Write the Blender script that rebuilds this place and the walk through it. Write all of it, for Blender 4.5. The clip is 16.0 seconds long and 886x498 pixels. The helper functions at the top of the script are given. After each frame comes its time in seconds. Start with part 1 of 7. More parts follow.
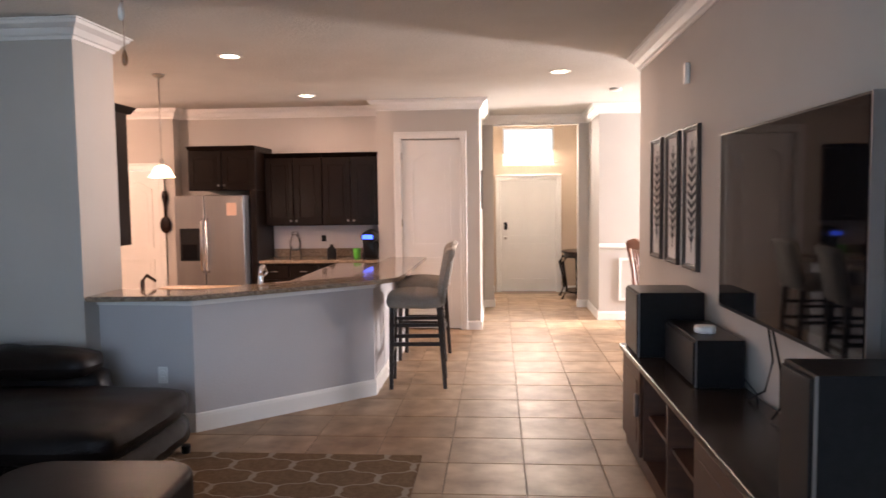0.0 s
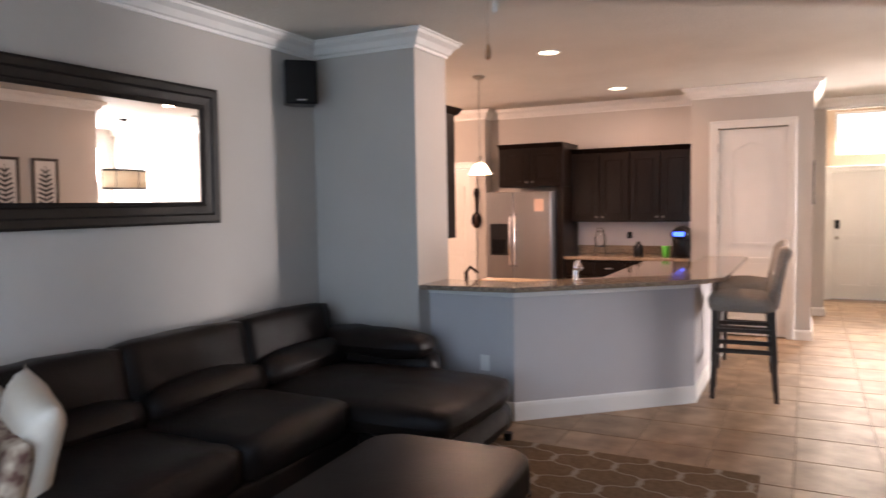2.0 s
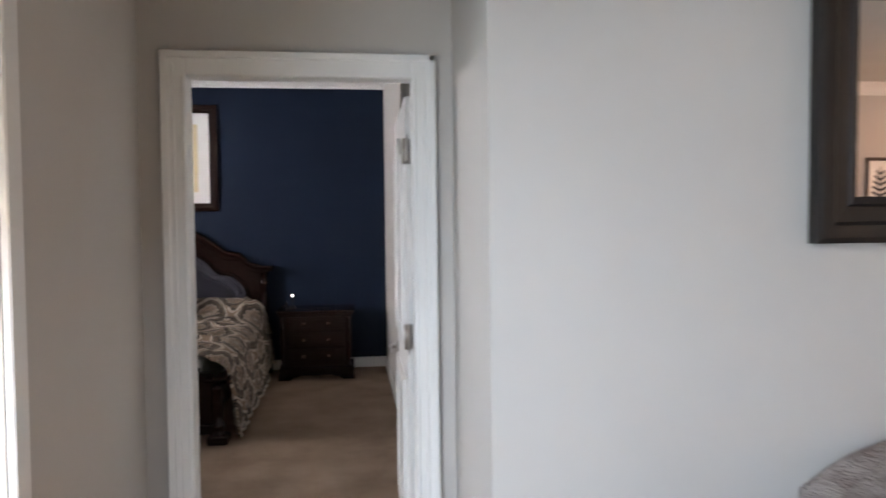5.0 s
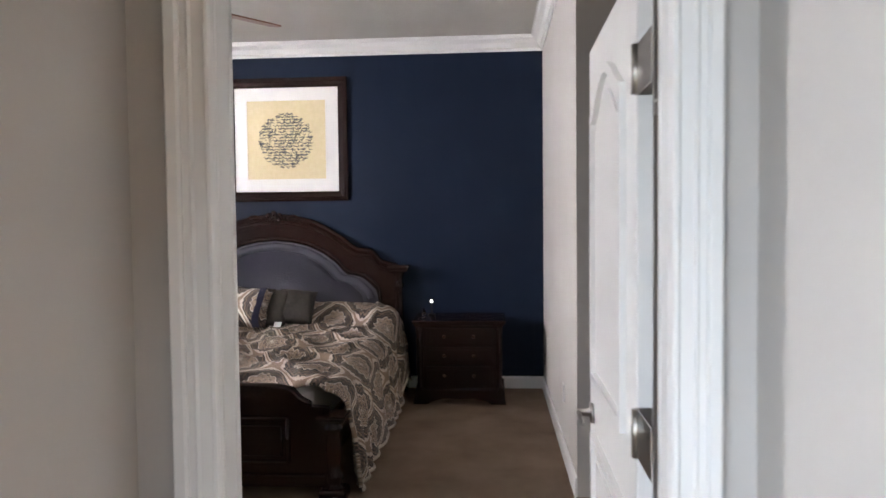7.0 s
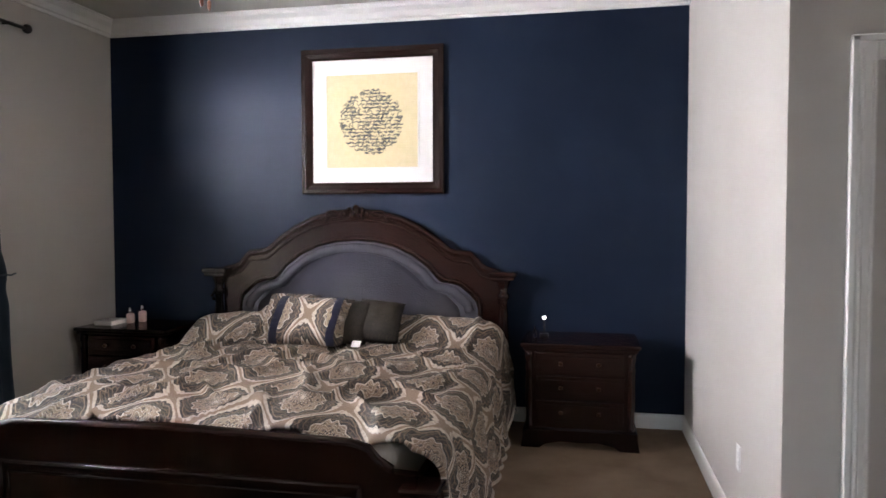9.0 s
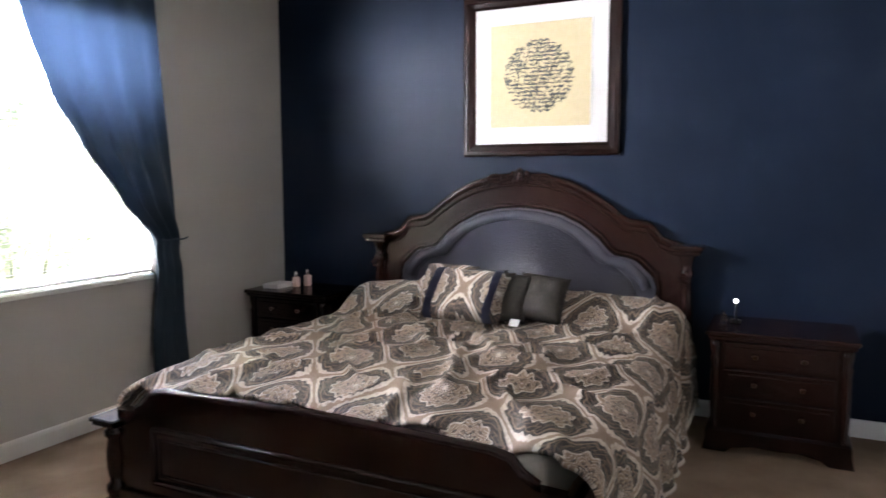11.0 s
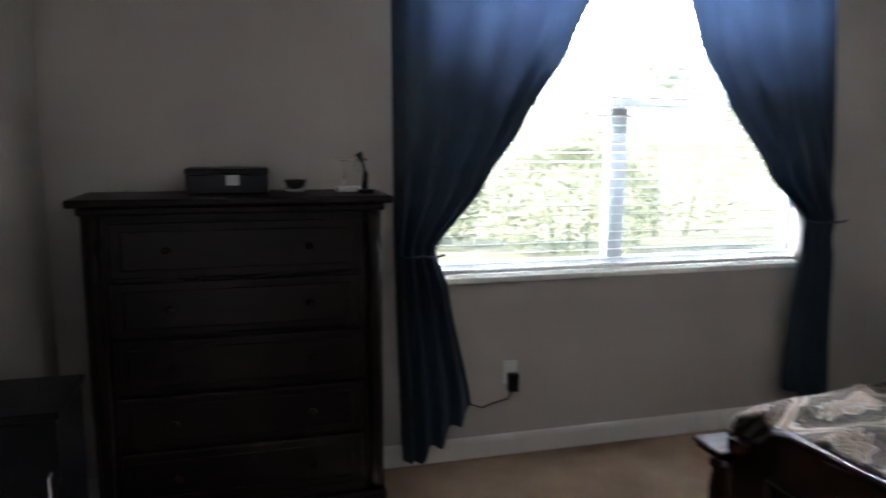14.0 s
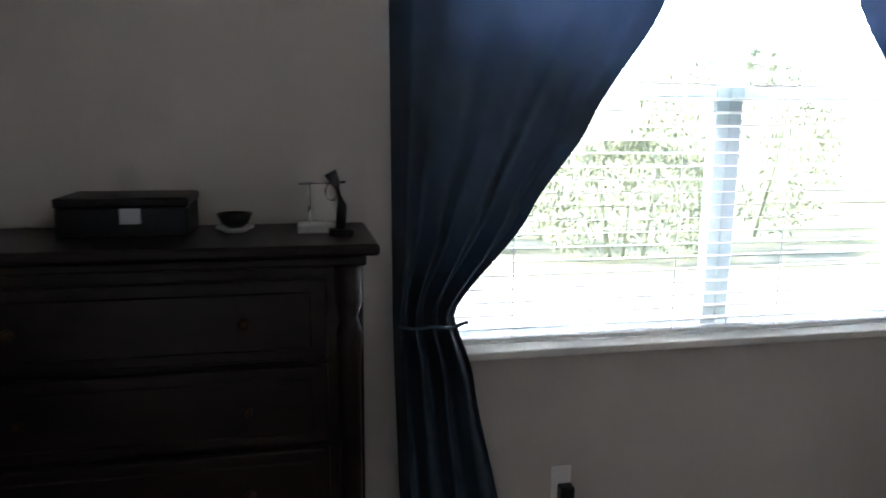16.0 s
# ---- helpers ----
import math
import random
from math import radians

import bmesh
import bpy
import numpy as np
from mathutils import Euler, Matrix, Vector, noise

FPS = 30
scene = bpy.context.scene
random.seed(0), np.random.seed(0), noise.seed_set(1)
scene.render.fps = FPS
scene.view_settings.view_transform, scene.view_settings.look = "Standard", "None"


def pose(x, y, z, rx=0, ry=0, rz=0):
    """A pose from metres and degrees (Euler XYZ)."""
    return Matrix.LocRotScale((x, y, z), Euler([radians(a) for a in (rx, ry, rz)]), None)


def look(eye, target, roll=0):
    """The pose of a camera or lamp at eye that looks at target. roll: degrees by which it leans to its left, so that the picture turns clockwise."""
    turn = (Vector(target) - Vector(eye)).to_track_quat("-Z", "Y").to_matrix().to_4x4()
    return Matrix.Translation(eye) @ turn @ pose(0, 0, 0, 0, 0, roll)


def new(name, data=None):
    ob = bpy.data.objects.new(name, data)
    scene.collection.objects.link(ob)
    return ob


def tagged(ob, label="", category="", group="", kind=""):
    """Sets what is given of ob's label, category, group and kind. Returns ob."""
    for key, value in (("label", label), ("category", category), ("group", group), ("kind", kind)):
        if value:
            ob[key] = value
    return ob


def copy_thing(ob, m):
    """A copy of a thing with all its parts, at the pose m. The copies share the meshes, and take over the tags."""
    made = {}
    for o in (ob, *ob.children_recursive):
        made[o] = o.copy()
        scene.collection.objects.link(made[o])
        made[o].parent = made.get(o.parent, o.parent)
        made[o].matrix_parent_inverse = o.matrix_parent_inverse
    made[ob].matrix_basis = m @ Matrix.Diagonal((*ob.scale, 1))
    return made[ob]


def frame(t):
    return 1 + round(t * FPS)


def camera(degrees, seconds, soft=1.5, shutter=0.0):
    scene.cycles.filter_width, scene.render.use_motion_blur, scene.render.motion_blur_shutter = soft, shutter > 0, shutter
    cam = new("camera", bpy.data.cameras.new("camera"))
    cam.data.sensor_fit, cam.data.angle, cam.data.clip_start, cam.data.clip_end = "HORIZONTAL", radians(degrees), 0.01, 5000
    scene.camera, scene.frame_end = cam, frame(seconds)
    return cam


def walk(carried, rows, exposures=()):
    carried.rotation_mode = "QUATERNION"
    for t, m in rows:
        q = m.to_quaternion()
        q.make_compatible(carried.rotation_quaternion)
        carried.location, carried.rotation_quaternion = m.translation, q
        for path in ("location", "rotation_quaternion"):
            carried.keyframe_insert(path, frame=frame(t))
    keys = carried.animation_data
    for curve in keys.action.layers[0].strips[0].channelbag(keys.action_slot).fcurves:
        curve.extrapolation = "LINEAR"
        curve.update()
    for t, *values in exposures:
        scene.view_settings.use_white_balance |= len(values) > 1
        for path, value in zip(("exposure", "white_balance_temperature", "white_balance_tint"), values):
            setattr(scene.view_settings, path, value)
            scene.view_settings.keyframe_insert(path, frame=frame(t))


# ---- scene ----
cam = camera(63.9, 16.0, shutter=0.5)
PATH = [
    (0, (-0.399, 0.293, 1.561), (-0.553, 2.283, 1.426), -0.7),
    (0.5, (-0.417, 0.29, 1.566), (-0.712, 2.263, 1.43), -0.7),
    (1, (-0.449, 0.317, 1.559), (-0.924, 2.255, 1.422), -0.8),
    (1.5, (-0.524, 0.333, 1.544), (-1.245, 2.194, 1.411), -1.0),
    (2, (-0.656, 0.337, 1.535), (-1.568, 2.112, 1.407), -1.0),
    (2.5, (-0.853, 0.348, 1.488), (-2.009, 1.977, 1.384), -1.3),
    (3, (-1.038, 0.385, 1.479), (-2.523, 1.721, 1.399), -1.4),
    (3.5, (-1.294, 0.371, 1.471), (-3.053, 1.321, 1.403), -1.3),
    (4, (-1.567, 0.341, 1.489), (-3.417, 1.099, 1.417), -1.1),
    (4.5, (-1.845, 0.397, 1.492), (-3.78, 0.902, 1.435), -0.8),
    (5, (-2.124, 0.37, 1.498), (-4.106, 0.627, 1.436), -0.7),
    (7.5, (-3.792, 0.266, 1.5), (-5.777, 0.029, 1.434), -0.5),
    (8, (-4.071, 0.197, 1.457), (-6.042, -0.138, 1.405), -0.2),
    (8.2, (-4.192, 0.149, 1.46), (-6.163, -0.188, 1.407), -0.1),
    (10.3, (-4.947, 0.004, 1.538), (-6.83, -0.647, 1.371), -0.2),
    (10.5, (-4.983, 0.008, 1.54), (-6.846, -0.698, 1.363), -0.2),
    (11, (-5.039, 0.014, 1.546), (-6.83, -0.852, 1.344), -0.1),
    (11.5, (-5.102, -0.021, 1.545), (-6.794, -1.063, 1.319), 0.1),
    (12, (-5.173, -0.11, 1.544), (-6.789, -1.261, 1.294), 0.2),
    (12.5, (-5.272, -0.189, 1.529), (-6.708, -1.556, 1.269), 0.4),
    (13, (-5.373, -0.283, 1.529), (-6.428, -1.959, 1.25), 0.6),
    (13.5, (-5.445, -0.431, 1.545), (-6.254, -2.236, 1.247), 0.6),
    (14, (-5.578, -0.618, 1.552), (-6.104, -2.524, 1.247), 0.3),
    (14.5, (-5.709, -0.804, 1.578), (-5.907, -2.768, 1.255), 0.1),
    (15, (-5.771, -1.07, 1.602), (-5.985, -3.029, 1.261), 0.3),
    (15.5, (-5.848, -1.358, 1.607), (-6.169, -3.301, 1.256), 0.5),
    (16, (-5.933, -1.645, 1.622), (-6.333, -3.574, 1.277), 0.5),
]
EXPOSURES = [(0.0, 1.1, 6150, 18), (0.5, 1.2, 6150, 18), (1.0, 1.05, 6150, 18), (1.5, 1.05, 6150, 18), (2.0, 1.2, 6200, 18), (3.0, 1.55, 6600, 19), (3.5, 1.5, 6650, 19), (5.0, 1.95, 6700, 18), (7.5, 2.4, 6650, 18), (8.2, 2.55, 6650, 18), (10.3, 2.75, 6350, 15), (11.5, 2.7, 6300, 15), (12.5, 2.0, 6100, 14), (13.2, 1.8, 6050, 14), (14.5, 2.1, 6150, 15), (15.0, 2.2, 6050, 14), (16.0, 2.0, 6000, 13)]
walk(cam, [(t, look(eye, target, roll)) for t, eye, target, roll in PATH], EXPOSURES)



# ---- light ----
world = bpy.data.worlds.new("sky_world")
scene.world = world
world.use_nodes = True
_sky = world.node_tree.nodes.new("ShaderNodeTexSky")
_sky.sky_type, _sky.sun_disc = "NISHITA", False
SUN_EL, SUN_AZ = 28.5, 94.0          # degrees; azimuth clockwise from +y
_sky.sun_elevation, _sky.sun_rotation = radians(SUN_EL), radians(SUN_AZ)
_bg = world.node_tree.nodes["Background"]
world.node_tree.links.new(_sky.outputs[0], _bg.inputs[0])
_bg.inputs[1].default_value = 0.15
_sun = new("sun", bpy.data.lights.new("sun", "SUN"))
_sun.data.energy, _sun.data.angle, _sun.data.color = 5.0, radians(0.6), (1.0, 0.93, 0.82)
_d = Vector((math.sin(radians(SUN_AZ)) * math.cos(radians(SUN_EL)), math.cos(radians(SUN_AZ)) * math.cos(radians(SUN_EL)), math.sin(radians(SUN_EL))))
_sun.matrix_world = look(_d * 40, (0, 0, 0))


def area(name, at, to, w, h, watts, colour):
    ob = new(name, bpy.data.lights.new(name, "AREA"))
    ob.data.shape, ob.data.size, ob.data.size_y, ob.data.energy, ob.data.color = "RECTANGLE", w, h, watts, colour
    ob.matrix_world = look(at, to)
    return ob


# daylight: open sky seen by the windows
for _x0, _x1 in ((-8.45, -7.49), (-7.39, -6.43)):
    area("daylight_bedroom_window", ((_x0 + _x1) / 2, -4.05, 2.24), ((_x0 + _x1) / 2 - 0.3, -2.65, 1.43), _x1 - _x0, 0.5, 150, (0.92, 0.95, 1.0))
area("daylight_sliding_door", (-1.75, -0.47, 1.35), (-1.75, 3.0, -1.1), 3.1, 2.0, 31, (0.58, 0.79, 1.0))
area("daylight_dining_window", (4.46, 8.95, 1.45), (0, 8.4, 1.0), 0.6, 1.9, 250, (1.0, 0.92, 0.85))
area("daylight_transom", (0.12, 12.33, 2.45), (0.1, 9, 0.5), 0.78, 0.56, 45, (1.0, 0.83, 0.64))
WARM = (1.0, 0.62, 0.42)
for _x, _y, _w in ((-2.584, 6.07, 9), (-2.545, 8.29, 10), (0.197, 7.17, 6)):
    _l = area("recessed_lamp", (_x, _y, 2.757), (_x, _y, 0), 0.13, 0.13, _w, WARM)
    _l.data.shape = "DISK"
_l = new("pendant_bulb", bpy.data.lights.new("pendant_bulb", "POINT"))
_l.data.energy, _l.data.color, _l.data.shadow_soft_size = 40, WARM, 0.03
_l.location = (-3.54, 6.78, 1.84)
# added unseen warm fill for the breakfast corner, no fixture behind it
_l = new("breakfast_fill", bpy.data.lights.new("breakfast_fill", "POINT"))
_l.data.energy, _l.data.color, _l.data.shadow_soft_size = 70, WARM, 0.08
_l.location = (-5.6, 7.2, 2.2)


# ---- materials ----
def mat(name, colour, rough=0.6, metal=0.0, second=None, scale=6.0, detail=4.0, bump=0.0, bump_scale=60.0, spec=0.5, coat=0.0, stretch=(1, 1, 1)):
    """A surface: two colours mixed by noise at one scale, fine relief at another."""
    m = bpy.data.materials.new(name)
    m.use_nodes = True
    nt = m.node_tree
    b = nt.nodes["Principled BSDF"]
    b.inputs["Base Color"].default_value = (*colour, 1)
    b.inputs["Roughness"].default_value, b.inputs["Metallic"].default_value = rough, metal
    b.inputs["Specular IOR Level"].default_value, b.inputs["Coat Weight"].default_value = spec, coat
    tc = nt.nodes.new("ShaderNodeTexCoord")
    mp = nt.nodes.new("ShaderNodeMapping")
    mp.inputs["Scale"].default_value = stretch
    nt.links.new(tc.outputs["Object"], mp.inputs["Vector"])
    if second:
        n = nt.nodes.new("ShaderNodeTexNoise")
        n.inputs["Scale"].default_value, n.inputs["Detail"].default_value = scale, detail
        r = nt.nodes.new("ShaderNodeValToRGB")
        r.color_ramp.elements[0].position, r.color_ramp.elements[1].position = 0.32, 0.7
        r.color_ramp.elements[0].color, r.color_ramp.elements[1].color = (*colour, 1), (*second, 1)
        nt.links.new(mp.outputs[0], n.inputs["Vector"])
        nt.links.new(n.outputs[0], r.inputs[0])
        nt.links.new(r.outputs[0], b.inputs["Base Color"])
        rr = nt.nodes.new("ShaderNodeMapRange")
        rr.inputs["To Min"].default_value, rr.inputs["To Max"].default_value = rough * 0.85, min(1, rough * 1.15)
        nt.links.new(n.outputs[0], rr.inputs["Value"])
        nt.links.new(rr.outputs[0], b.inputs["Roughness"])
    if bump:
        n2 = nt.nodes.new("ShaderNodeTexNoise")
        n2.inputs["Scale"].default_value, n2.inputs["Detail"].default_value = bump_scale, 3
        bp = nt.nodes.new("ShaderNodeBump")
        bp.inputs["Strength"].default_value, bp.inputs["Distance"].default_value = bump, 0.01
        nt.links.new(mp.outputs[0], n2.inputs["Vector"])
        nt.links.new(n2.outputs[0], bp.inputs["Height"])
        nt.links.new(bp.outputs[0], b.inputs["Normal"])
    return m


def glow(name, colour, strength):
    m = mat(name, colour, 0.4)
    b = m.node_tree.nodes["Principled BSDF"]
    b.inputs["Emission Color"].default_value, b.inputs["Emission Strength"].default_value = (*colour, 1), strength
    return m


def glass(name, tint=(1, 1, 1), rough=0.0):
    m = mat(name, tint, rough)
    b = m.node_tree.nodes["Principled BSDF"]
    b.inputs["Transmission Weight"].default_value, b.inputs["IOR"].default_value = 1.0, 1.45
    return m


M_WALL = mat("wall_paint_greige", (0.500, 0.472, 0.436), 0.75, second=(0.472, 0.445, 0.410), scale=1.5, bump=0.05, bump_scale=90)
M_TANWALL = mat("wall_paint_tan", (0.56, 0.45, 0.34), 0.75, second=(0.53, 0.42, 0.315), scale=1.5, bump=0.05, bump_scale=90)
M_CEIL = mat("ceiling_paint", (0.57, 0.55, 0.50), 0.9, second=(0.53, 0.51, 0.46), scale=2, bump=0.5, bump_scale=45)
M_TRIM = mat("white_trim_paint", (0.78, 0.77, 0.74), 0.38, second=(0.74, 0.73, 0.70), scale=3)
M_NAVY = mat("navy_wall_paint", (0.0062, 0.0126, 0.028), 0.52, second=(0.0056, 0.0115, 0.0255), scale=2, bump=0.12, bump_scale=80, spec=0.14)
M_CARPET = mat("beige_carpet", (0.39, 0.285, 0.205), 0.95, second=(0.26, 0.185, 0.13), scale=3, bump=1.0, bump_scale=350, spec=0.1)
M_TILE = mat("tan_floor_tile", (0.39, 0.255, 0.15), 0.44, second=(0.19, 0.115, 0.064), scale=5, detail=6, bump=0.08, bump_scale=25)
# tile_variation: each tile a little lighter or darker, with its own marbling
_nt = M_TILE.node_tree
_oi = _nt.nodes.new("ShaderNodeObjectInfo")
_hs = _nt.nodes.new("ShaderNodeHueSaturation")
_mr = _nt.nodes.new("ShaderNodeMapRange")
_mr.inputs["To Min"].default_value, _mr.inputs["To Max"].default_value = 0.86, 1.12
_nt.links.new(_oi.outputs["Random"], _mr.inputs["Value"])
_nt.links.new(_mr.outputs[0], _hs.inputs["Value"])
_nt.links.new(_nt.nodes["Color Ramp"].outputs[0], _hs.inputs["Color"])
_nt.links.new(_hs.outputs[0], _nt.nodes["Principled BSDF"].inputs["Base Color"])
_va = _nt.nodes.new("ShaderNodeVectorMath")
_va.operation = "ADD"
_sc = _nt.nodes.new("ShaderNodeMath")
_sc.operation = "MULTIPLY"
_sc.inputs[1].default_value = 37.0
_nt.links.new(_oi.outputs["Random"], _sc.inputs[0])
_nt.links.new(_nt.nodes["Texture Coordinate"].outputs["Object"], _va.inputs[0])
_nt.links.new(_sc.outputs[0], _va.inputs[1])
_nt.links.new(_va.outputs[0], _nt.nodes["Mapping"].inputs["Vector"])
M_GROUT = mat("tile_grout", (0.25, 0.185, 0.13), 0.9, second=(0.20, 0.15, 0.105), scale=20)
M_CHERRY = mat("dark_cherry_wood", (0.010, 0.0034, 0.0024), 0.22, second=(0.016, 0.005, 0.0033), scale=5, detail=6, bump=0.05, bump_scale=40, coat=0.08, spec=0.28, stretch=(1, 1, 6))
M_ESPRESSO = mat("espresso_cabinet_wood", (0.007, 0.005, 0.004), 0.30, second=(0.013, 0.008, 0.006), scale=6, detail=6, stretch=(8, 8, 1), spec=0.13)
M_LEATHER = mat("dark_brown_leather", (0.005, 0.0038, 0.0034), 0.38, second=(0.012, 0.007, 0.0055), scale=5, bump=0.35, bump_scale=110, spec=0.17)
M_BLACK = mat("black_plastic", (0.008, 0.008, 0.009), 0.30, second=(0.012, 0.012, 0.013), scale=30, spec=0.2)
M_SCREEN = mat("glossy_black_screen", (0.005, 0.005, 0.006), 0.04, spec=0.08)
M_STEEL = mat("brushed_steel", (0.36, 0.36, 0.37), 0.30, 1.0, second=(0.30, 0.30, 0.31), scale=4, bump=0.05, bump_scale=300, stretch=(1, 1, 0.05))
M_CHROME = mat("chrome_metal", (0.75, 0.75, 0.77), 0.12, 1.0)
M_MIRROR = mat("mirror_silver", (0.9, 0.9, 0.9), 0.01, 1.0)


# ---- builders ----
def bm_box(x0, y0, z0, x1, y1, z1, bevel=0.0, seg=1, bm=None):
    bm = bm or bmesh.new()
    r = bmesh.ops.create_cube(bm, size=1.0)["verts"]
    bmesh.ops.transform(bm, verts=r, matrix=Matrix.Translation(((x0 + x1) / 2, (y0 + y1) / 2, (z0 + z1) / 2)) @ Matrix.Diagonal((abs(x1 - x0), abs(y1 - y0), abs(z1 - z0), 1)))
    if bevel:
        bmesh.ops.bevel(bm, geom=list({e for v in r for e in v.link_edges}), offset=bevel, segments=seg, profile=0.5, affect="EDGES")
    return bm


def bm_lathe(profile, seg=24, at=(0, 0, 0), bm=None):
    """Turned shape: profile rows (radius, height), bottom to top."""
    bm = bm or bmesh.new()
    rings = []
    for r, z in profile:
        rings.append([bm.verts.new((at[0] + r * math.cos(2 * math.pi * k / seg), at[1] + r * math.sin(2 * math.pi * k / seg), at[2] + z)) for k in range(seg)])
    for a, b in zip(rings, rings[1:]):
        for k in range(seg):
            f = bm.faces.new((a[k], a[(k + 1) % seg], b[(k + 1) % seg], b[k]))
            f.smooth = True
    bm.faces.new(rings[0][::-1])
    bm.faces.new(rings[-1])
    return bm


def bm_prism(outline, depth, axis="y", at=0.0, bm=None):
    """A flat outline (u, z) drawn out by depth along axis, starting at `at`."""
    bm = bm or bmesh.new()
    def p(u, w, d):
        return (u, d, w) if axis == "y" else ((d, u, w) if axis == "x" else (u, w, d))
    a = [bm.verts.new(p(u, w, at)) for u, w in outline]
    b = [bm.verts.new(p(u, w, at + depth)) for u, w in outline]
    n = len(a)
    bm.faces.new(a[::-1])
    bm.faces.new(b)
    for k in range(n):
        bm.faces.new((a[k], a[(k + 1) % n], b[(k + 1) % n], b[k]))
    bmesh.ops.recalc_face_normals(bm, faces=bm.faces)
    return bm


def bm_tube(points, radius, seg=8, bm=None):
    """A round rod along points."""
    bm = bm or bmesh.new()
    pts = [Vector(p) for p in points]
    rings = []
    for i, p in enumerate(pts):
        d = (pts[min(i + 1, len(pts) - 1)] - pts[max(i - 1, 0)]).normalized()
        s = d.cross(Vector((0, 0, 1)) if abs(d.z) < 0.95 else Vector((1, 0, 0))).normalized()
        t = d.cross(s)
        r = radius[i] if isinstance(radius, (list, tuple)) else radius
        rings.append([bm.verts.new(p + r * (math.cos(2 * math.pi * k / seg) * s + math.sin(2 * math.pi * k / seg) * t)) for k in range(seg)])
    for a, b in zip(rings, rings[1:]):
        for k in range(seg):
            bm.faces.new((a[k], a[(k + 1) % seg], b[(k + 1) % seg], b[k])).smooth = True
    bm.faces.new(rings[0])
    bm.faces.new(rings[-1])
    bmesh.ops.recalc_face_normals(bm, faces=bm.faces)
    return bm


def mesh_of(name, bm, material, smooth=False):
    me = bpy.data.meshes.new(name)
    if smooth:
        for f in bm.faces:
            f.smooth = True
    bm.to_mesh(me)
    bm.free()
    me.materials.append(material)
    return me


def part(name, bm, material, parent, label="", smooth=False):
    ob = new(name, mesh_of(name, bm, material, smooth))
    ob.parent = parent
    if label:
        ob["label"] = label
    return ob


def thing(name, label, category, m=None, group=""):
    ob = new(name)
    ob.empty_display_size = 0.1
    if m:
        ob.matrix_world = m
    return tagged(ob, label, category, group)


def single(name, bm, material, label, category, kind="", group="", smooth=False, m=None):
    ob = new(name, mesh_of(name, bm, material, smooth))
    if m:
        ob.matrix_world = m
    return tagged(ob, label, category, group, kind)


def wall(name, bm, material, label):
    return single(name, bm, material, label, "wall", "structure")


# ---- structure ----
HC, HB, HF = 2.77, 3.10, 3.05          # ceilings: living side, bedroom, foyer
XW, XE = -4.05, 0.825                  # mirror wall, television wall
YS = -0.36                             # south wall of the living room
XD = -4.735                            # wall with the bedroom door
YR = 0.75                              # return beside the door
BX0, BX1, BY0, BY1 = -9.80, -4.80, -3.77, 0.74   # bedroom inside faces

def boxes(*rows):
    bm = bmesh.new()
    for r in rows:
        bm_box(*r, bm=bm)
    return bm


single("floor", bm_box(-8.0, YS - 0.12, -0.2, 5.0, 12.6, -0.005), M_GROUT, "grouted base under tan ceramic floor tiles", "floor", "structure")
single("floor_bedroom", bm_box(BX0 - 0.3, BY0 - 0.3, -0.19, XD - 0.05, 3.2, 0.002), M_CARPET, "beige cut-pile carpet with walked paths", "floor", "structure")
single("ceiling", boxes((BX1 + 0.001, YS - 0.2, HC, 5.0, 10.66, HC + 0.15), (1.05, 10.66, HC, 5.0, 12.6, HC + 0.15)), M_CEIL, "off-white textured living room ceiling", "ceiling", "structure")
single("ceiling_kitchen", boxes((-8.0, 3.3, HC, BX1, 12.6, HC + 0.15), (BX1, 10.66, HC, -0.85, 12.6, HC + 0.15)), M_CEIL, "off-white breakfast corner ceiling", "ceiling", "structure")
single("ceiling_foyer", bm_box(-0.85, 10.66, HF, 1.05, 12.6, HF + 0.15), M_CEIL, "off-white raised foyer ceiling", "ceiling", "structure")
single("ceiling_bedroom", bm_box(BX0 - 0.3, BY0 - 0.3, HB, BX1, 3.2, HB + 0.15), M_CEIL, "off-white bedroom ceiling", "ceiling", "structure")


DY0, DY1, DZ = -0.195, 0.60, 2.04     # bedroom door opening, y range and head
wall("wall_mirror", boxes((XW - 0.12, YR, 0, XW, 4.81, HC)), M_WALL, "greige painted wall behind a large mirror")
wall("wall_return", boxes((XD, YR, 0, XW - 0.12, YR + 0.12, HC)), M_WALL, "greige painted wall return beside the bedroom door")
wall("wall_bedroom_door", boxes((BX1, YS - 0.12, 0, XD, DY0 - 0.02, HB), (BX1, DY1 + 0.02, 0, XD, YR + 0.12, HB), (BX1, DY0 - 0.02, DZ + 0.02, XD, DY1 + 0.02, HB)), M_WALL, "greige wall pierced by the bedroom doorway")
wall("wall_south", boxes((XD, YS - 0.12, 0, -3.72, YS, HC), (-3.72, YS - 0.12, 2.42, -0.10, YS, HC), (-0.10, YS - 0.12, 0, XE + 0.12, YS, HC)), M_WALL, "greige wall with a wide sliding door opening")
wall("wall_television", boxes((XE, YS, 0, XE + 0.12, 6.55, HC)), M_WALL, "greige wall behind the television")
wall("wall_column", boxes((-4.17, 4.81, 0, -3.16, 5.30, HC)), M_WALL, "greige wing wall between living room and kitchen")
PX0, PX1, PY = -1.84, -0.61, 8.827
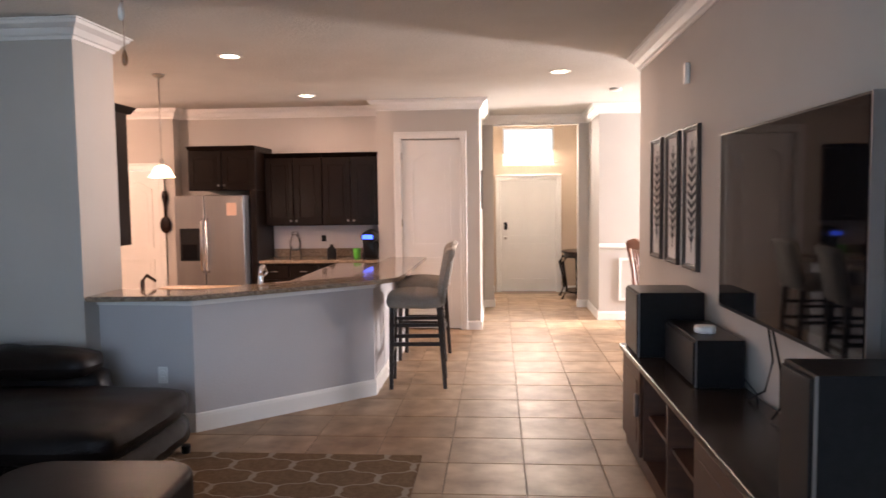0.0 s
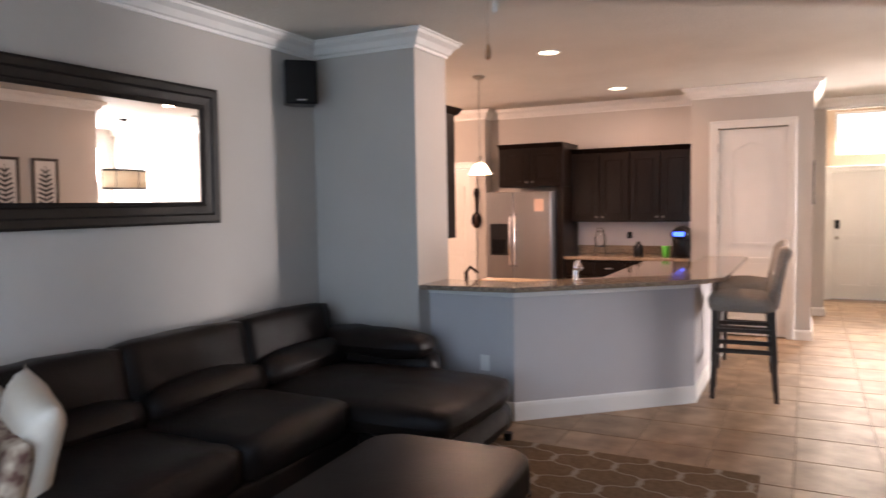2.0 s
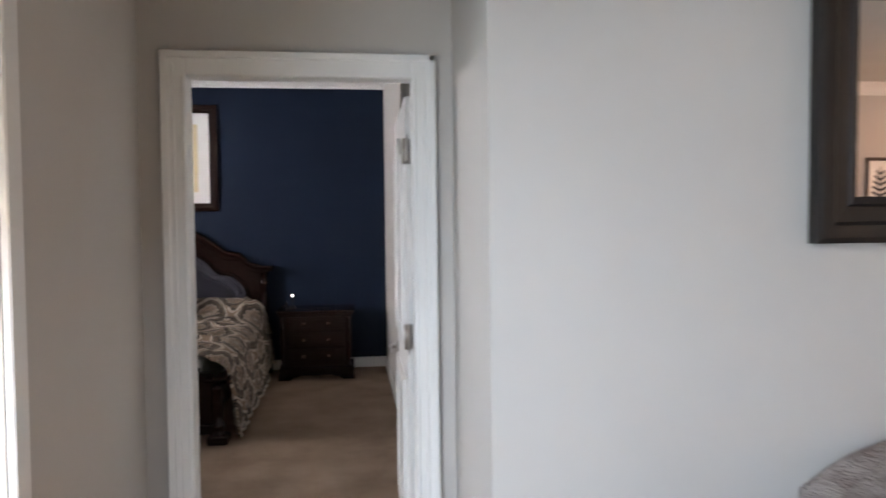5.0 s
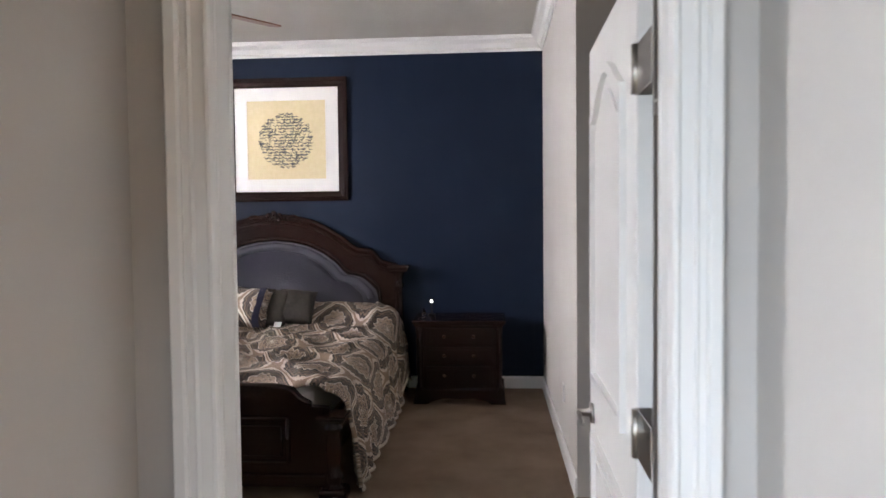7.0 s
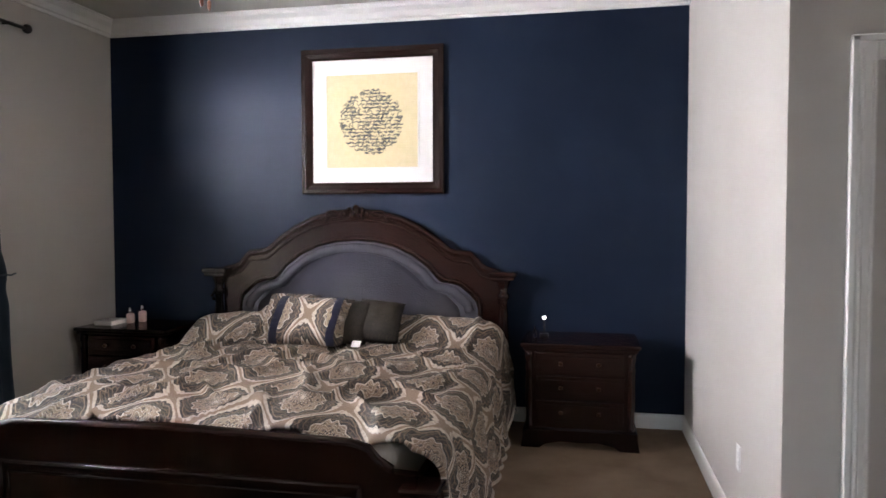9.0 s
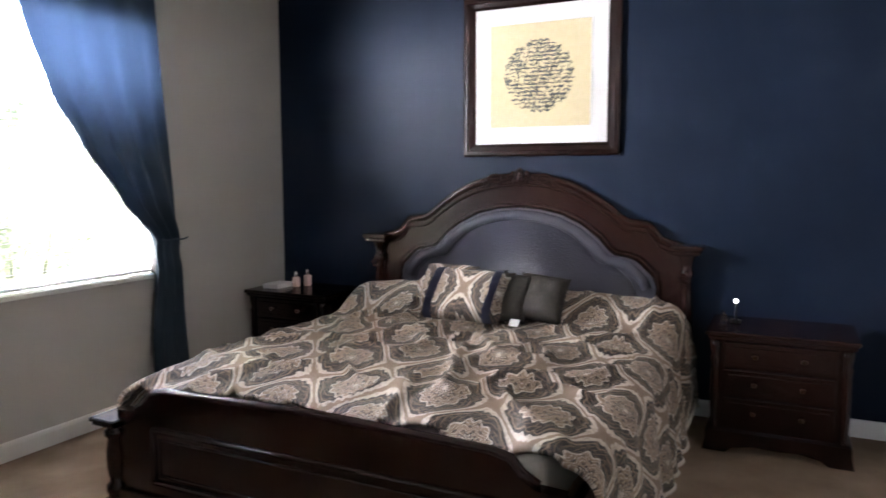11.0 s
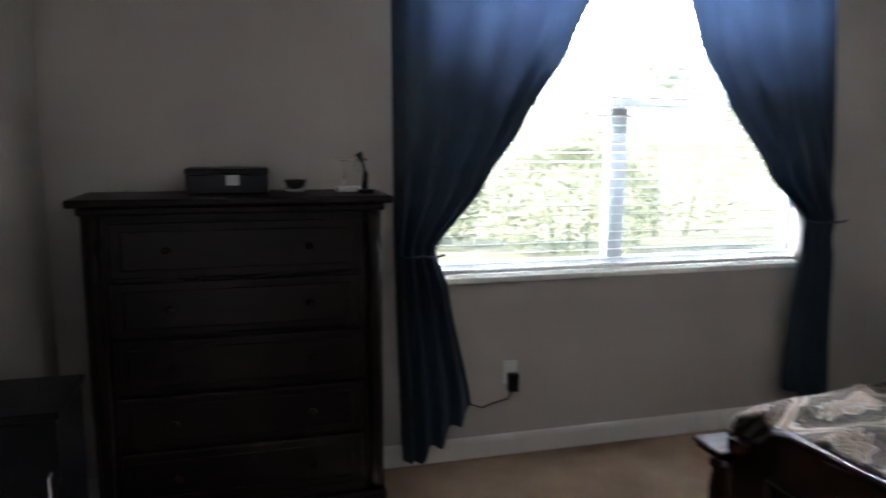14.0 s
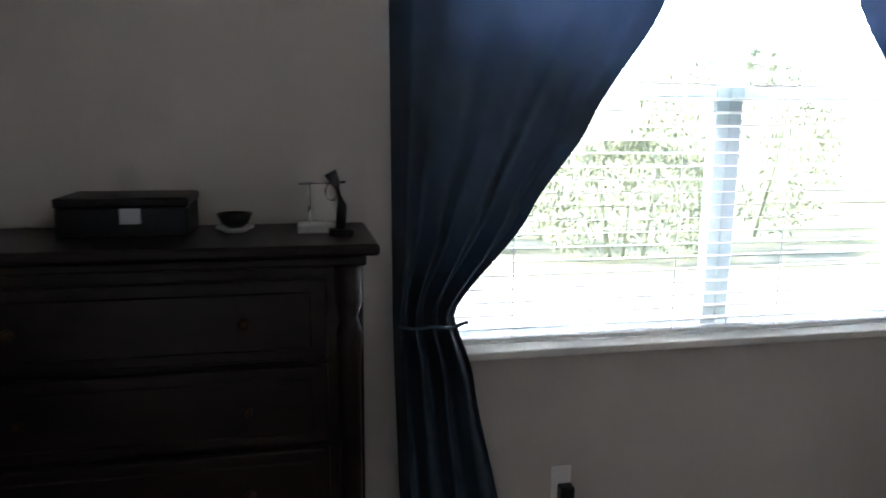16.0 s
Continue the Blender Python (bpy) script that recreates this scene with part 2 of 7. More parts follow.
wall("wall_pantry", boxes((PX0, PY, 0, -1.575, PY + 0.12, HC), (-0.83, PY, 0, PX1, PY + 0.12, HC), (-1.575, PY, 2.325, -0.83, PY + 0.12, HC), (PX0, PY + 0.12, 0, PX0 + 0.12, 10.2, HC), (PX1 - 0.12, PY + 0.12, 0, PX1, 10.66, HC), (PX0 + 0.12, 10.0, 0, PX1 - 0.12, 10.1, HC)), M_WALL, "greige pantry walls")
KY = 9.30
wall("wall_kitchen", boxes((-4.50, KY, 0, PX0, KY + 0.12, HC)), M_WALL, "beige kitchen back wall")
wall("wall_breakfast", boxes((-8.0, 9.1, 0, -5.42, 9.22, HC), (-4.70, 9.1, 0, -4.50, KY + 0.12, HC), (-5.42, 9.1, 2.02, -4.70, 9.22, HC)), M_WALL, "peach-lit beige wall of the breakfast corner")
wall("wall_kitchen_west", boxes((-8.0, 4.93, 0, -7.88, 9.1, HC), (-8.0, 4.81, 0, -4.17, 4.93, HC)), M_WALL, "beige outer wall of the breakfast corner")
wall("wall_foyer", boxes((PX1 - 0.12, 10.66, 0, -0.457, 10.78, HF), (0.76, 10.66, 0, 1.05, 10.78, HF), (-0.457, 10.66, 2.635, 0.76, 10.78, HF), (-0.85, 10.78, 0, -0.73, 12.37, HF), (0.93, 10.78, 0, 1.05, 12.37, HF), (0.90, 9.55, 0, 1.02, 10.66, HC)), M_WALL, "cream foyer walls")
EY = 12.366
wall("wall_entry", boxes((-0.85, EY, 0, -0.365, EY + 0.12, HF), (0.60, EY, 0, 1.05, EY + 0.12, HF), (-0.365, EY, 1.92, 0.60, EY + 0.12, 2.14), (-0.365, EY, 2.77, 0.60, EY + 0.12, HF), (-0.365, EY, 2.14, -0.31, EY + 0.12, 2.77), (0.55, EY, 2.14, 0.60, EY + 0.12, 2.77)), M_TANWALL, "tan wall round the front door")
wall("wall_dining", boxes((1.02, 9.55, 0, 4.52, 9.67, HC), (XE + 0.12, 6.43, 0, 4.52, 6.55, HC), (4.4, 6.55, 0, 4.52, 8.6, HC), (4.4, 9.3, 0, 4.52, 9.55, HC), (4.4, 8.6, 0, 4.52, 9.3, 0.35), (4.4, 8.6, 2.5, 4.52, 9.3, HC)), M_WALL, "sunlit cream dining room walls")
wall("wall_navy", boxes((BX0 - 0.12, BY0 - 0.15, 0, BX0, BY1 + 0.12, HB)), M_NAVY, "navy blue painted accent wall behind the bed")
WX0, WX1, WZ0, WZ1 = -8.46, -6.36, 0.905, 2.52
wall("wall_window", boxes((BX0, BY0 - 0.15, 0, WX0, BY0, HB), (WX1, BY0 - 0.15, 0, BX1, BY0, HB), (WX0, BY0 - 0.15, 0, WX1, BY0, WZ0), (WX0, BY0 - 0.15, WZ1, WX1, BY0, HB)), M_WALL, "greige bedroom wall with the window")
NX = -7.30
wall("wall_bedroom_north", boxes((BX0, BY1, 0, NX, BY1 + 0.12, HB), (NX - 0.12, BY1 + 0.12, 0, NX, 3.0, HB), (NX, 3.0, 0, BX1, 3.12, HB)), M_WALL, "greige bedroom wall beside the dressing passage")
wall("wall_bedroom_east", boxes((BX1, BY0 - 0.15, 0, BX1 + 0.11, YS - 0.12, HB), (BX1, YR + 0.12, 0, BX1 + 0.11, 3.12, HB)), M_WALL, "greige bedroom wall with the television")

CROWN = [(0.0, -0.125), (0.012, -0.125), (0.016, -0.105), (0.03, -0.098), (0.05, -0.06), (0.085, -0.035), (0.092, -0.014), (0.105, -0.012), (0.105, -0.002), (0.0, -0.002)]
BASE = [(0.0, 0.0), (0.016, 0.0), (0.016, 0.085), (0.012, 0.1), (0.006, 0.108), (0.0, 0.108)]


def moulding(name, p0, p1, z, profile, m0=-1, m1=-1, label="", category="moulding"):
    """A profile (out, height) along the wall p0 to p1, with the room on the left hand; m: -1 inner corner, +1 outer corner, 0 butt end."""
    a, b = Vector((*p0, 0)), Vector((*p1, 0))
    d = (b - a).normalized()
    n = Vector((-d.y, d.x, 0))
    bm = bmesh.new()
    u = [bm.verts.new(a + n * o - d * o * m0 + Vector((0, 0, z + h))) for o, h in profile]
    v = [bm.verts.new(b + n * o + d * o * m1 + Vector((0, 0, z + h))) for o, h in profile]
    k = len(u)
    for i in range(k):
        bm.faces.new((u[i], u[(i + 1) % k], v[(i + 1) % k], v[i]))
    bm.faces.new(u[::-1])
    bm.faces.new(v)
    bmesh.ops.recalc_face_normals(bm, faces=bm.faces)
    return single(name, bm, M_TRIM, label or "white painted moulding", category, "structure")


CL, BL = "white stepped crown moulding", "white painted baseboard"
for p0, p1, m0, m1 in (
        ((XW, 4.81), (XW, YR), -1, 1), ((XW, YR), (XD, YR), 1, -1), ((XD, YR), (XD, YS), -1, -1), ((XD, YS), (XE, YS), -1, -1),
        ((XE, YS), (XE, 6.55), -1, 1), ((XE, 6.55), (4.4, 6.55), 1, -1), ((4.4, 9.55), (0.90, 9.55), -1, 1), ((0.90, 9.55), (0.90, 10.66), 1, -1), ((0.9, 10.66), (PX1, 10.66), -1, -1),
        ((-3.16, 4.81), (XW, 4.81), 1, -1), ((-3.16, 5.30), (-3.16, 4.81), 1, 1),
        ((PX1, PY), (PX0, PY), 1, 1), ((PX1, 10.66), (PX1, PY), -1, 1), ((PX0, PY), (PX0, KY), 1, -1),
        ((PX0, KY), (-4.50, KY), -1, -1), ((-4.50, KY), (-4.50, 9.1), -1, 1), ((-4.50, 9.1), (-7.88, 9.1), 1, -1)):
    moulding("crown_moulding", p0, p1, HC, CROWN, m0, m1, CL)
for p0, p1, m0, m1 in (
        ((BX0, BY1), (BX0, BY0), -1, -1), ((BX0, BY0), (BX1, BY0), -1, -1), ((BX1, BY0), (BX1, 3.0), -1, -1), ((NX, BY1), (BX0, BY1), 1, -1), ((NX, 3.0), (NX, BY1), -1, 1), ((BX1, 3.0), (NX, 3.0), -1, -1)):
    moulding("crown_moulding", p0, p1, HB, CROWN, m0, m1, CL)
for p0, p1, m0, m1 in (
        ((XW, 4.81), (XW, YR), -1, 1), ((XW, YR), (XD, YR), 1, -1), ((XD, YS), (-3.82, YS), -1, 0), ((XE, YS), (XE, 6.55), -1, 1), ((4.4, 9.55), (0.90, 9.55), -1, 1), ((0.90, 9.55), (0.90, 10.66), 1, -1), ((0.9, 10.66), (0.76, 10.66), -1, 1), ((0.76, 10.66), (0.76, 10.78), 1, 0),
        ((-3.16, 4.81), (XW, 4.81), 1, -1), ((PX1, PY), (-0.765, PY), 1, 0), ((PX1, 10.66), (PX1, PY), -1, 1), ((-0.457, 10.66), (PX1, 10.66), 1, -1), ((-0.457, 10.78), (-0.457, 10.66), 0, 1),
        ((-0.45, EY), (-0.73, EY), 0, -1), ((0.93, EY), (0.68, EY), -1, 0), ((-0.73, EY), (-0.73, 10.78), -1, 0), ((0.93, 10.78), (0.93, EY), 0, -1),
        ((BX0, BY1), (BX0, BY0), -1, -1), ((BX0, BY0), (BX1, BY0), -1, -1), ((BX1, BY0), (BX1, -0.29), -1, 0), ((NX, BY1), (BX0, BY1), 1, -1)):
    moulding("baseboard", p0, p1, 0, BASE, m0, m1, BL, "baseboard")

CASE = 0.085


def casing(name, axis, plane, side, lo, hi, top, jamb0, jamb1, label):
    """A moulded door casing on one wall face, with the jamb lining through the wall. axis 'x': the wall's plane is x = plane."""
    root = tagged(new(name), label, "door frame", kind="structure")
    out = 0.018 * side

    def bx(u0, u1, z0, z1, d0, d1, bm=None):
        return bm_box(d0, u0, z0, d1, u1, z1, 0.004, bm=bm) if axis == "x" else bm_box(u0, d0, z0, u1, d1, z1, 0.004, bm=bm)
    for u0, u1, z0, z1 in ((lo - CASE, lo, 0, top + CASE), (hi, hi + CASE, 0, top + CASE), (lo, hi, top, top + CASE)):
        bm = bx(u0, u1, z0, z1, plane, plane + out)
        if u1 - u0 < 0.2:
            e = u0 if u0 < lo else u1 - 0.026
            bx(e, e + 0.026, z0, z1 - 0.001, plane, plane + out * 1.7, bm)
            e = u1 - 0.015 if u0 < lo else u0 + 0.001
            bx(e, e + 0.014, z0, top - 0.002, plane, plane + out * 1.35, bm)
            bx((u0 + u1) / 2 - 0.005, (u0 + u1) / 2 + 0.005, z0, top + CASE / 2, plane, plane + out * 1.25, bm)
        else:
            bx(u0 - CASE, u1 + CASE, z1 - 0.026, z1, plane, plane + out * 1.7, bm)
        part("casing_board", bm, M_TRIM, root)
    for u0, u1, z0, z1 in () if jamb0 is None else ((lo - 0.02, lo, 0, top), (hi, hi + 0.02, 0, top), (lo - 0.02, hi + 0.02, top, top + 0.02)):
        part("jamb", bx(u0 + 0.0005, u1 - 0.0005, z0, z1, jamb0, jamb1), M_TRIM, root)
    return root


def panel_door(name, label, w, h, t, panels, arch=False, material=None):
    """A leaf in its own axes: x across 0..w, y thickness 0..t, z up. panels: rows (x0, x1, z0, z1) of raised fields on both faces."""
    root = tagged(new(name), label, "door", kind="structure")
    part("leaf", bm_box(0, 0, 0.012, w, t, h, 0.003), material or M_TRIM, root)
    for x0, x1, z0, z1 in panels:
        arched = arch and z1 > h * 0.8
        def outline(ins):
            pts = [(x0 + ins, z0 + ins), (x1 - ins, z0 + ins)]
            if arched:
                for k in range(13):
                    a = k / 12
                    pts.append((x1 - ins + (x0 - x1 + 2 * ins) * a, z1 - ins - 0.10 + 0.10 * (0.5 - 0.5 * math.cos(2 * math.pi * a)) ** 0.7))
            else:
                pts += [(x1 - ins, z1 - ins), (x0 + ins, z1 - ins)]
            return pts
        for y0, d in ((-0.016, 0.018), (t - 0.002, 0.018)):
            o, i = outline(0), outline(0.026)
            bm = bmesh.new()
            vo = [[bm.verts.new((u, y, z)) for u, z in o] for y in (y0, y0 + d)]
            vi = [[bm.verts.new((u, y, z)) for u, z in i] for y in (y0, y0 + d)]
            n = len(o)
            for k in range(n):
                j = (k + 1) % n
                for q in ((vo[0][k], vo[0][j], vi[0][j], vi[0][k]), (vo[1][k], vi[1][k], vi[1][j], vo[1][j]), (vo[0][k], vo[1][k], vo[1][j], vo[0][j]), (vi[0][k], vi[0][j], vi[1][j], vi[1][k])):
                    bm.faces.new(q)
            bmesh.ops.recalc_face_normals(bm, faces=bm.faces)
            part("panel_moulding", bm, material or M_TRIM, root)
            part("raised_panel", bm_prism(outline(0.065), 0.007, "y", y0 + (0.008 if y0 < 0 else 0.003)), material or M_TRIM, root)
    return root


def lever(parent, x, z, y, side, material):
    """A lever handle on a leaf's face at y; the lever points to -x."""
    bm = bm_lathe([(0.001, 0), (0.03, 0), (0.032, 0.004), (0.03, 0.009), (0.012, 0.012), (0.011, 0.045), (0.001, 0.046)], 16)
    bmesh.ops.transform(bm, verts=bm.verts, matrix=Matrix.Translation((x, y, z)) @ Matrix.Rotation(radians(-90 * side), 4, "X"))
    h = part("door_handle", bm, material, parent, "brushed metal lever handle")
    part("lever_arm", bm_tube([(x, y + side * 0.043, z), (x - 0.05, y + side * 0.047, z), (x - 0.115, y + side * 0.044, z - 0.004)], [0.009, 0.008, 0.006]), material, h)
    return h


M_NICKEL = mat("brushed_nickel", (0.42, 0.40, 0.37), 0.3, 1.0)
casing("door_frame_1", "x", XD, 1, DY0, DY1, DZ, BX1 + 0.001, XD - 0.001, "white moulded casing round the bedroom doorway")
casing("door_frame_2", "x", BX1, -1, DY0, DY1, DZ, None, None, "white moulded casing inside the bedroom")
# open bedroom door, folded back into the room
W = 0.78
bd = panel_door("door_1", "open white panelled bedroom door with three hinges", W, 2.02, 0.035, [(0.12, W - 0.12, 1.02, 1.90), (0.12, W - 0.12, 0.20, 0.86)], True)
bd.matrix_world = pose(-4.96, 0.590, 0, 0, 0, 179.2) @ pose(0, -0.035, 0)
for y, s in ((0.035, 1), (0.0, -1)):
    h = lever(bd, W - 0.065, 0.905, y, s, M_NICKEL)
for z in (0.2, 1.06, 1.80):
    bm = bm_tube([(-0.012, 0.04, z - 0.05), (-0.012, 0.04, z + 0.05)], 0.008)
    bm_box(-0.002, 0.004, z - 0.05, 0.0, 0.038, z + 0.05, bm=bm)
    bm_box(-0.150, 0.034, z - 0.05, -0.012, 0.0365, z + 0.05, bm=bm)
    part("hinge", bm, M_NICKEL, bd, "brushed nickel door hinge")
# bright frame of the sliding door in the south wall
sd = tagged(new("door_2"), "white framed sliding glass door to the garden", "glass door", kind="structure")
M_GLASS = glass("clear_glass")
for x0, x1, z0, z1 in ((-3.79, -3.72, 0, 2.50), (-0.10, -0.01, 0, 2.50), (-3.72, -0.10, 2.42, 2.50)):
    part("casing_board", bm_box(x0, YS, z0, x1, YS + 0.02, z1, 0.004), M_TRIM, sd)
for k in range(3):
    x0 = -3.71 + k * 1.2
    for a in ((x0, 0.0, x0 + 0.06, 2.4), (x0 + 1.14, 0.0, x0 + 1.2, 2.4), (x0 + 0.06, 0.0, x0 + 1.14, 0.09), (x0 + 0.06, 2.34, x0 + 1.14, 2.4)):
        part("sash_rail", bm_box(a[0], YS - 0.09, a[1] + 0.004, a[2] - 0.001, YS - 0.05, a[3], 0.004), M_TRIM, sd)
    g = part("pane", bm_box(x0 + 0.06, YS - 0.075, 0.094, x0 + 1.14, YS - 0.069, 2.34), M_GLASS, sd)
    g.visible_shadow = False
# pantry door
casing("door_frame_3", "y", PY, -1, -1.555, -0.85, 2.305, PY + 0.001, PY + 0.11, "white casing round the pantry door")
pd = panel_door("door_3", "closed white arched two-panel pantry door", 0.70, 2.295, 0.035, [(0.11, 0.59, 1.02, 2.17), (0.11, 0.59, 0.18, 0.88)], True)
pd.matrix_world = pose(-1.552, PY + 0.02, 0)
for z in (0.3, 1.3, 2.1):
    part("hinge", bm_tube([(0.0, -0.006, z - 0.045), (0.0, -0.006, z + 0.045)], 0.008), M_NICKEL, pd)
# front door and transom
casing("door_frame_4", "y", EY, -1, -0.345, 0.58, 1.90, EY + 0.001, EY + 0.11, "white casing round the front door")
fd = panel_door("door_4", "closed cream six-panel front door with a lock", 0.92, 1.895, 0.045, [(0.1, 0.42, 1.54, 1.78), (0.5, 0.82, 1.54, 1.78), (0.1, 0.42, 0.94, 1.43), (0.5, 0.82, 0.94, 1.43), (0.1, 0.42, 0.2, 0.82), (0.5, 0.82, 0.2, 0.82)])
fd.matrix_world = pose(-0.343, EY + 0.03, 0)
part("lock_keypad", bm_box(0.05, -0.03, 1.06, 0.11, 0.0, 1.19, 0.008, 2), M_BLACK, fd, "black electronic lock keypad")
part("door_knob", bm_box(0.055, -0.06, 0.9, 0.105, 0.0, 0.95, 0.018, 3), M_NICKEL, fd, "round metal door knob", True)
tw = tagged(new("window_2"), "bright rectangular transom window over the front door", "window", kind="structure")
for a in ((-0.31, 2.14, 0.55, 2.17), (-0.31, 2.74, 0.55, 2.77), (-0.31, 2.17, -0.28, 2.74), (0.52, 2.17, 0.55, 2.74)):
    part("window_frame", bm_box(a[0], EY + 0.02, a[1], a[2], EY + 0.08, a[3], 0.003), M_TRIM, tw)
g = part("pane", bm_box(-0.28, EY + 0.045, 2.17, 0.52, EY + 0.051, 2.74), M_GLASS, tw)
g.visible_shadow = False
# breakfast corner door
casing("door_frame_5", "y", 9.1, -1, -5.40, -4.72, 2.0, 9.101, 9.21, "white casing round a breakfast corner door")
kd = panel_door("door_5", "closed white arched panel door", 0.68, 1.99, 0.035, [(0.1, 0.58, 1.0, 1.86), (0.1, 0.58, 0.18, 0.86)], True)
kd.matrix_world = pose(-5.40, 9.13, 0)
# dressing passage door inside the bedroom
casing("door_frame_6", "x", NX, 1, 1.02, 1.78, 2.04, NX - 0.11, NX - 0.001, "white casing in the dressing passage")
dd = panel_door("door_6", "closed white panelled closet door", 0.75, 2.02, 0.035, [(0.12, 0.63, 1.0, 1.88), (0.12, 0.63, 0.18, 0.86)], True)
dd.matrix_world = pose(NX - 0.02, 1.025, 0, 0, 0, 90)
# dining window and chair rail
dw = tagged(new("window_3"), "tall white framed dining room window", "window", kind="structure")
for a in ((8.6, 0.35, 8.65, 2.5), (9.25, 0.35, 9.3, 2.5), (8.65, 0.35, 9.25, 0.41), (8.65, 2.44, 9.25, 2.5), (8.65, 1.45, 9.25, 1.49)):
    part("window_frame", bm_box(4.43, a[0], a[1], 4.49, a[2], a[3], 0.003), M_TRIM, dw)
moulding("chair_rail", (4.4, 9.55), (0.90, 9.55), 0.92, [(0, 0), (0.02, 0.01), (0.03, 0.03), (0.02, 0.06), (0, 0.07)], -1, 0, "white chair rail moulding")
for x in (1.15, 1.75, 2.35, 2.95, 3.55):
    bm = boxes((x, 9.53, 0.25, x + 0.45, 9.548, 0.28), (x, 9.53, 0.77, x + 0.45, 9.548, 0.8), (x, 9.53, 0.28, x + 0.03, 9.548, 0.77), (x + 0.42, 9.53, 0.28, x + 0.45, 9.548, 0.77))
    single("wainscot_frame", bm, M_TRIM, "white picture-frame wainscot moulding", "moulding", "structure")

# bedroom window
bw = tagged(new("window_1"), "white twin single-hung bedroom window", "window", kind="structure")
part("window_sill", bm_box(WX0 - 0.02, BY0 - 0.10, WZ0 - 0.025, WX1 + 0.02, BY0 + 0.028, WZ0 + 0.004, 0.006, 2), M_TRIM, bw, "white painted window sill")
WM = -7.38
# white vinyl, its backlit shade put into a darker base colour
M_VINYL = mat("backlit_white_vinyl", (0.30, 0.34, 0.35), 0.4, second=(0.27, 0.31, 0.32), scale=4)
for x0, x1 in ((WX0, WM), (WM, WX1)):
    for a in ((x0, WZ0, x0 + 0.05, WZ1), (x1 - 0.05, WZ0, x1, WZ1), (x0 + 0.05, WZ0 + 0.004, x1 - 0.05, WZ0 + 0.055), (x0 + 0.05, WZ1 - 0.05, x1 - 0.05, WZ1), (x0 + 0.05, 1.715, x1 - 0.05, 1.765)):
        part("window_frame", bm_box(a[0] + 0.0005, BY0 - 0.135, a[1], a[2] - 0.0005, BY0 - 0.085, a[3], 0.003), M_VINYL, bw)
    for z0, z1 in ((WZ0 + 0.055, 1.715), (1.765, WZ1 - 0.05)):
        g = part("pane", bm_box(x0 + 0.05, BY0 - 0.113, z0, x1 - 0.05, BY0 - 0.107, z1), M_GLASS, bw)
        g.visible_shadow = False
blind = thing("window_blind", "white two-inch horizontal blind with open slats", "blind")
M_SLAT = mat("white_blind_slat", (0.8, 0.8, 0.78), 0.5)
part("headrail", bm_box(WX0 + 0.01, BY0 - 0.075, WZ1 - 0.045, WX1 - 0.01, BY0 - 0.02, WZ1 - 0.003, 0.004), M_SLAT, blind)
part("bottom_rail", bm_box(WX0 + 0.015, BY0 - 0.07, WZ0 + 0.012, WX1 - 0.015, BY0 - 0.025, WZ0 + 0.03, 0.004), M_SLAT, blind)
_sl = mesh_of("slat", bm_box(WX0 + 0.015, -0.024, -0.0013, WX1 - 0.015, 0.024, 0.0013), M_SLAT)
z = WZ0 + 0.06
while z < WZ1 - 0.06:
    s = new("slat", _sl)
    s.parent = blind
    s.matrix_local = pose(0, BY0 - 0.048, z, 7)
    z += 0.044
for x in (WX0 + 0.25, WM - 0.2, WM + 0.2, WX1 - 0.25):
    part("ladder_cord", bm_tube([(x, BY0 - 0.022, WZ0 + 0.03), (x, BY0 - 0.022, WZ1 - 0.04)], 0.0015, 5), M_SLAT, blind)

# ---- living room ----
def cushion(w, d, h, puff=0.03, seg=10, r=0.06, seed=0.0, tuft=0.0):
    """A soft box centred on x and y, resting on z = 0, with puffed faces and small dents."""
    bm = bmesh.new()
    bmesh.ops.create_cube(bm, size=1.0)
    bmesh.ops.subdivide_edges(bm, edges=bm.edges[:], cuts=seg, use_grid_fill=True)
    for v in bm.verts:
        x, y, z = v.co * 2
        k = Vector((x, y, z))
        s = Vector((w / 2, d / 2, h / 2))
        core = Vector((max(-1, min(1, x)) * max(s.x - r, 0), max(-1, min(1, y)) * max(s.y - r, 0), max(-1, min(1, z)) * max(s.z - r, 0)))
        n = Vector((x ** 5, y ** 5, z ** 5))
        n = n.normalized() if n.length > 1e-6 else Vector((0, 0, 1))
        p = core + n * r
        b = puff * (1 - x * x) * (1 - y * y) * (1 if abs(z) > 0.99 else 0) * (1 if z > 0 else 0)
        b += puff * 0.5 * (1 - x * x) * (1 - z * z) * (1 if abs(y) > 0.99 else 0) + puff * 0.5 * (1 - y * y) * (1 - z * z) * (1 if abs(x) > 0.99 else 0)
        q = noise.noise(Vector((p.x * 7 + seed, p.y * 7, p.z * 7))) * 0.010 + noise.noise(Vector((p.x * 18 + seed, p.y * 18, p.z * 9))) * 0.004
        v.co = p + n * (b + q)
        v.co.z += h / 2
    for f in bm.faces:
        f.smooth = True
    return bm


def moved(bm, m):
    bmesh.ops.transform(bm, verts=bm.verts, matrix=m)
    return bm


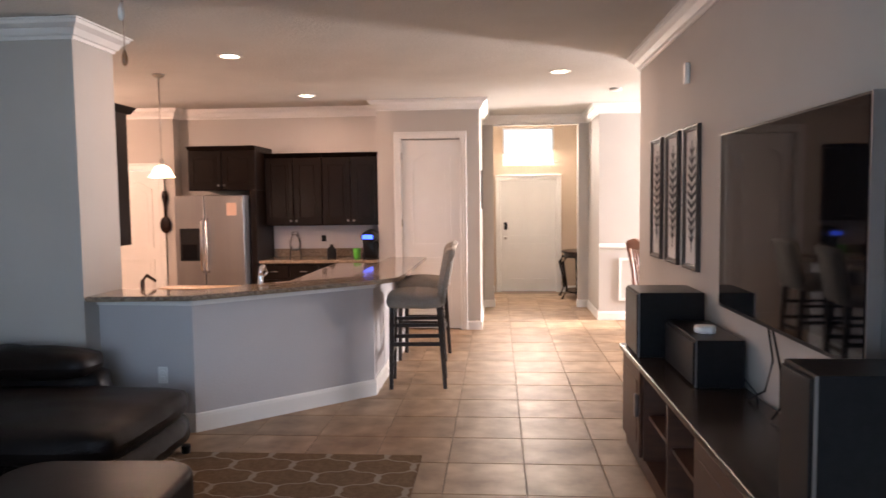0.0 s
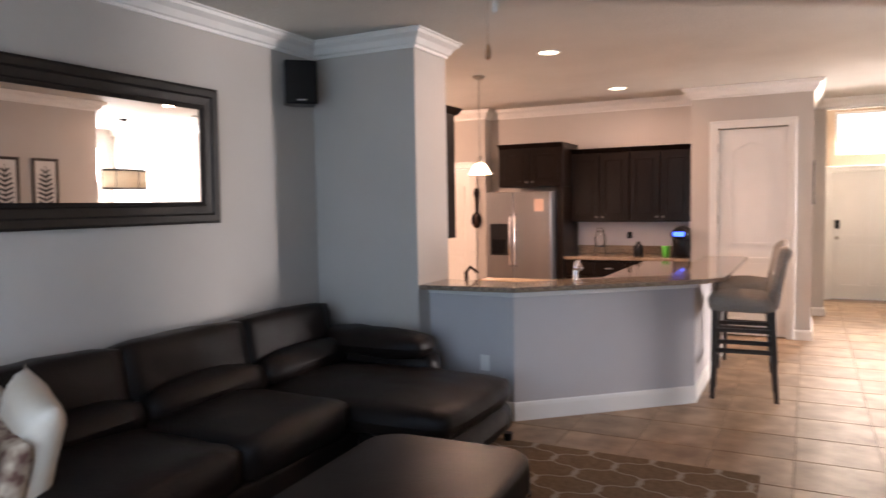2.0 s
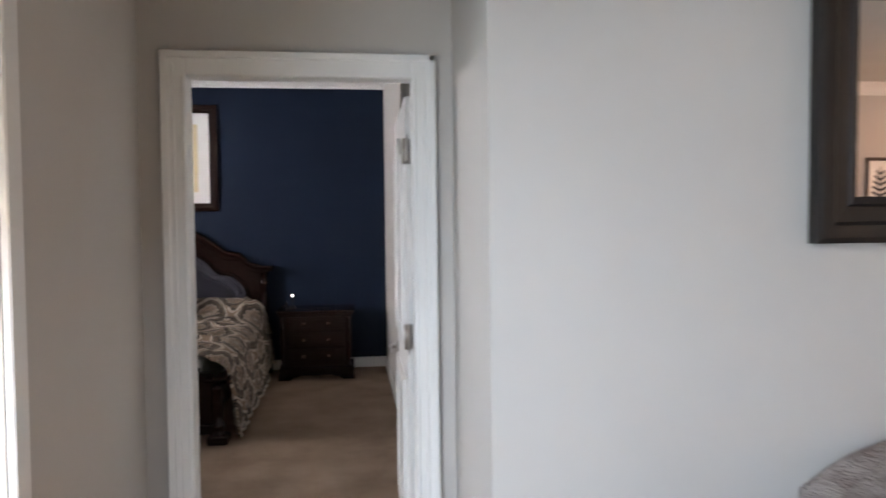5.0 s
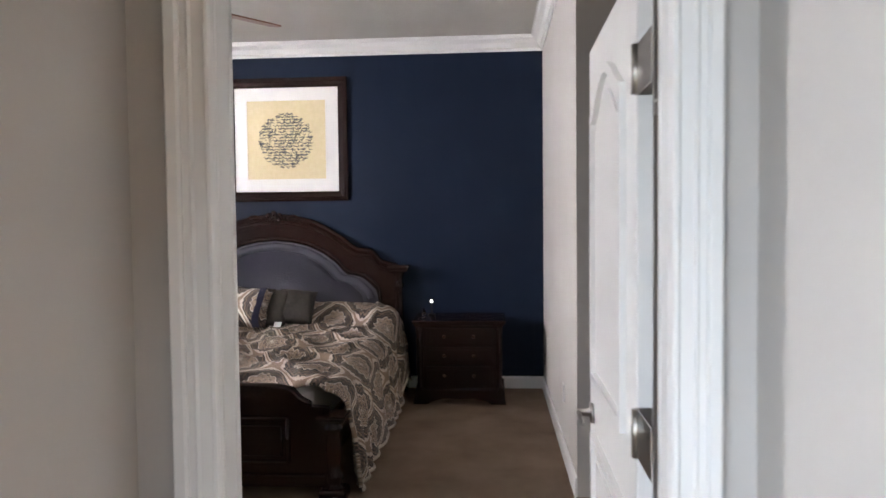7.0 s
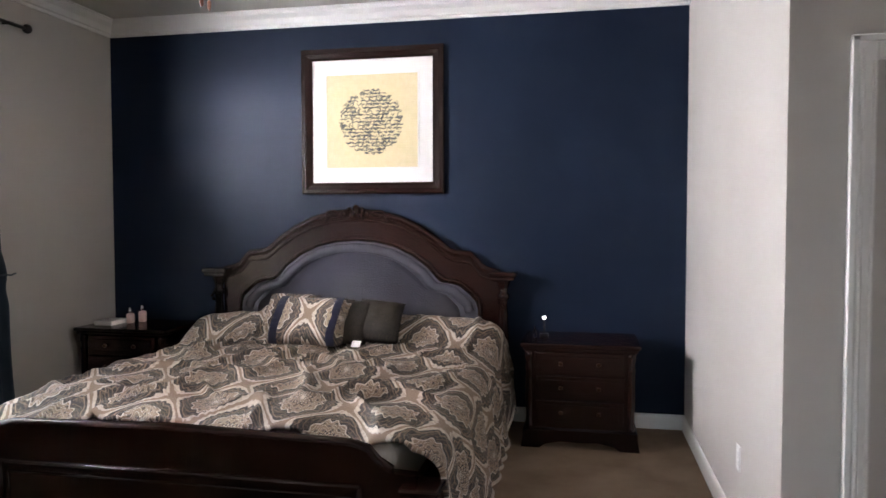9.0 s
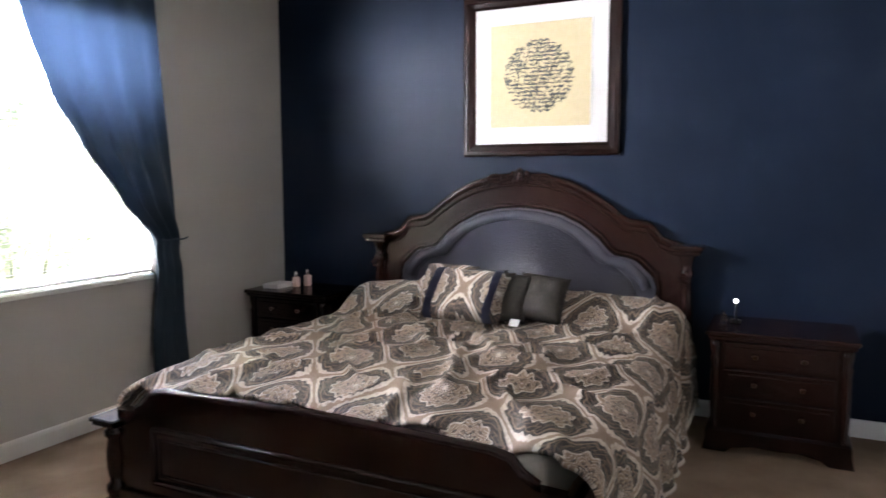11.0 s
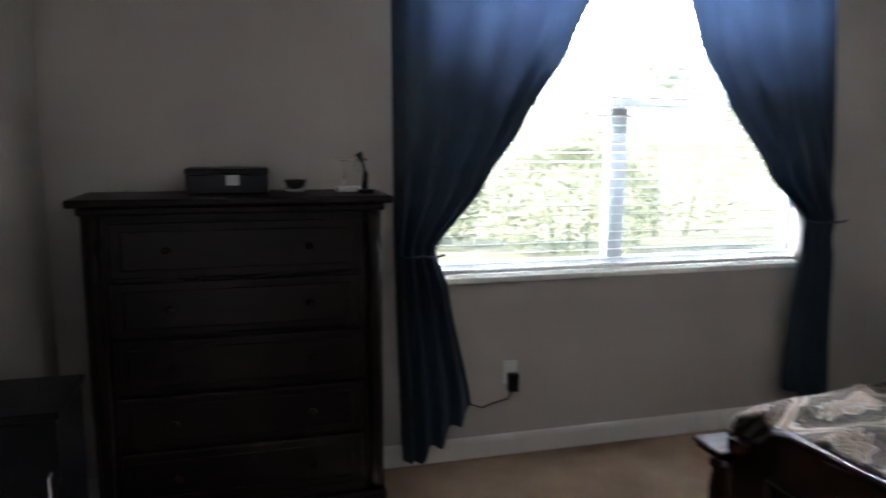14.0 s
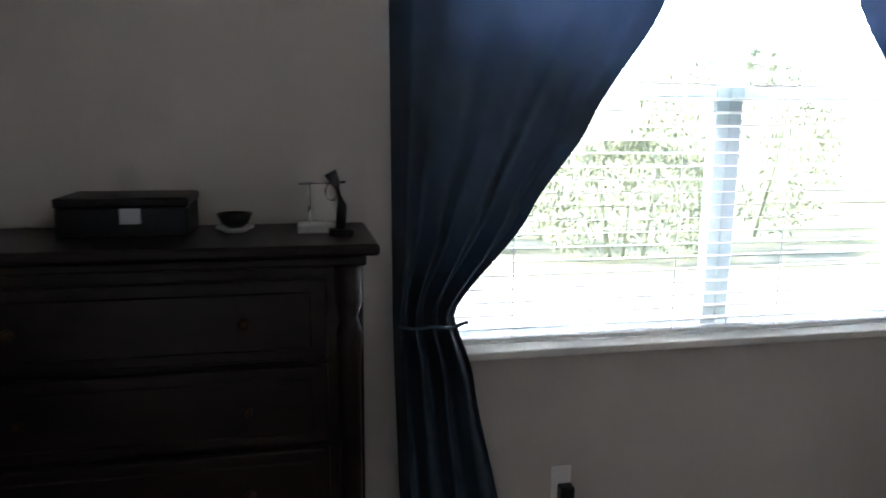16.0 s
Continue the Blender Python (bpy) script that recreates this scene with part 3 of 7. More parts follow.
sofa = thing("sectional_sofa", "dark brown leather sectional sofa with a chaise", "sofa", pose(0, 0, 0))
part("base", bm_box(-3.98, 1.42, 0.05, -2.92, 4.70, 0.27, 0.03, 3), M_LEATHER, sofa)
part("base", bm_box(-2.95, 3.62, 0.05, -2.34, 4.60, 0.25, 0.07, 4), M_LEATHER, sofa)
ys = [(1.86, 2.72), (2.73, 3.56)]
for i, (a, b) in enumerate(ys):
    part("seat_cushion", moved(cushion(0.86, b - a, 0.22, 0.035, seed=i * 3.1), pose(-3.32, (a + b) / 2, 0.25)), M_LEATHER, sofa)
part("chaise_cushion", moved(cushion(1.48, 1.0, 0.21, 0.03, 14, 0.09, seed=9), pose(-3.06, 4.07, 0.23)), M_LEATHER, sofa)
for i, (a, b) in enumerate([(1.9, 2.78), (2.78, 3.66), (3.66, 4.52)]):
    part("back_cushion", moved(cushion(0.27, b - a + 0.01, 0.46, 0.010, 12, 0.055, seed=i * 5 + 1), pose(-3.80, (a + b) / 2, 0.375, 0, -9, 0)), M_LEATHER, sofa)
    part("lumbar_roll", moved(cushion(0.20, b - a - 0.02, 0.20, 0.03, 8, 0.08, seed=i * 2 + 7), pose(-3.62, (a + b) / 2, 0.40, 0, -12, 0)), M_LEATHER, sofa)
part("backrest", bm_box(-4.03, 1.78, 0.05, -3.86, 4.72, 0.77, 0.05, 3), M_LEATHER, sofa)
part("armrest", moved(cushion(0.66, 0.34, 0.70, 0.02, 14, 0.16, seed=4), pose(-3.58, 1.60, 0.05, 0, 0, -26)), M_LEATHER, sofa)
part("arm_front", moved(cushion(0.34, 0.34, 0.46, 0.02, 10, 0.10, seed=14), pose(-3.10, 1.48, 0.05)), M_LEATHER, sofa)
part("armrest", moved(cushion(1.02, 0.26, 0.50, 0.02, 10, 0.10, seed=6), pose(-3.40, 4.60, 0.04)), M_LEATHER, sofa)
part("arm_pad", moved(cushion(1.00, 0.32, 0.17, 0.035, 12, 0.075, seed=21), pose(-3.44, 4.55, 0.475)), M_LEATHER, sofa, "overhanging padded arm top")
part("chaise_roll", moved(cushion(0.20, 0.96, 0.21, 0.035, 10, 0.09, seed=17), pose(-2.41, 4.08, 0.06)), M_LEATHER, sofa, "rounded lower front roll")
for x, y in ((-3.9, 1.6), (-3.0, 1.6), (-3.9, 4.6), (-2.35, 4.5), (-2.35, 3.72)):
    part("foot", bm_lathe([(0.025, 0), (0.03, 0.05), (0.03, 0.06)], 12, (x, y, 0)), M_BLACK, sofa)

# throw over the south arm
M_THROW = mat("taupe_knit_throw", (0.36, 0.28, 0.24), 0.95, second=(0.56, 0.48, 0.43), scale=12, bump=1.0, bump_scale=60, spec=0.1, stretch=(0.6, 0.6, 3.0))
M_FLEECE = mat("white_fleece_edge", (0.72, 0.71, 0.70), 0.95, bump=1.0, bump_scale=200, spec=0.1)


def throw_sheet(x0, x1, off, nx=26, ny=34, lo=0.0, hi=1.0):
    """A cloth laid over the arm along x, hanging down on both sides, with folds."""
    bm = bmesh.new()
    grid = []
    for i in range(nx + 1):
        x = x0 + (x1 - x0) * i / nx
        row = []
        for j in range(ny + 1):
            a = lo + (hi - lo) * j / ny
            s = (a - 0.5) * 2
            top = 0.795 + 0.055 * max(0, min(1, (-3.3 - x) / 0.6)) ** 1.1
            f = max(0, min(1, (-3.3 - x) / 0.6))
            mid, half = 1.48 + 0.45 * f, 0.19 + 0.05 * f
            lift = (top - 0.795) * max(0.0, min(1.0, (mid + max(-0.5, s) * 2 * half - 1.34 - 0.3 * f) / 0.36))
            top = 0.795 + lift
            if abs(s) < 0.5:
                y, z = mid + s * 2 * half, top - 0.085 * (2 * s) ** 2
            else:
                e = (abs(s) - 0.5) * 2
                y = mid + math.copysign(half + 0.02 + 0.015 * math.sin(x * 34 + s * 3), s)
                z = top - 0.085 - e * (0.42 if s < 0 else 0.22)
            w = 0.017 * math.sin(x * 36 + s * 3.5) + 0.02 * noise.noise(Vector((x * 6, y * 6, z * 4)))
            row.append(bm.verts.new((x, y + (math.copysign(abs(w), s) if abs(s) > 0.5 else 0), z + off + (abs(w) if abs(s) <= 0.55 else 0))))
        grid.append(row)
    for a, b in zip(grid, grid[1:]):
        for k in range(ny):
            bm.faces.new((a[k], b[k], b[k + 1], a[k + 1])).smooth = True
    bmesh.ops.solidify(bm, geom=bm.faces[:], thickness=0.012)
    return bm


thr = thing("throw_blanket", "taupe knitted throw with white fleece edge over the sofa arm", "blanket")
part("knit", throw_sheet(-4.0, -3.27, 0.022), M_THROW, thr)
part("fleece_edge", throw_sheet(-3.28, -3.22, 0.028, 5), M_FLEECE, thr)


def pillow(w, h, t, n=14, seed=0.0):
    """A square throw pillow standing in x (width) and z (height), thickness in y."""
    bm = bmesh.new()
    sides = []
    for s in (-1, 1):
        g = []
        for i in range(n + 1):
            r = []
            for j in range(n + 1):
                u, v = i / n * 2 - 1, j / n * 2 - 1
                k = (1 - u ** 4) * (1 - v ** 4)
                pin = 1 - 0.07 * (1 - abs(u) ** 2) * abs(v) ** 3
                pin2 = 1 - 0.07 * (1 - abs(v) ** 2) * abs(u) ** 3
                d = t / 2 * k ** 0.55 + 0.012 * noise.noise(Vector((u * 2.5 + seed, v * 2.5, s))) * k
                r.append(bm.verts.new((u * w / 2 * pin2, s * d, (v * pin + 1) * h / 2)))
            g.append(r)
        sides.append(g)
        for a, b in zip(g, g[1:]):
            for k in range(n):
                f = bm.faces.new((a[k], b[k], b[k + 1], a[k + 1]) if s < 0 else (a[k], a[k + 1], b[k + 1], b[k]))
                f.smooth = True
    bmesh.ops.remove_doubles(bm, verts=bm.verts[:], dist=0.0005)
    return bm


M_CREAM = mat("cream_satin", (0.62, 0.50, 0.38), 0.32, second=(0.70, 0.62, 0.52), scale=3, bump=0.3, bump_scale=30)
M_OLIVE = mat("pale_olive_fabric", (0.40, 0.36, 0.26), 0.8, second=(0.46, 0.42, 0.33), scale=8, bump=0.5, bump_scale=150)
M_FLORAL = mat("rust_and_cream_print", (0.14, 0.06, 0.04), 0.8, second=(0.55, 0.42, 0.30), scale=22, detail=1.0)
M_WEAVE = mat("cream_ribbed_weave", (0.52, 0.42, 0.33), 0.85, second=(0.36, 0.28, 0.22), scale=30, stretch=(0.2, 0.2, 3), bump=0.8, bump_scale=60)
single("throw_pillow", pillow(0.46, 0.46, 0.18, seed=1), M_CREAM, "cream satin throw pillow leaning on the sofa arm", "pillow", m=pose(-3.42, 1.98, 0.42, -12, 12, -20))
single("throw_pillow", pillow(0.42, 0.42, 0.15, seed=4), M_WEAVE, "cream ribbed throw pillow behind the satin one", "pillow", m=pose(-3.60, 1.92, 0.42, -20, 14, -6))
single("throw_pillow", pillow(0.36, 0.34, 0.13, seed=2), M_FLORAL, "rust and cream printed throw pillow", "pillow", m=pose(-3.36, 1.86, 0.40, -12, 8, -14))
single("throw_pillow", pillow(0.36, 0.36, 0.14, seed=3), M_OLIVE, "pale olive throw pillow beside the sofa arm", "pillow", m=pose(-3.40, 1.76, 0.42, -8, 10, -14))

# ottoman
M_OTT = mat("dark_ottoman_leather", (0.007, 0.0058, 0.0055), 0.42, second=(0.009, 0.0075, 0.007), scale=3, bump=0.12, bump_scale=120, spec=0.10)
ott = thing("ottoman", "dark brown leather ottoman with rounded corners on the rug", "ottoman")
def round_slab(w, d, z0, z1, r, edge):
    """A flat slab with round corners in plan and soft upper and lower edges."""
    pts = [(sx * (w / 2 - r) + r * math.cos(radians(a0 + 9 * k)), sy * (d / 2 - r) + r * math.sin(radians(a0 + 9 * k)))
           for sx, sy, a0 in ((1, 1, 0), (-1, 1, 90), (-1, -1, 180), (1, -1, 270)) for k in range(11)]
    bm = bm_prism(pts, z1 - z0, "z", z0)
    bmesh.ops.bevel(bm, geom=[e for e in bm.edges if abs(e.verts[0].co.z - e.verts[1].co.z) < 1e-5], offset=edge, segments=4, profile=0.5, affect="EDGES")
    return bm


part("top_cushion", moved(round_slab(0.82, 1.08, 0.262, 0.42, 0.17, 0.03), pose(-2.10, 2.76, 0, 0, 0, 3)), M_OTT, ott, smooth=True)
part("body", moved(round_slab(0.79, 1.05, 0.05, 0.258, 0.16, 0.03), pose(-2.10, 2.76, 0, 0, 0, 3)), M_OTT, ott, smooth=True)
_om = pose(-2.10, 2.76, 0, 0, 0, 3)
_ring = [(sx * 0.24 + 0.17 * math.cos(radians(a0 + 15 * k)), sy * 0.37 + 0.17 * math.sin(radians(a0 + 15 * k))) for sx, sy, a0 in ((1, 1, 0), (-1, 1, 90), (-1, -1, 180), (1, -1, 270)) for k in range(7)]
part("seam_piping", bm_tube([_om @ Vector((u, v, 0.26)) for u, v in _ring + [(0.41, 0.37)]], 0.007, 6), M_OTT, ott)
for a, b in ((-0.28, -0.39), (0.28, -0.39), (-0.28, 0.39), (0.28, 0.39)):
    p = _om @ Vector((a, b, 0.012))
    part("foot", bm_lathe([(0.022, 0), (0.03, 0.045), (0.03, 0.06)], 12, p), M_BLACK, ott)


# rug with a trellis weave
def nmath(nt, op, a, b=None, clamp=False):
    n = nt.nodes.new("ShaderNodeMath")
    n.operation, n.use_clamp = op, clamp
    for k, v in enumerate((a, b)):
        if v is None:
            continue
        if isinstance(v, (int, float)):
            n.inputs[k].default_value = v
        else:
            nt.links.new(v, n.inputs[k])
    return n.outputs[0]


def nramp(nt, value, stops):
    r = nt.nodes.new("ShaderNodeValToRGB")
    e = r.color_ramp.elements
    while len(e) < len(stops):
        e.new(0.5)
    for k, (p, c) in enumerate(stops):
        e[k].position, e[k].color = p, (*c, 1)
    nt.links.new(value, r.inputs[0])
    return r.outputs[0]


def nmix(nt, f, a, b):
    m = nt.nodes.new("ShaderNodeMix")
    m.data_type = "RGBA"
    nt.links.new(f, m.inputs[0])
    for k, v in ((6, a), (7, b)):
        if isinstance(v, tuple):
            m.inputs[k].default_value = (*v, 1)
        else:
            nt.links.new(v, m.inputs[k])
    return m.outputs[2]


M_RUG = mat("trellis_rug_wool", (0.22, 0.145, 0.085), 0.95, bump=1.0, bump_scale=300, spec=0.1)
nt = M_RUG.node_tree
sx = nt.nodes.new("ShaderNodeSeparateXYZ")
nt.links.new(nt.nodes["Texture Coordinate"].outputs["Object"], sx.inputs[0])
X = nmath(nt, "MULTIPLY", sx.outputs[0], 2 * math.pi / 0.36)
Y = nmath(nt, "MULTIPLY", sx.outputs[1], 2 * math.pi / 0.36)
cx, cy = nmath(nt, "COSINE", X), nmath(nt, "COSINE", Y)
c3 = nmath(nt, "SUBTRACT", nmath(nt, "COSINE", nmath(nt, "MULTIPLY", X, 3.0)), nmath(nt, "COSINE", nmath(nt, "MULTIPLY", Y, 3.0)))
step = nmath(nt, "MULTIPLY", nmath(nt, "SUBTRACT", c3, nmath(nt, "SUBTRACT", cx, cy)), 0.27)
hh = nmath(nt, "ABSOLUTE", nmath(nt, "ADD", nmath(nt, "ADD", cx, cy), step))
lines = nramp(nt, hh, [(0.15, (1, 1, 1)), (0.24, (0, 0, 0))])
nz = nt.nodes.new("ShaderNodeTexNoise")
nz.inputs["Scale"].default_value = 40
nt.links.new(nt.nodes["Texture Coordinate"].outputs["Object"], nz.inputs[0])
ground = nramp(nt, nz.outputs[0], [(0.3, (0.20, 0.13, 0.075)), (0.7, (0.27, 0.18, 0.11))])
nt.links.new(nmix(nt, lines, ground, (0.44, 0.37, 0.29)), nt.nodes["Principled BSDF"].inputs["Base Color"])
single("area_rug", bm_box(-3.3, 1.6, 0.0, -0.87, 4.52, 0.012, 0.004), M_RUG, "tan area rug with a cream trellis pattern", "rug")

# mirror on the west wall
M_DKFRAME = mat("black_brown_frame", (0.011, 0.008, 0.007), 0.5, second=(0.017, 0.013, 0.010), scale=12, spec=0.3)


def picture_frame(root, name, u0, u1, z0, z1, width, depth, material, place):
    """Four mitred frame pieces with a stepped section. place(u, z, d) turns wall coordinates into the world."""
    sides = [((u0, z0), (u1, z0), (0, 1)), ((u1, z0), (u1, z1), (-1, 0)), ((u1, z1), (u0, z1), (0, -1)), ((u0, z1), (u0, z0), (1, 0))]
    prof = [(0.0, 0.0), (0.0, depth * 0.85), (0.12 * width, depth), (0.38 * width, depth), (0.46 * width, depth * 0.72), (0.78 * width, depth * 0.6), (0.84 * width, depth * 0.72), (width, depth * 0.5), (width, 0.0)]
    for (ax, az), (bx, bz), (nx, nz_) in sides:
        dx, dz = (bx - ax), (bz - az)
        l = math.hypot(dx, dz)
        dx, dz = dx / l, dz / l
        bm = bmesh.new()
        u = [bm.verts.new(place(ax + nx * w + dx * w, az + nz_ * w + dz * w, d)) for w, d in prof]
        v = [bm.verts.new(place(bx + nx * w - dx * w, bz + nz_ * w - dz * w, d)) for w, d in prof]
        for i in range(len(u)):
            j = (i + 1) % len(u)
            bm.faces.new((u[i], u[j], v[j], v[i]))
        bm.faces.new(u[::-1])
        bm.faces.new(v)
        bmesh.ops.recalc_face_normals(bm, faces=bm.faces)
        part(name, bm, material, root)


mir = thing("wall_mirror_framed", "large wall mirror in a wide black-brown frame", "mirror")
picture_frame(mir, "frame_side", 1.695, 3.745, 1.437, 2.276, 0.135, 0.045, M_DKFRAME, lambda u, z, d: (XW + 0.002 + d, u, z))
part("mirror_glass", bm_box(XW + 0.004, 1.823, 1.565, XW + 0.016, 3.617, 2.148), M_MIRROR, mir, "silver mirror glass")
mir.matrix_world = Matrix.Translation((XW + 0.003, 0, 1.437)) @ pose(0, 0, 0, 0, 0.9, 0) @ Matrix.Translation((-XW, 0, -1.437))

# satellite speakers high on the wall
def wall_speaker(m, label):
    root = thing("wall_speaker", label, "speaker", m, "surround speakers")
    part("cabinet", bm_box(-0.115, -0.11, -0.155, 0.115, 0.09, 0.155, 0.012, 3), M_BLACK, root)
    part("grille", bm_box(-0.10, 0.09, -0.14, 0.10, 0.10, 0.14, 0.008, 2), mat("speaker_cloth", (0.008, 0.008, 0.008), 0.9, bump=1, bump_scale=400), root)
    part("badge", bm_box(-0.035, 0.1, -0.135, 0.035, 0.103, -0.122, 0.002), M_CHROME, root, "small silver badge")
    part("bracket", bm_tube([(0, -0.10, 0), (0, -0.17, 0.0)], 0.02, 10), M_BLACK, root)
    return root


wall_speaker(pose(-3.95, 4.52, 2.42, 0, 0, 225), "black wall-mounted speaker in the room corner")
wall_speaker(pose(-3.93, 0.86, 2.34, 8, 0, 285), "black wall-mounted speaker beside the hallway")

# television, media stand and its things
tv = thing("television", "large black flat television on a wall bracket", "television")
part("screen_frame", bm_box(0.745, 2.58, 1.0, 0.785, 4.06, 1.885, 0.006, 2), M_BLACK, tv)
part("screen", bm_box(0.741, 2.592, 1.02, 0.746, 4.048, 1.873), M_SCREEN, tv, "glossy dark screen")
part("silver_edge", bm_box(0.742, 2.574, 1.0, 0.786, 2.5795, 1.885), M_STEEL, tv)
for z in (1.22, 1.62):
    part("bracket_arm", bm_box(0.785, 3.0, z, XE, 3.8, z + 0.05), M_BLACK, tv)
M_STANDW = mat("brown_stand_wood", (0.050, 0.020, 0.011), 0.4, second=(0.085, 0.037, 0.02), scale=5, detail=6, stretch=(1, 1, 7), bump=0.1, bump_scale=50)
st = thing("media_stand", "brown wooden media stand with open shelves and doors", "media stand")
SX, SY0, SY1, SZ = 0.40, 2.48, 4.88, 0.635
part("top", bm_box(SX - 0.02, SY0, SZ - 0.035, XE - 0.02, SY1 + 0.02, SZ, 0.006, 2), mat("dark_stand_top", (0.02, 0.012, 0.009), 0.25, second=(0.03, 0.018, 0.012), scale=8, stretch=(1, 6, 1)), st)
part("back_panel", bm_box(XE - 0.05, SY0 + 0.01, 0.06, XE - 0.03, SY1, SZ - 0.035), M_STANDW, st)
part("plinth", bm_box(SX + 0.02, SY0 + 0.02, 0.0, XE - 0.05, SY1 - 0.02, 0.06), M_STANDW, st)
part("bottom_board", bm_box(SX + 0.02, SY0 + 0.02, 0.06, XE - 0.05, SY1 - 0.02, 0.085), M_STANDW, st)
for y in (SY0 + 0.01, 3.20, 3.72, 4.28, SY1 - 0.03):
    part("upright", bm_box(SX + 0.01, y, 0.086, XE - 0.051, y + 0.025, SZ - 0.036), M_STANDW, st)
for y in (3.225, 3.745):
    part("shelf", bm_box(SX + 0.03, y, 0.34, XE - 0.052, y + 0.49, 0.36), M_STANDW, st)
for y0, y1 in ((4.31, 4.84), (2.52, 3.195)):
    dr = part("cabinet_door", bm_box(SX - 0.008, y0, 0.09, SX + 0.009, y1, SZ - 0.04, 0.004), M_STANDW, st)
    part("door_panel", bm_box(SX - 0.012, y0 + 0.07, 0.16, SX - 0.007, y1 - 0.07, SZ - 0.11, 0.002), M_STANDW, dr)
    part("handle", bm_box(SX - 0.03, y0 + 0.02, 0.32, SX - 0.009, y0 + 0.055, 0.45, 0.004), M_STEEL, dr, "brushed steel pull")


def shelf_speaker(name, label, x0, y0, z0, x1, y1, z1):
    root = thing(name, label, "speaker")
    part("cabinet", bm_box(x0 + 0.012, y0, z0, x1, y1, z1, 0.006, 2), M_BLACK, root)
    part("grille", bm_box(x0, y0 + 0.01, z0 + 0.012, x0 + 0.011, y1 - 0.01, z1 - 0.012, 0.004, 2), M_BLACK, root)
    part("edge_trim", bm_box(x0 + 0.006, y0 - 0.0035, z0 + 0.003, x0 + 0.016, y0 - 0.0005, z1), M_STEEL, root, "thin silver edge")
    return root


shelf_speaker("bookshelf_speaker", "black bookshelf speaker on the media stand", 0.405, 4.46, SZ, 0.79, 4.85, 1.015)
shelf_speaker("center_speaker", "black centre speaker on the media stand", 0.545, 3.78, SZ, 0.79, 4.38, 0.87)
shelf_speaker("tower_speaker", "tall black floor-standing speaker with silver edge", 0.43, 2.22, 0.0, 0.79, 2.44, 1.085)
single("smart_puck", bm_lathe([(0.001, 0), (0.05, 0.0), (0.053, 0.006), (0.053, 0.028), (0.048, 0.036), (0.001, 0.037)], 28, (0.66, 4.0, 0.87)), mat("white_plastic", (0.75, 0.75, 0.74), 0.35), "small round white smart speaker on the centre speaker", "gadget", smooth=False)
cb = [((0.77, 3.45, 1.0), (0.79, 3.44, 0.85), (0.78, 3.5, 0.7), (0.74, 3.58, 0.645)), ((0.77, 3.40, 1.0), (0.80, 3.38, 0.82), (0.77, 3.3, 0.68), (0.72, 3.26, 0.645)),
      ((0.74, 4.36, 0.80), (0.80, 4.2, 0.72), (0.79, 3.9, 0.70), (0.78, 3.6, 0.66), (0.75, 3.5, 0.645))]
for pts in cb:
    single("cable", bm_tube(pts, 0.005, 6), M_BLACK, "black cable hanging behind the television stand", "cable", smooth=True)
M_MAT = mat("white_mat_board", (0.72, 0.71, 0.68), 0.8, second=(0.68, 0.67, 0.64), scale=4)
M_INK = mat("dark_grey_ink", (0.05, 0.05, 0.055), 0.7, second=(0.12, 0.12, 0.12), scale=30)
M_FRAME3 = mat("grey_brown_frame", (0.045, 0.033, 0.028), 0.45, second=(0.065, 0.05, 0.04), scale=14)
for i, y0 in enumerate((4.69, 5.17, 5.66)):
    p = thing("framed_print", "tall narrow framed feather print on white mat", "picture", group="three feather prints")
    y1 = y0 + 0.33
    picture_frame(p, "frame_side", y0, y1, 1.11, 2.01, 0.035, 0.028, M_FRAME3, lambda u, z, d: (XE - 0.002 - d, u, z))
    part("mat_board", bm_box(XE - 0.012, y0 + 0.035, 1.145, XE - 0.006, y1 - 0.035, 1.975), M_MAT, p, "white mat board")
    ym = (y0 + y1) / 2
    for k in range(11):
        z = 1.28 + k * 0.055
        w = 0.085 * math.sin(math.pi * (k + 1) / 12) ** 0.6 + 0.015
        bm = bmesh.new()
        f = [bm.verts.new((XE - 0.0135, ym + a, z + b)) for a, b in ((-w, 0.035), (0, -0.012), (w, 0.035), (w * 0.9, 0.058), (0, 0.018), (-w * 0.9, 0.058))]
        bm.faces.new(f)
        part("barb", bmesh.ops.solidify(bm, geom=bm.faces[:], thickness=0.001) and bm, M_INK, p)
    part("quill", bm_box(XE - 0.0145, ym - 0.004, 1.22, XE - 0.0125, ym + 0.004, 1.92), M_INK, p)
single("wall_sensor", bm_box(XE - 0.03, 4.97, 2.29, XE, 5.03, 2.42, 0.008, 2), M_TRIM, "small white sensor high on the wall", "sensor")

# pull chains of the ceiling fan
for x, y, z, n in ((-1.655, 2.65, 2.03, "wooden"), (-1.50, 2.35, 2.10, "metal")):
    ch = thing("pull_chain", "thin %s-ended pull chain hanging from the ceiling fan" % n, "pull chain")
    part("chain", bm_tube([(x, y, z + 0.05), (x, y, HC)], 0.0015, 5), M_CHROME, ch)
    part("fob", bm_lathe([(0.002, 0), (0.009, 0.01), (0.010, 0.03), (0.005, 0.05), (0.002, 0.055)], 12, (x, y, z)), mat("fob_" + n, (0.25, 0.12, 0.05) if n == "wooden" else (0.5, 0.45, 0.4), 0.35), ch)

M_CAN = glow("recessed_lamp_glow", (1.0, 0.80, 0.55), 6.0)


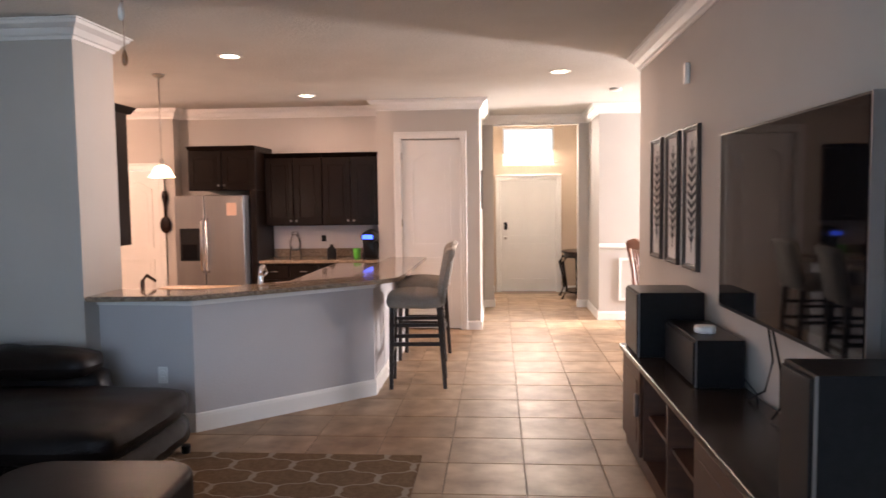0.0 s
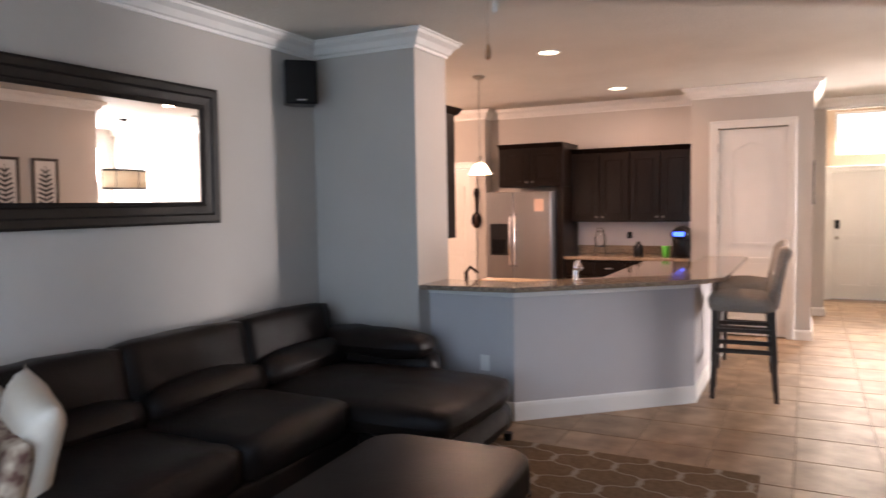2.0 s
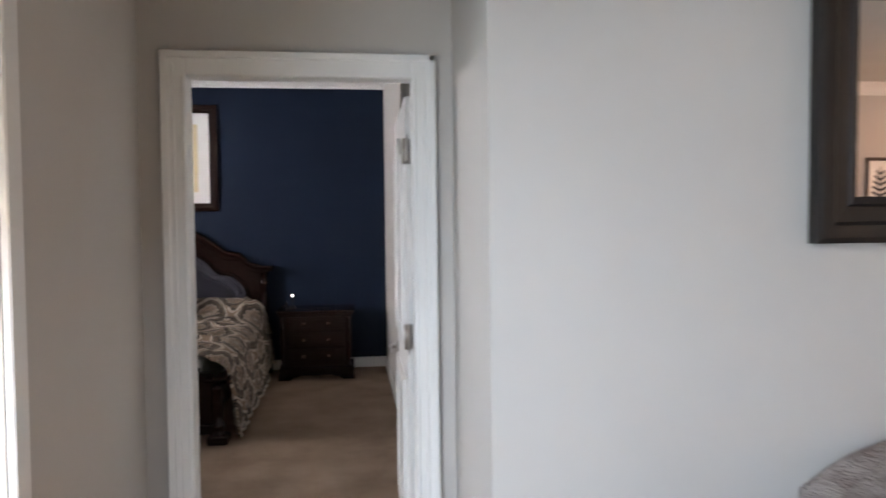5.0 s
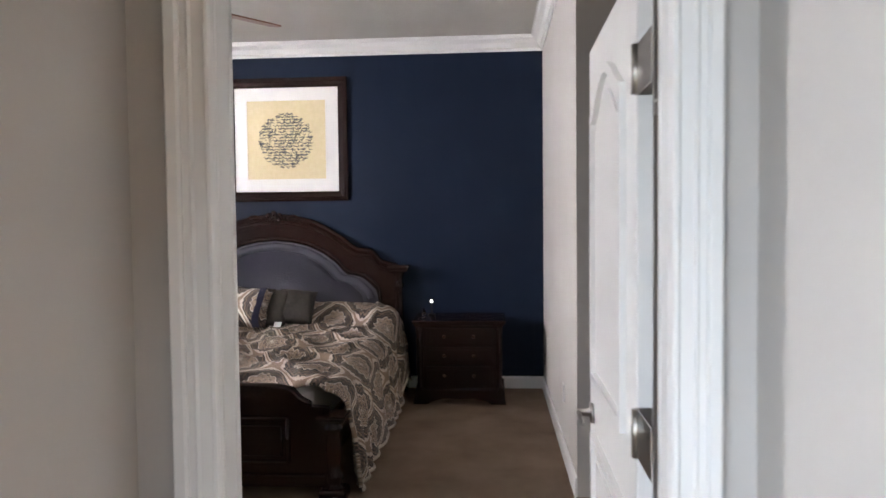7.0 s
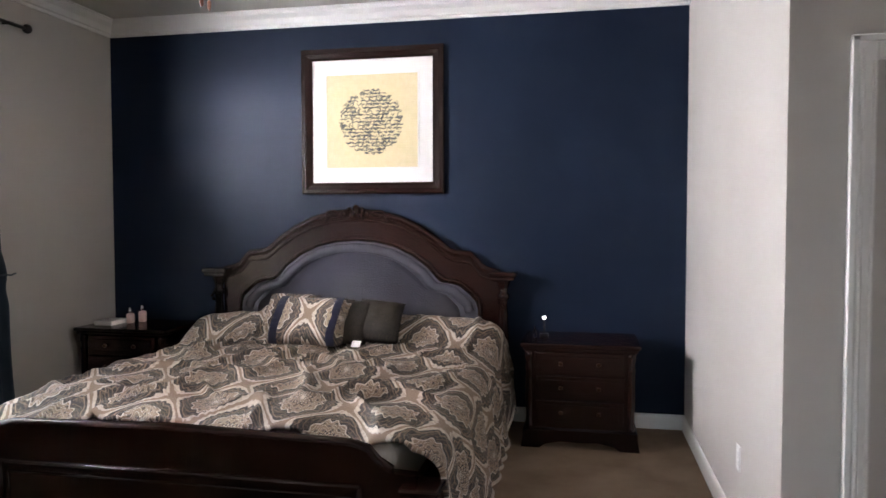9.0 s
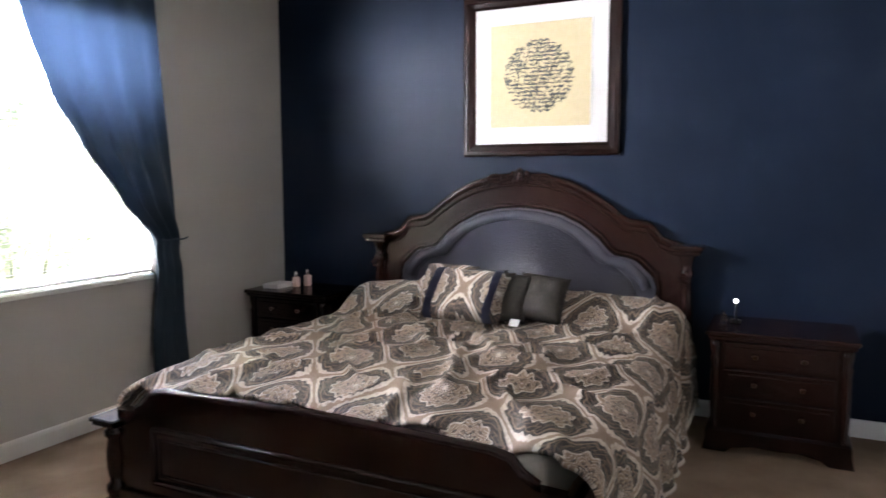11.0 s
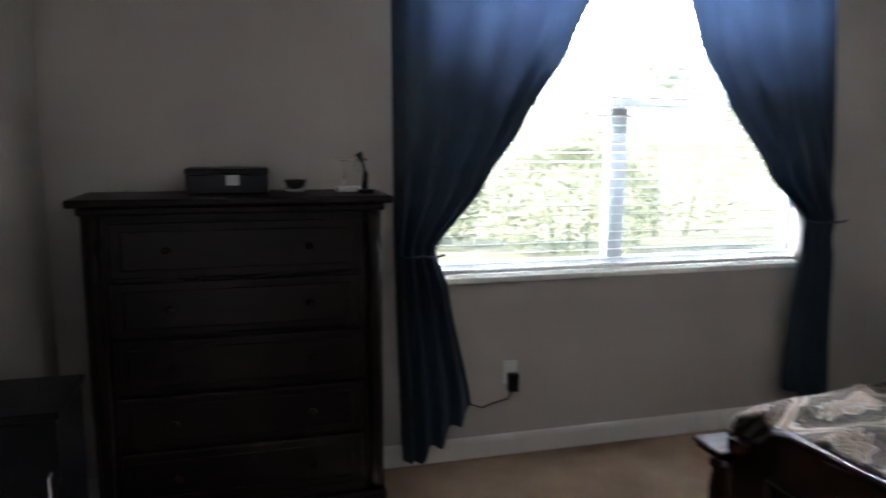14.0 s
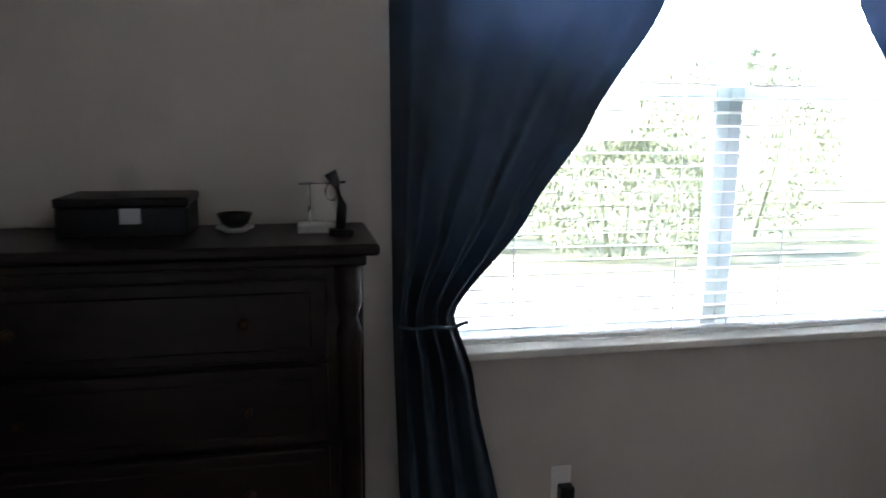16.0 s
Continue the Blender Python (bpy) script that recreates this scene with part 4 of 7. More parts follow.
def can_light(x, y):
    root = thing("recessed_light", "round recessed ceiling light, switched on", "ceiling light", pose(x, y, HC), "recessed lights")
    bm = bmesh.new()
    n = 32
    rings = [[bm.verts.new((r * math.cos(2 * math.pi * k / n), r * math.sin(2 * math.pi * k / n), z)) for k in range(n)] for r, z in ((0.075, 0.0), (0.075, -0.006), (0.1, -0.008), (0.105, -0.002), (0.105, 0.0))]
    for a, b in zip(rings, rings[1:]):
        for k in range(n):
            bm.faces.new((a[k], a[(k + 1) % n], b[(k + 1) % n], b[k]))
    bmesh.ops.recalc_face_normals(bm, faces=bm.faces)
    part("trim_ring", bm, M_TRIM, root)
    part("lamp_disc", bm_lathe([(0.074, -0.004), (0.074, -0.002)], 28), M_CAN, root, "glowing warm lamp")
    return root


for x, y in ((-2.584, 6.07), (-2.545, 8.29), (0.197, 7.17)):
    can_light(x, y)
single("smoke_detector", bm_lathe([(0.05, -0.03), (0.065, -0.02), (0.065, -0.001), (0.06, 0.0)], 24, (0.9, 8.3, HC)), M_TRIM, "white round smoke detector on the ceiling", "detector")

# ---- bar and kitchen ----
M_GRANITE = mat("brown_granite", (0.12, 0.085, 0.06), 0.12, second=(0.42, 0.33, 0.24), scale=55, detail=8, coat=0.3)
BAR = [(-3.16, 4.985), (-2.47, 4.93), (-1.40, 5.90), (-1.40, 8.0), (-1.52, 8.0), (-1.52, 5.955), (-2.515, 5.055), (-3.16, 5.105)]
bm = bm_prism(BAR, 0.915, "z", 0.0)
wall("wall_bar", bm, mat("bar_paint_grey", (0.50, 0.485, 0.49), 0.7, second=(0.47, 0.455, 0.46), scale=1.5, bump=0.15, bump_scale=90), "grey painted half wall of the breakfast bar")
TRIMP = [(0, 0), (0.022, 0), (0.026, 0.02), (0.022, 0.04), (0, 0.04)]
for p0, p1, m0, m1 in (((-2.47, 4.93), (-3.16, 4.985), 0.4, 0), ((-1.40, 5.90), (-2.47, 4.93), 0.4, 0.4), ((-1.40, 8.0), (-1.40, 5.90), 0, 0.4)):
    moulding("bar_trim", p0, p1, 0.875, TRIMP, m0, m1, "white trim under the granite bar top")
    moulding("baseboard", p0, p1, 0, [(a, b * 1.2) for a, b in BASE], m0, m1, BL, "baseboard")
top = [(-3.155, 4.80), (-3.05, 4.80), (-2.44, 4.84), (-1.30, 5.80), (-1.20, 5.95), (-1.18, 6.2), (-1.18, 8.05), (-1.60, 8.05), (-1.60, 6.02), (-2.56, 5.18), (-3.155, 5.24)]
bm = bm_prism(top, 0.035, "z", 0.9155)
bmesh.ops.bevel(bm, geom=bm.edges[:], offset=0.008, segments=2, affect="EDGES")
single("granite_counter", bm, M_GRANITE, "polished brown granite bar top", "countertop")
single("sink_counter", bm_prism([(-3.155, 5.25), (-2.57, 5.19), (-1.61, 6.03), (-1.61, 8.05), (-2.2, 8.05), (-2.2, 6.3), (-2.75, 5.85), (-3.155, 5.88)], 0.035, "z", 0.85), M_GRANITE, "lower granite sink counter behind the bar", "countertop")
single("sink_cabinet", bm_prism([(-3.155, 5.26), (-2.57, 5.20), (-1.62, 6.04), (-1.62, 8.03), (-2.16, 8.03), (-2.16, 6.33), (-2.74, 5.82), (-3.155, 5.85)], 0.85, "z", 0.0), M_ESPRESSO, "espresso sink base cabinet behind the bar", "cabinet")
M_WHITEP = mat("white_plate", (0.75, 0.75, 0.73), 0.4)


def outlet(m, label):
    r = thing("wall_outlet", label, "outlet", m)
    part("cover_plate", bm_box(-0.036, 0, -0.058, 0.036, 0.006, 0.058, 0.003, 2), M_WHITEP, r)
    for z in (-0.022, 0.022):
        part("socket", bm_box(-0.017, 0.006, z - 0.014, 0.017, 0.008, z + 0.014, 0.002), M_WHITEP, r)
    return r


outlet(pose(-2.70, 4.946, 0.39, 0, 0, 180 - 4.6), "white wall outlet on the bar")
# faucet and soap on the counter
fc = thing("kitchen_faucet", "curved chrome kitchen faucet at the sink", "faucet", pose(-2.28, 5.78, 0.885))
part("base", bm_lathe([(0.028, 0), (0.03, 0.01), (0.022, 0.03), (0.02, 0.10), (0.018, 0.11)], 16), M_CHROME, fc)
part("spout", bm_tube([(0, 0, 0.1), (0.0, 0.02, 0.16), (0.0, 0.07, 0.175), (0.0, 0.14, 0.13)], [0.02, 0.018, 0.016, 0.014], 10), M_CHROME, fc)
part("handle", bm_tube([(0.02, 0, 0.09), (0.06, -0.01, 0.13)], 0.008), M_CHROME, fc)
bt = thing("bronze_faucet", "small dark bronze prep faucet on the counter", "faucet", pose(-3.03, 5.35, 0.951 - 0.0))
bt.location.z = 0.885
part("base", bm_lathe([(0.024, 0), (0.026, 0.01), (0.016, 0.03), (0.015, 0.1), (0.012, 0.12)], 14), mat("dark_bronze", (0.06, 0.035, 0.025), 0.3, 0.9), bt)
part("spout", bm_tube([(0, 0, 0.11), (0.02, 0.03, 0.15), (0.05, 0.1, 0.1)], 0.012, 8), bpy.data.materials["dark_bronze"], bt)
single("cutting_board", bm_box(-3.05, 5.62, 0.886, -2.45, 5.82, 0.906, 0.006, 2), mat("light_maple_board", (0.45, 0.30, 0.17), 0.35, second=(0.52, 0.36, 0.21), scale=4, stretch=(1, 8, 1)), "light maple cutting board on the sink counter", "cutting board")


def cabinet_unit(name, label, x0, x1, yf, yb, z0, z1, doors, knob_low=True, crown=True, drawers=0):
    root = thing(name, label, "cabinet")
    part("body", bm_box(x0, yf + 0.02, z0, x1, yb, z1, 0.002), M_ESPRESSO, root)
    zt = z1
    if drawers:
        w = (x1 - x0) / doors
        for k in range(doors):
            d = part("drawer_front", bm_box(x0 + k * w + 0.006, yf, z1 - 0.18, x0 + (k + 1) * w - 0.006, yf + 0.0195, z1 - 0.02, 0.004), M_ESPRESSO, root)
            part("pull", bm_tube([(x0 + (k + 0.5) * w - 0.04, yf - 0.02, z1 - 0.1), (x0 + (k + 0.5) * w + 0.04, yf - 0.02, z1 - 0.1)], 0.006), M_NICKEL, d)
        zt = z1 - 0.19
    w = (x1 - x0) / doors
    for k in range(doors):
        a, b = x0 + k * w + 0.006, x0 + (k + 1) * w - 0.006
        d = part("cabinet_door", bm_box(a, yf, z0 + 0.01, b, yf + 0.0195, zt - 0.01, 0.004), M_ESPRESSO, root)
        fr = boxes((a + 0.055, yf - 0.006, z0 + 0.07, b - 0.055, yf - 0.0002, z0 + 0.085), (a + 0.055, yf - 0.006, zt - 0.085, b - 0.055, yf - 0.0002, zt - 0.07), (a + 0.055, yf - 0.006, z0 + 0.085, a + 0.07, yf - 0.0002, zt - 0.085), (b - 0.07, yf - 0.006, z0 + 0.085, b - 0.055, yf - 0.0002, zt - 0.085))
        part("door_moulding", fr, M_ESPRESSO, d)
        part("raised_panel", bm_box(a + 0.085, yf - 0.005, z0 + 0.10, b - 0.085, yf - 0.0004, zt - 0.10, 0.004), M_ESPRESSO, d)
        kx = b - 0.03 if k % 2 == 0 else a + 0.03
        part("knob", moved(bm_lathe([(0.005, 0), (0.006, 0.012), (0.015, 0.018), (0.013, 0.028), (0.002, 0.03)], 12), pose(kx, yf, (z0 + 0.06) if knob_low else (zt - 0.07), 90)), M_NICKEL, d)
    if crown:
        part("cornice", bm_prism([(yf - 0.04, z1 + 0.05), (yf + 0.02, z1), (yb - 0.001, z1), (yb - 0.001, z1 + 0.05)], x1 - x0 - 0.001, "x", x0), M_ESPRESSO, root)
    return root


cabinet_unit("upper_cabinet", "espresso upper cabinet with two arched-panel doors", -3.285, -2.565, 8.97, KY, 1.275, 2.12, 2)
cabinet_unit("upper_cabinet", "espresso upper cabinet beside the pantry wall", -2.563, -1.845, 8.97, KY, 1.275, 2.12, 2)
cabinet_unit("fridge_cabinet", "espresso cabinet above the refrigerator", -4.13, -3.29, 8.66, KY, 1.72, 2.20, 2)
cabinet_unit("base_cabinet", "espresso base cabinet under the counter", -3.285, -2.565, 8.70, KY, 0.1, 0.83, 2, False, False, 1)
cabinet_unit("base_cabinet", "espresso base cabinet beside the pantry wall", -2.563, -1.845, 8.70, KY, 0.1, 0.83, 2, False, False, 1)
single("fridge_side_panel", bm_box(-3.375, 8.66, 0, -3.293, KY, 1.718, 0.003), M_ESPRESSO, "tall espresso panel beside the refrigerator", "cabinet panel")
single("kitchen_counter", bm_box(-3.285, 8.66, 0.832, -1.845, KY - 0.001, 0.868, 0.006, 2), M_GRANITE, "polished brown granite kitchen counter", "countertop")
single("backsplash_strip", bm_box(-3.285, KY - 0.025, 0.8685, -1.845, KY - 0.0005, 0.97, 0.002), M_GRANITE, "low granite backsplash strip", "backsplash")
single("backsplash", bm_box(-3.285, KY - 0.008, 0.971, -1.845, KY - 0.0005, 1.274), mat("pale_backsplash_paint", (0.62, 0.60, 0.62), 0.5, second=(0.58, 0.56, 0.58), scale=3), "pale painted backsplash wall", "backsplash", "structure")
# cabinet on the wing wall
cw = thing("corner_wall_cabinet", "espresso wall cabinet on the wing wall", "cabinet")
part("body", bm_box(-4.1, 5.301, 1.25, -3.25, 5.63, 2.26, 0.003), M_ESPRESSO, cw)
part("cornice", bm_prism([(-4.1, 2.26), (-3.25, 2.26), (-3.20, 2.31), (-4.1, 2.31)], 0.39, "y", 5.301), M_ESPRESSO, cw)

fr = thing("refrigerator", "stainless steel side-by-side refrigerator with ice dispenser", "refrigerator")
FX0, FX1, FY = -4.24, -3.39, 8.50
part("body", bm_box(FX0, FY + 0.06, 0.02, FX1, KY - 0.03, 1.655, 0.006), mat("grey_fridge_side", (0.06, 0.06, 0.065), 0.4), fr)
d1 = part("fridge_door", bm_box(FX0, FY, 0.06, -3.875, FY + 0.058, 1.66, 0.012, 3), M_STEEL, fr)
d2 = part("fridge_door", bm_box(-3.868, FY, 0.06, FX1, FY + 0.058, 1.66, 0.012, 3), M_STEEL, fr)
part("dispenser", bm_box(FX0 + 0.06, FY - 0.006, 0.88, -3.94, FY - 0.0005, 1.27, 0.006), M_BLACK, d1, "black ice and water dispenser")
part("dispenser_recess", bm_box(FX0 + 0.09, FY - 0.012, 0.9, -3.97, FY - 0.0065, 1.08, 0.004), M_SCREEN, d1)
for x in (-3.90, -3.84):
    part("handle", bm_tube([(x, FY, 0.75), (x, FY - 0.05, 0.78), (x, FY - 0.055, 1.05), (x, FY - 0.05, 1.35), (x, FY, 1.38)], 0.013, 10), M_CHROME, d1 if x < -3.87 else d2)
single("paper_note", bm_box(-3.60, FY - 0.004, 1.42, -3.48, FY - 0.001, 1.57), mat("peach_paper", (0.62, 0.45, 0.36), 0.9), "small paper note on the refrigerator door", "paper")
# pendant lamp
pn = thing("pendant_lamp", "bell-shaped white glass pendant lamp, lit", "pendant lamp", pose(-3.54, 6.78, 0.05))
part("canopy", bm_lathe([(0.001, HC - 0.085), (0.03, HC - 0.085), (0.06, HC - 0.062), (0.062, HC - 0.051)], 20), M_NICKEL, pn)
part("rod", bm_tube([(0, 0, 1.93), (0, 0, HC - 0.08)], 0.006, 8), M_NICKEL, pn)
part("socket", bm_lathe([(0.02, 1.87), (0.024, 1.9), (0.012, 1.94), (0.004, 1.945)], 16), M_NICKEL, pn)
sh = bmesh.new()
prof = [(0.025, 1.875), (0.06, 1.86), (0.085, 1.82), (0.095, 1.79), (0.12, 1.765), (0.115, 1.765), (0.09, 1.79), (0.08, 1.82), (0.055, 1.855), (0.02, 1.87)]
rings = [[sh.verts.new((r * math.cos(2 * math.pi * k / 28), r * math.sin(2 * math.pi * k / 28), z)) for k in range(28)] for r, z in prof]
for a, b in zip(rings, rings[1:]):
    for k in range(28):
        sh.faces.new((a[k], a[(k + 1) % 28], b[(k + 1) % 28], b[k])).smooth = True
part("shade", sh, glow("lit_frosted_glass", (1.0, 0.78, 0.52), 3.0), pn, "glowing frosted glass shade")
# giant spoon on the wall
sp = thing("wall_spoon", "large dark wooden spoon hung on the wall", "wall decoration", pose(-4.63, 9.095, 1.20))
bm = bmesh.new()
bmesh.ops.create_uvsphere(bm, u_segments=16, v_segments=10, radius=1)
part("bowl", moved(bm, Matrix.Translation((0, -0.02, 0.10)) @ Matrix.Diagonal((0.075, 0.02, 0.11, 1))), M_CHERRY, sp, "", True)
part("handle", bm_tube([(0, -0.015, 0.19), (0, -0.015, 0.36), (0, -0.015, 0.46), (0, -0.015, 0.53)], [0.018, 0.022, 0.042, 0.028], 10), M_CHERRY, sp)
# things on the counter
CZ = 0.8685
rk = thing("wire_rack", "dark wire stand with a glass jar", "jar stand", pose(-2.92, 8.98, CZ))
part("stand", bm_tube([(-0.07, 0, 0), (-0.06, 0, 0.12), (-0.07, 0, 0.2), (-0.03, 0, 0.33), (0.03, 0, 0.33), (0.07, 0, 0.2), (0.06, 0, 0.12), (0.07, 0, 0)], 0.006, 6), M_BLACK, rk)
part("ring", bm_lathe([(0.055, 0.10), (0.06, 0.10), (0.06, 0.108), (0.055, 0.108)], 20), M_BLACK, rk)
part("jar", bm_lathe([(0.03, 0.11), (0.055, 0.13), (0.06, 0.22), (0.03, 0.28), (0.028, 0.3)], 20), M_GLASS, rk, "clear glass jar")
single("canister", bm_lathe([(0.055, 0), (0.06, 0.01), (0.06, 0.11), (0.04, 0.13), (0.02, 0.15), (0.018, 0.17)], 20, (-2.46, 8.98, CZ)), M_BLACK, "black canister on the kitchen counter", "canister", smooth=False)
single("green_cup", bm_lathe([(0.035, 0), (0.042, 0.01), (0.048, 0.12), (0.046, 0.125), (0.04, 0.122)], 20, (-2.13, 8.92, CZ)), mat("bright_green_plastic", (0.12, 0.55, 0.06), 0.35), "bright green cup on the kitchen counter", "cup")
bl = thing("blender", "small blender with a clear jar and white lid", "blender", pose(-1.99, 8.94, CZ))
part("motor_base", bm_box(-0.07, -0.06, 0, 0.07, 0.06, 0.08, 0.015, 2), M_BLACK, bl)
part("jar", bm_lathe([(0.05, 0.081), (0.06, 0.1), (0.068, 0.24), (0.066, 0.245)], 20), M_GLASS, bl)
part("lid", bm_lathe([(0.07, 0.246), (0.072, 0.25), (0.068, 0.27), (0.03, 0.28)], 20), M_WHITEP, bl)
cm = thing("coffee_maker", "black pod coffee maker with a blue light", "coffee maker", pose(-1.905 + 0.03, 8.86, CZ))
part("body", moved(cushion(0.20, 0.30, 0.34, 0.02, 8, 0.05), pose(-0.07, 0.08, 0)), M_BLACK, cm)
part("head", moved(cushion(0.19, 0.2, 0.12, 0.03, 8, 0.05), pose(-0.07, -0.1, 0.21)), M_BLACK, cm)
part("display", bm_box(-0.13, -0.213, 0.25, -0.01, -0.207, 0.30), glow("blue_display", (0.05, 0.12, 1.0), 2.0), cm, "glowing blue display")
single("wall_outlet_cover", bm_box(-2.66, KY - 0.014, 1.06, -2.60, KY - 0.0085, 1.14, 0.002), M_BLACK, "dark outlet plate on the backsplash", "outlet")

# bar stools
M_LINEN = mat("grey_beige_linen", (0.40, 0.36, 0.31), 0.9, second=(0.34, 0.30, 0.26), scale=60, bump=0.6, bump_scale=250, spec=0.1)
M_LEG = mat("espresso_leg_wood", (0.018, 0.011, 0.009), 0.3, second=(0.028, 0.018, 0.013), scale=8)


def bar_stool(m):
    s = thing("bar_stool", "grey-beige upholstered bar stool with dark wooden legs", "bar stool", m, "stools at the bar")
    part("seat", moved(cushion(0.46, 0.44, 0.13, 0.03, 10, 0.04), pose(0, 0, 0.67)), M_LINEN, s)
    back = [(0.17, 0.70), (0.25, 0.70), (0.31, 1.08), (0.345, 1.12), (0.34, 1.155), (0.29, 1.16), (0.25, 1.13)]
    bm = bm_prism(back, 0.42, "y", -0.21)
    bmesh.ops.bevel(bm, geom=bm.edges[:], offset=0.016, segments=3, affect="EDGES")
    part("backrest", bm, M_LINEN, s, smooth=True)
    for k in range(8):
        z = 0.74 + k * 0.045
        for y in (-0.212, 0.212):
            part("nailhead", bm_box(0.235 + (z - 0.7) * 0.155, y - 0.004, z, 0.245 + (z - 0.7) * 0.155, y + 0.004, z + 0.010, 0.002), M_NICKEL, s)
    for x, y in ((-0.19, -0.18), (-0.19, 0.18), (0.20, -0.18), (0.20, 0.18)):
        dx = 0.045 if x > 0 else -0.015
        bm = bmesh.new()
        lo = [bm.verts.new((x + dx + a * 0.016, y + b * 0.016, 0)) for a, b in ((-1, -1), (1, -1), (1, 1), (-1, 1))]
        hi = [bm.verts.new((x + a * 0.022, y + b * 0.022, 0.69)) for a, b in ((-1, -1), (1, -1), (1, 1), (-1, 1))]
        for k in range(4):
            bm.faces.new((lo[k], lo[(k + 1) % 4], hi[(k + 1) % 4], hi[k]))
        bm.faces.new(lo[::-1]), bm.faces.new(hi)
        part("leg", bm, M_LEG, s)
    for y in (-0.18, 0.18):
        part("stretcher", bm_box(-0.19, y - 0.011, 0.36, 0.22, y + 0.011, 0.395, 0.003), M_LEG, s)
        part("stretcher", bm_box(-0.19, y - 0.011, 0.52, 0.21, y + 0.011, 0.55, 0.003), M_LEG, s)
    for x in (-0.195, 0.215):
        part("stretcher", bm_box(x - 0.011, -0.18, 0.29, x + 0.011, 0.18, 0.325, 0.003), M_LEG, s)
    return s


stool = bar_stool(pose(-1.10, 6.27, 0, 0, 0, 4))
copy_thing(stool, pose(-1.15, 7.32, 0, 0, 0, -3))

# foyer console table and dining chair
ct = thing("console_table", "dark wooden half-moon console table in the foyer", "table", pose(0.47, 11.68, 0))
half = [(0.30 * math.cos(a) * -1, 0.42 * math.sin(a)) for a in [math.pi * (k / 16 - 0.5) for k in range(17)]]
half = [(0.44 + u, v) for u, v in half]
part("tabletop", bm_prism(half, 0.03, "z", 0.72), M_CHERRY, ct)
part("apron", bm_prism([(0.44 + (u - 0.44) * 0.88, v * 0.88) for u, v in half], 0.07, "z", 0.65), M_CHERRY, ct)
part("lower_shelf", bm_prism([(0.44 + (u - 0.44) * 0.8, v * 0.8) for u, v in half], 0.02, "z", 0.1), M_CHERRY, ct)
for u, v in ((0.19, -0.22), (0.19, 0.22), (0.42, -0.34), (0.42, 0.34)):
    ox = 0.06 if u < 0.3 else 0.0
    part("leg", bm_tube([(u, v, 0.66), (u - ox * 0.9, v, 0.56), (u - ox * 0.2, v, 0.35), (u + ox * 0.2, v, 0.15), (u - ox, v, 0.0)], [0.026, 0.03, 0.02, 0.017, 0.022], 8), M_CHERRY, ct)
dc = thing("dining_chair", "reddish wooden dining chair beside the opening", "chair", pose(1.42, 8.4, 0, 0, 0, 100))
M_REDW = mat("reddish_brown_wood", (0.14, 0.045, 0.022), 0.3, second=(0.19, 0.07, 0.035), scale=6, stretch=(1, 1, 6))
part("seat", moved(cushion(0.48, 0.48, 0.08, 0.02, 8, 0.035), pose(0, 0, 0.42)), M_REDW, dc)
for x in (-0.21, 0.21):
    part("leg", bm_tube([(x, -0.21, 0), (x, -0.2, 0.43)], [0.016, 0.022]), M_REDW, dc)
    part("back_post", bm_tube([(x, 0.28, 0), (x, 0.21, 0.42), (x, 0.24, 0.75), (x, 0.31, 1.06)], [0.018, 0.022, 0.02, 0.022]), M_REDW, dc)
part("top_rail", bm_prism([(-0.25, 1.0), (0.25, 1.0), (0.22, 1.08), (0, 1.12), (-0.22, 1.08)], 0.03, "y", 0.28), M_REDW, dc)
for x in (-0.08, 0.0, 0.08):
    part("splat", bm_tube([(x, 0.21, 0.48), (x, 0.25, 0.78), (x, 0.295, 1.02)], 0.013), M_REDW, dc)
# drum chandelier of the dining room, seen in the mirror
M_DRUM = mat("cream_drum_fabric", (0.78, 0.70, 0.54), 0.85, second=(0.72, 0.63, 0.47), scale=30, bump=0.4, bump_scale=200)
M_IRON = mat("black_iron", (0.012, 0.011, 0.010), 0.45, second=(0.02, 0.018, 0.016), scale=20)
ch2 = thing("drum_chandelier", "cream drum chandelier with black iron rims in the dining room", "chandelier", pose(2.4, 8.22, -0.09))


def bm_band(r0, r1, z0, z1, seg=40):
    """A closed ring of square section."""
    bm = bmesh.new()
    rings = [[bm.verts.new((r * math.cos(2 * math.pi * k / seg), r * math.sin(2 * math.pi * k / seg), z)) for k in range(seg)] for r, z in ((r1, z0), (r1, z1), (r0, z1), (r0, z0))]
    for i in range(4):
        a, b = rings[i], rings[(i + 1) % 4]
        for k in range(seg):
            bm.faces.new((a[k], a[(k + 1) % seg], b[(k + 1) % seg], b[k])).smooth = True
    return bm


part("shade", bm_band(0.318, 0.322, 1.76, 2.03), M_DRUM, ch2, "cream fabric drum")
for z in (1.735, 2.03):
    part("rim", bm_band(0.315, 0.33, z, z + 0.03), M_IRON, ch2, "black iron rim")
for k in range(6):
    u, v = 0.331 * math.cos(k * math.pi / 3), 0.331 * math.sin(k * math.pi / 3)
    part("strap", bm_tube([(u, v, 1.75), (u, v, 2.05)], 0.006, 6), M_IRON, ch2)
for k in range(3):
    u, v = 0.32 * math.cos(k * 2.0944), 0.32 * math.sin(k * 2.0944)
    part("arm", bm_tube([(u, v, 2.045), (0, 0, 2.16)], 0.006, 6), M_IRON, ch2)
part("rod", bm_tube([(0, 0, 2.14), (0, 0, HC + 0.07)], 0.009, 8), M_IRON, ch2)
part("canopy", bm_lathe([(0.02, HC + 0.045), (0.06, HC + 0.06), (0.065, HC + 0.089)], 20), M_IRON, ch2)
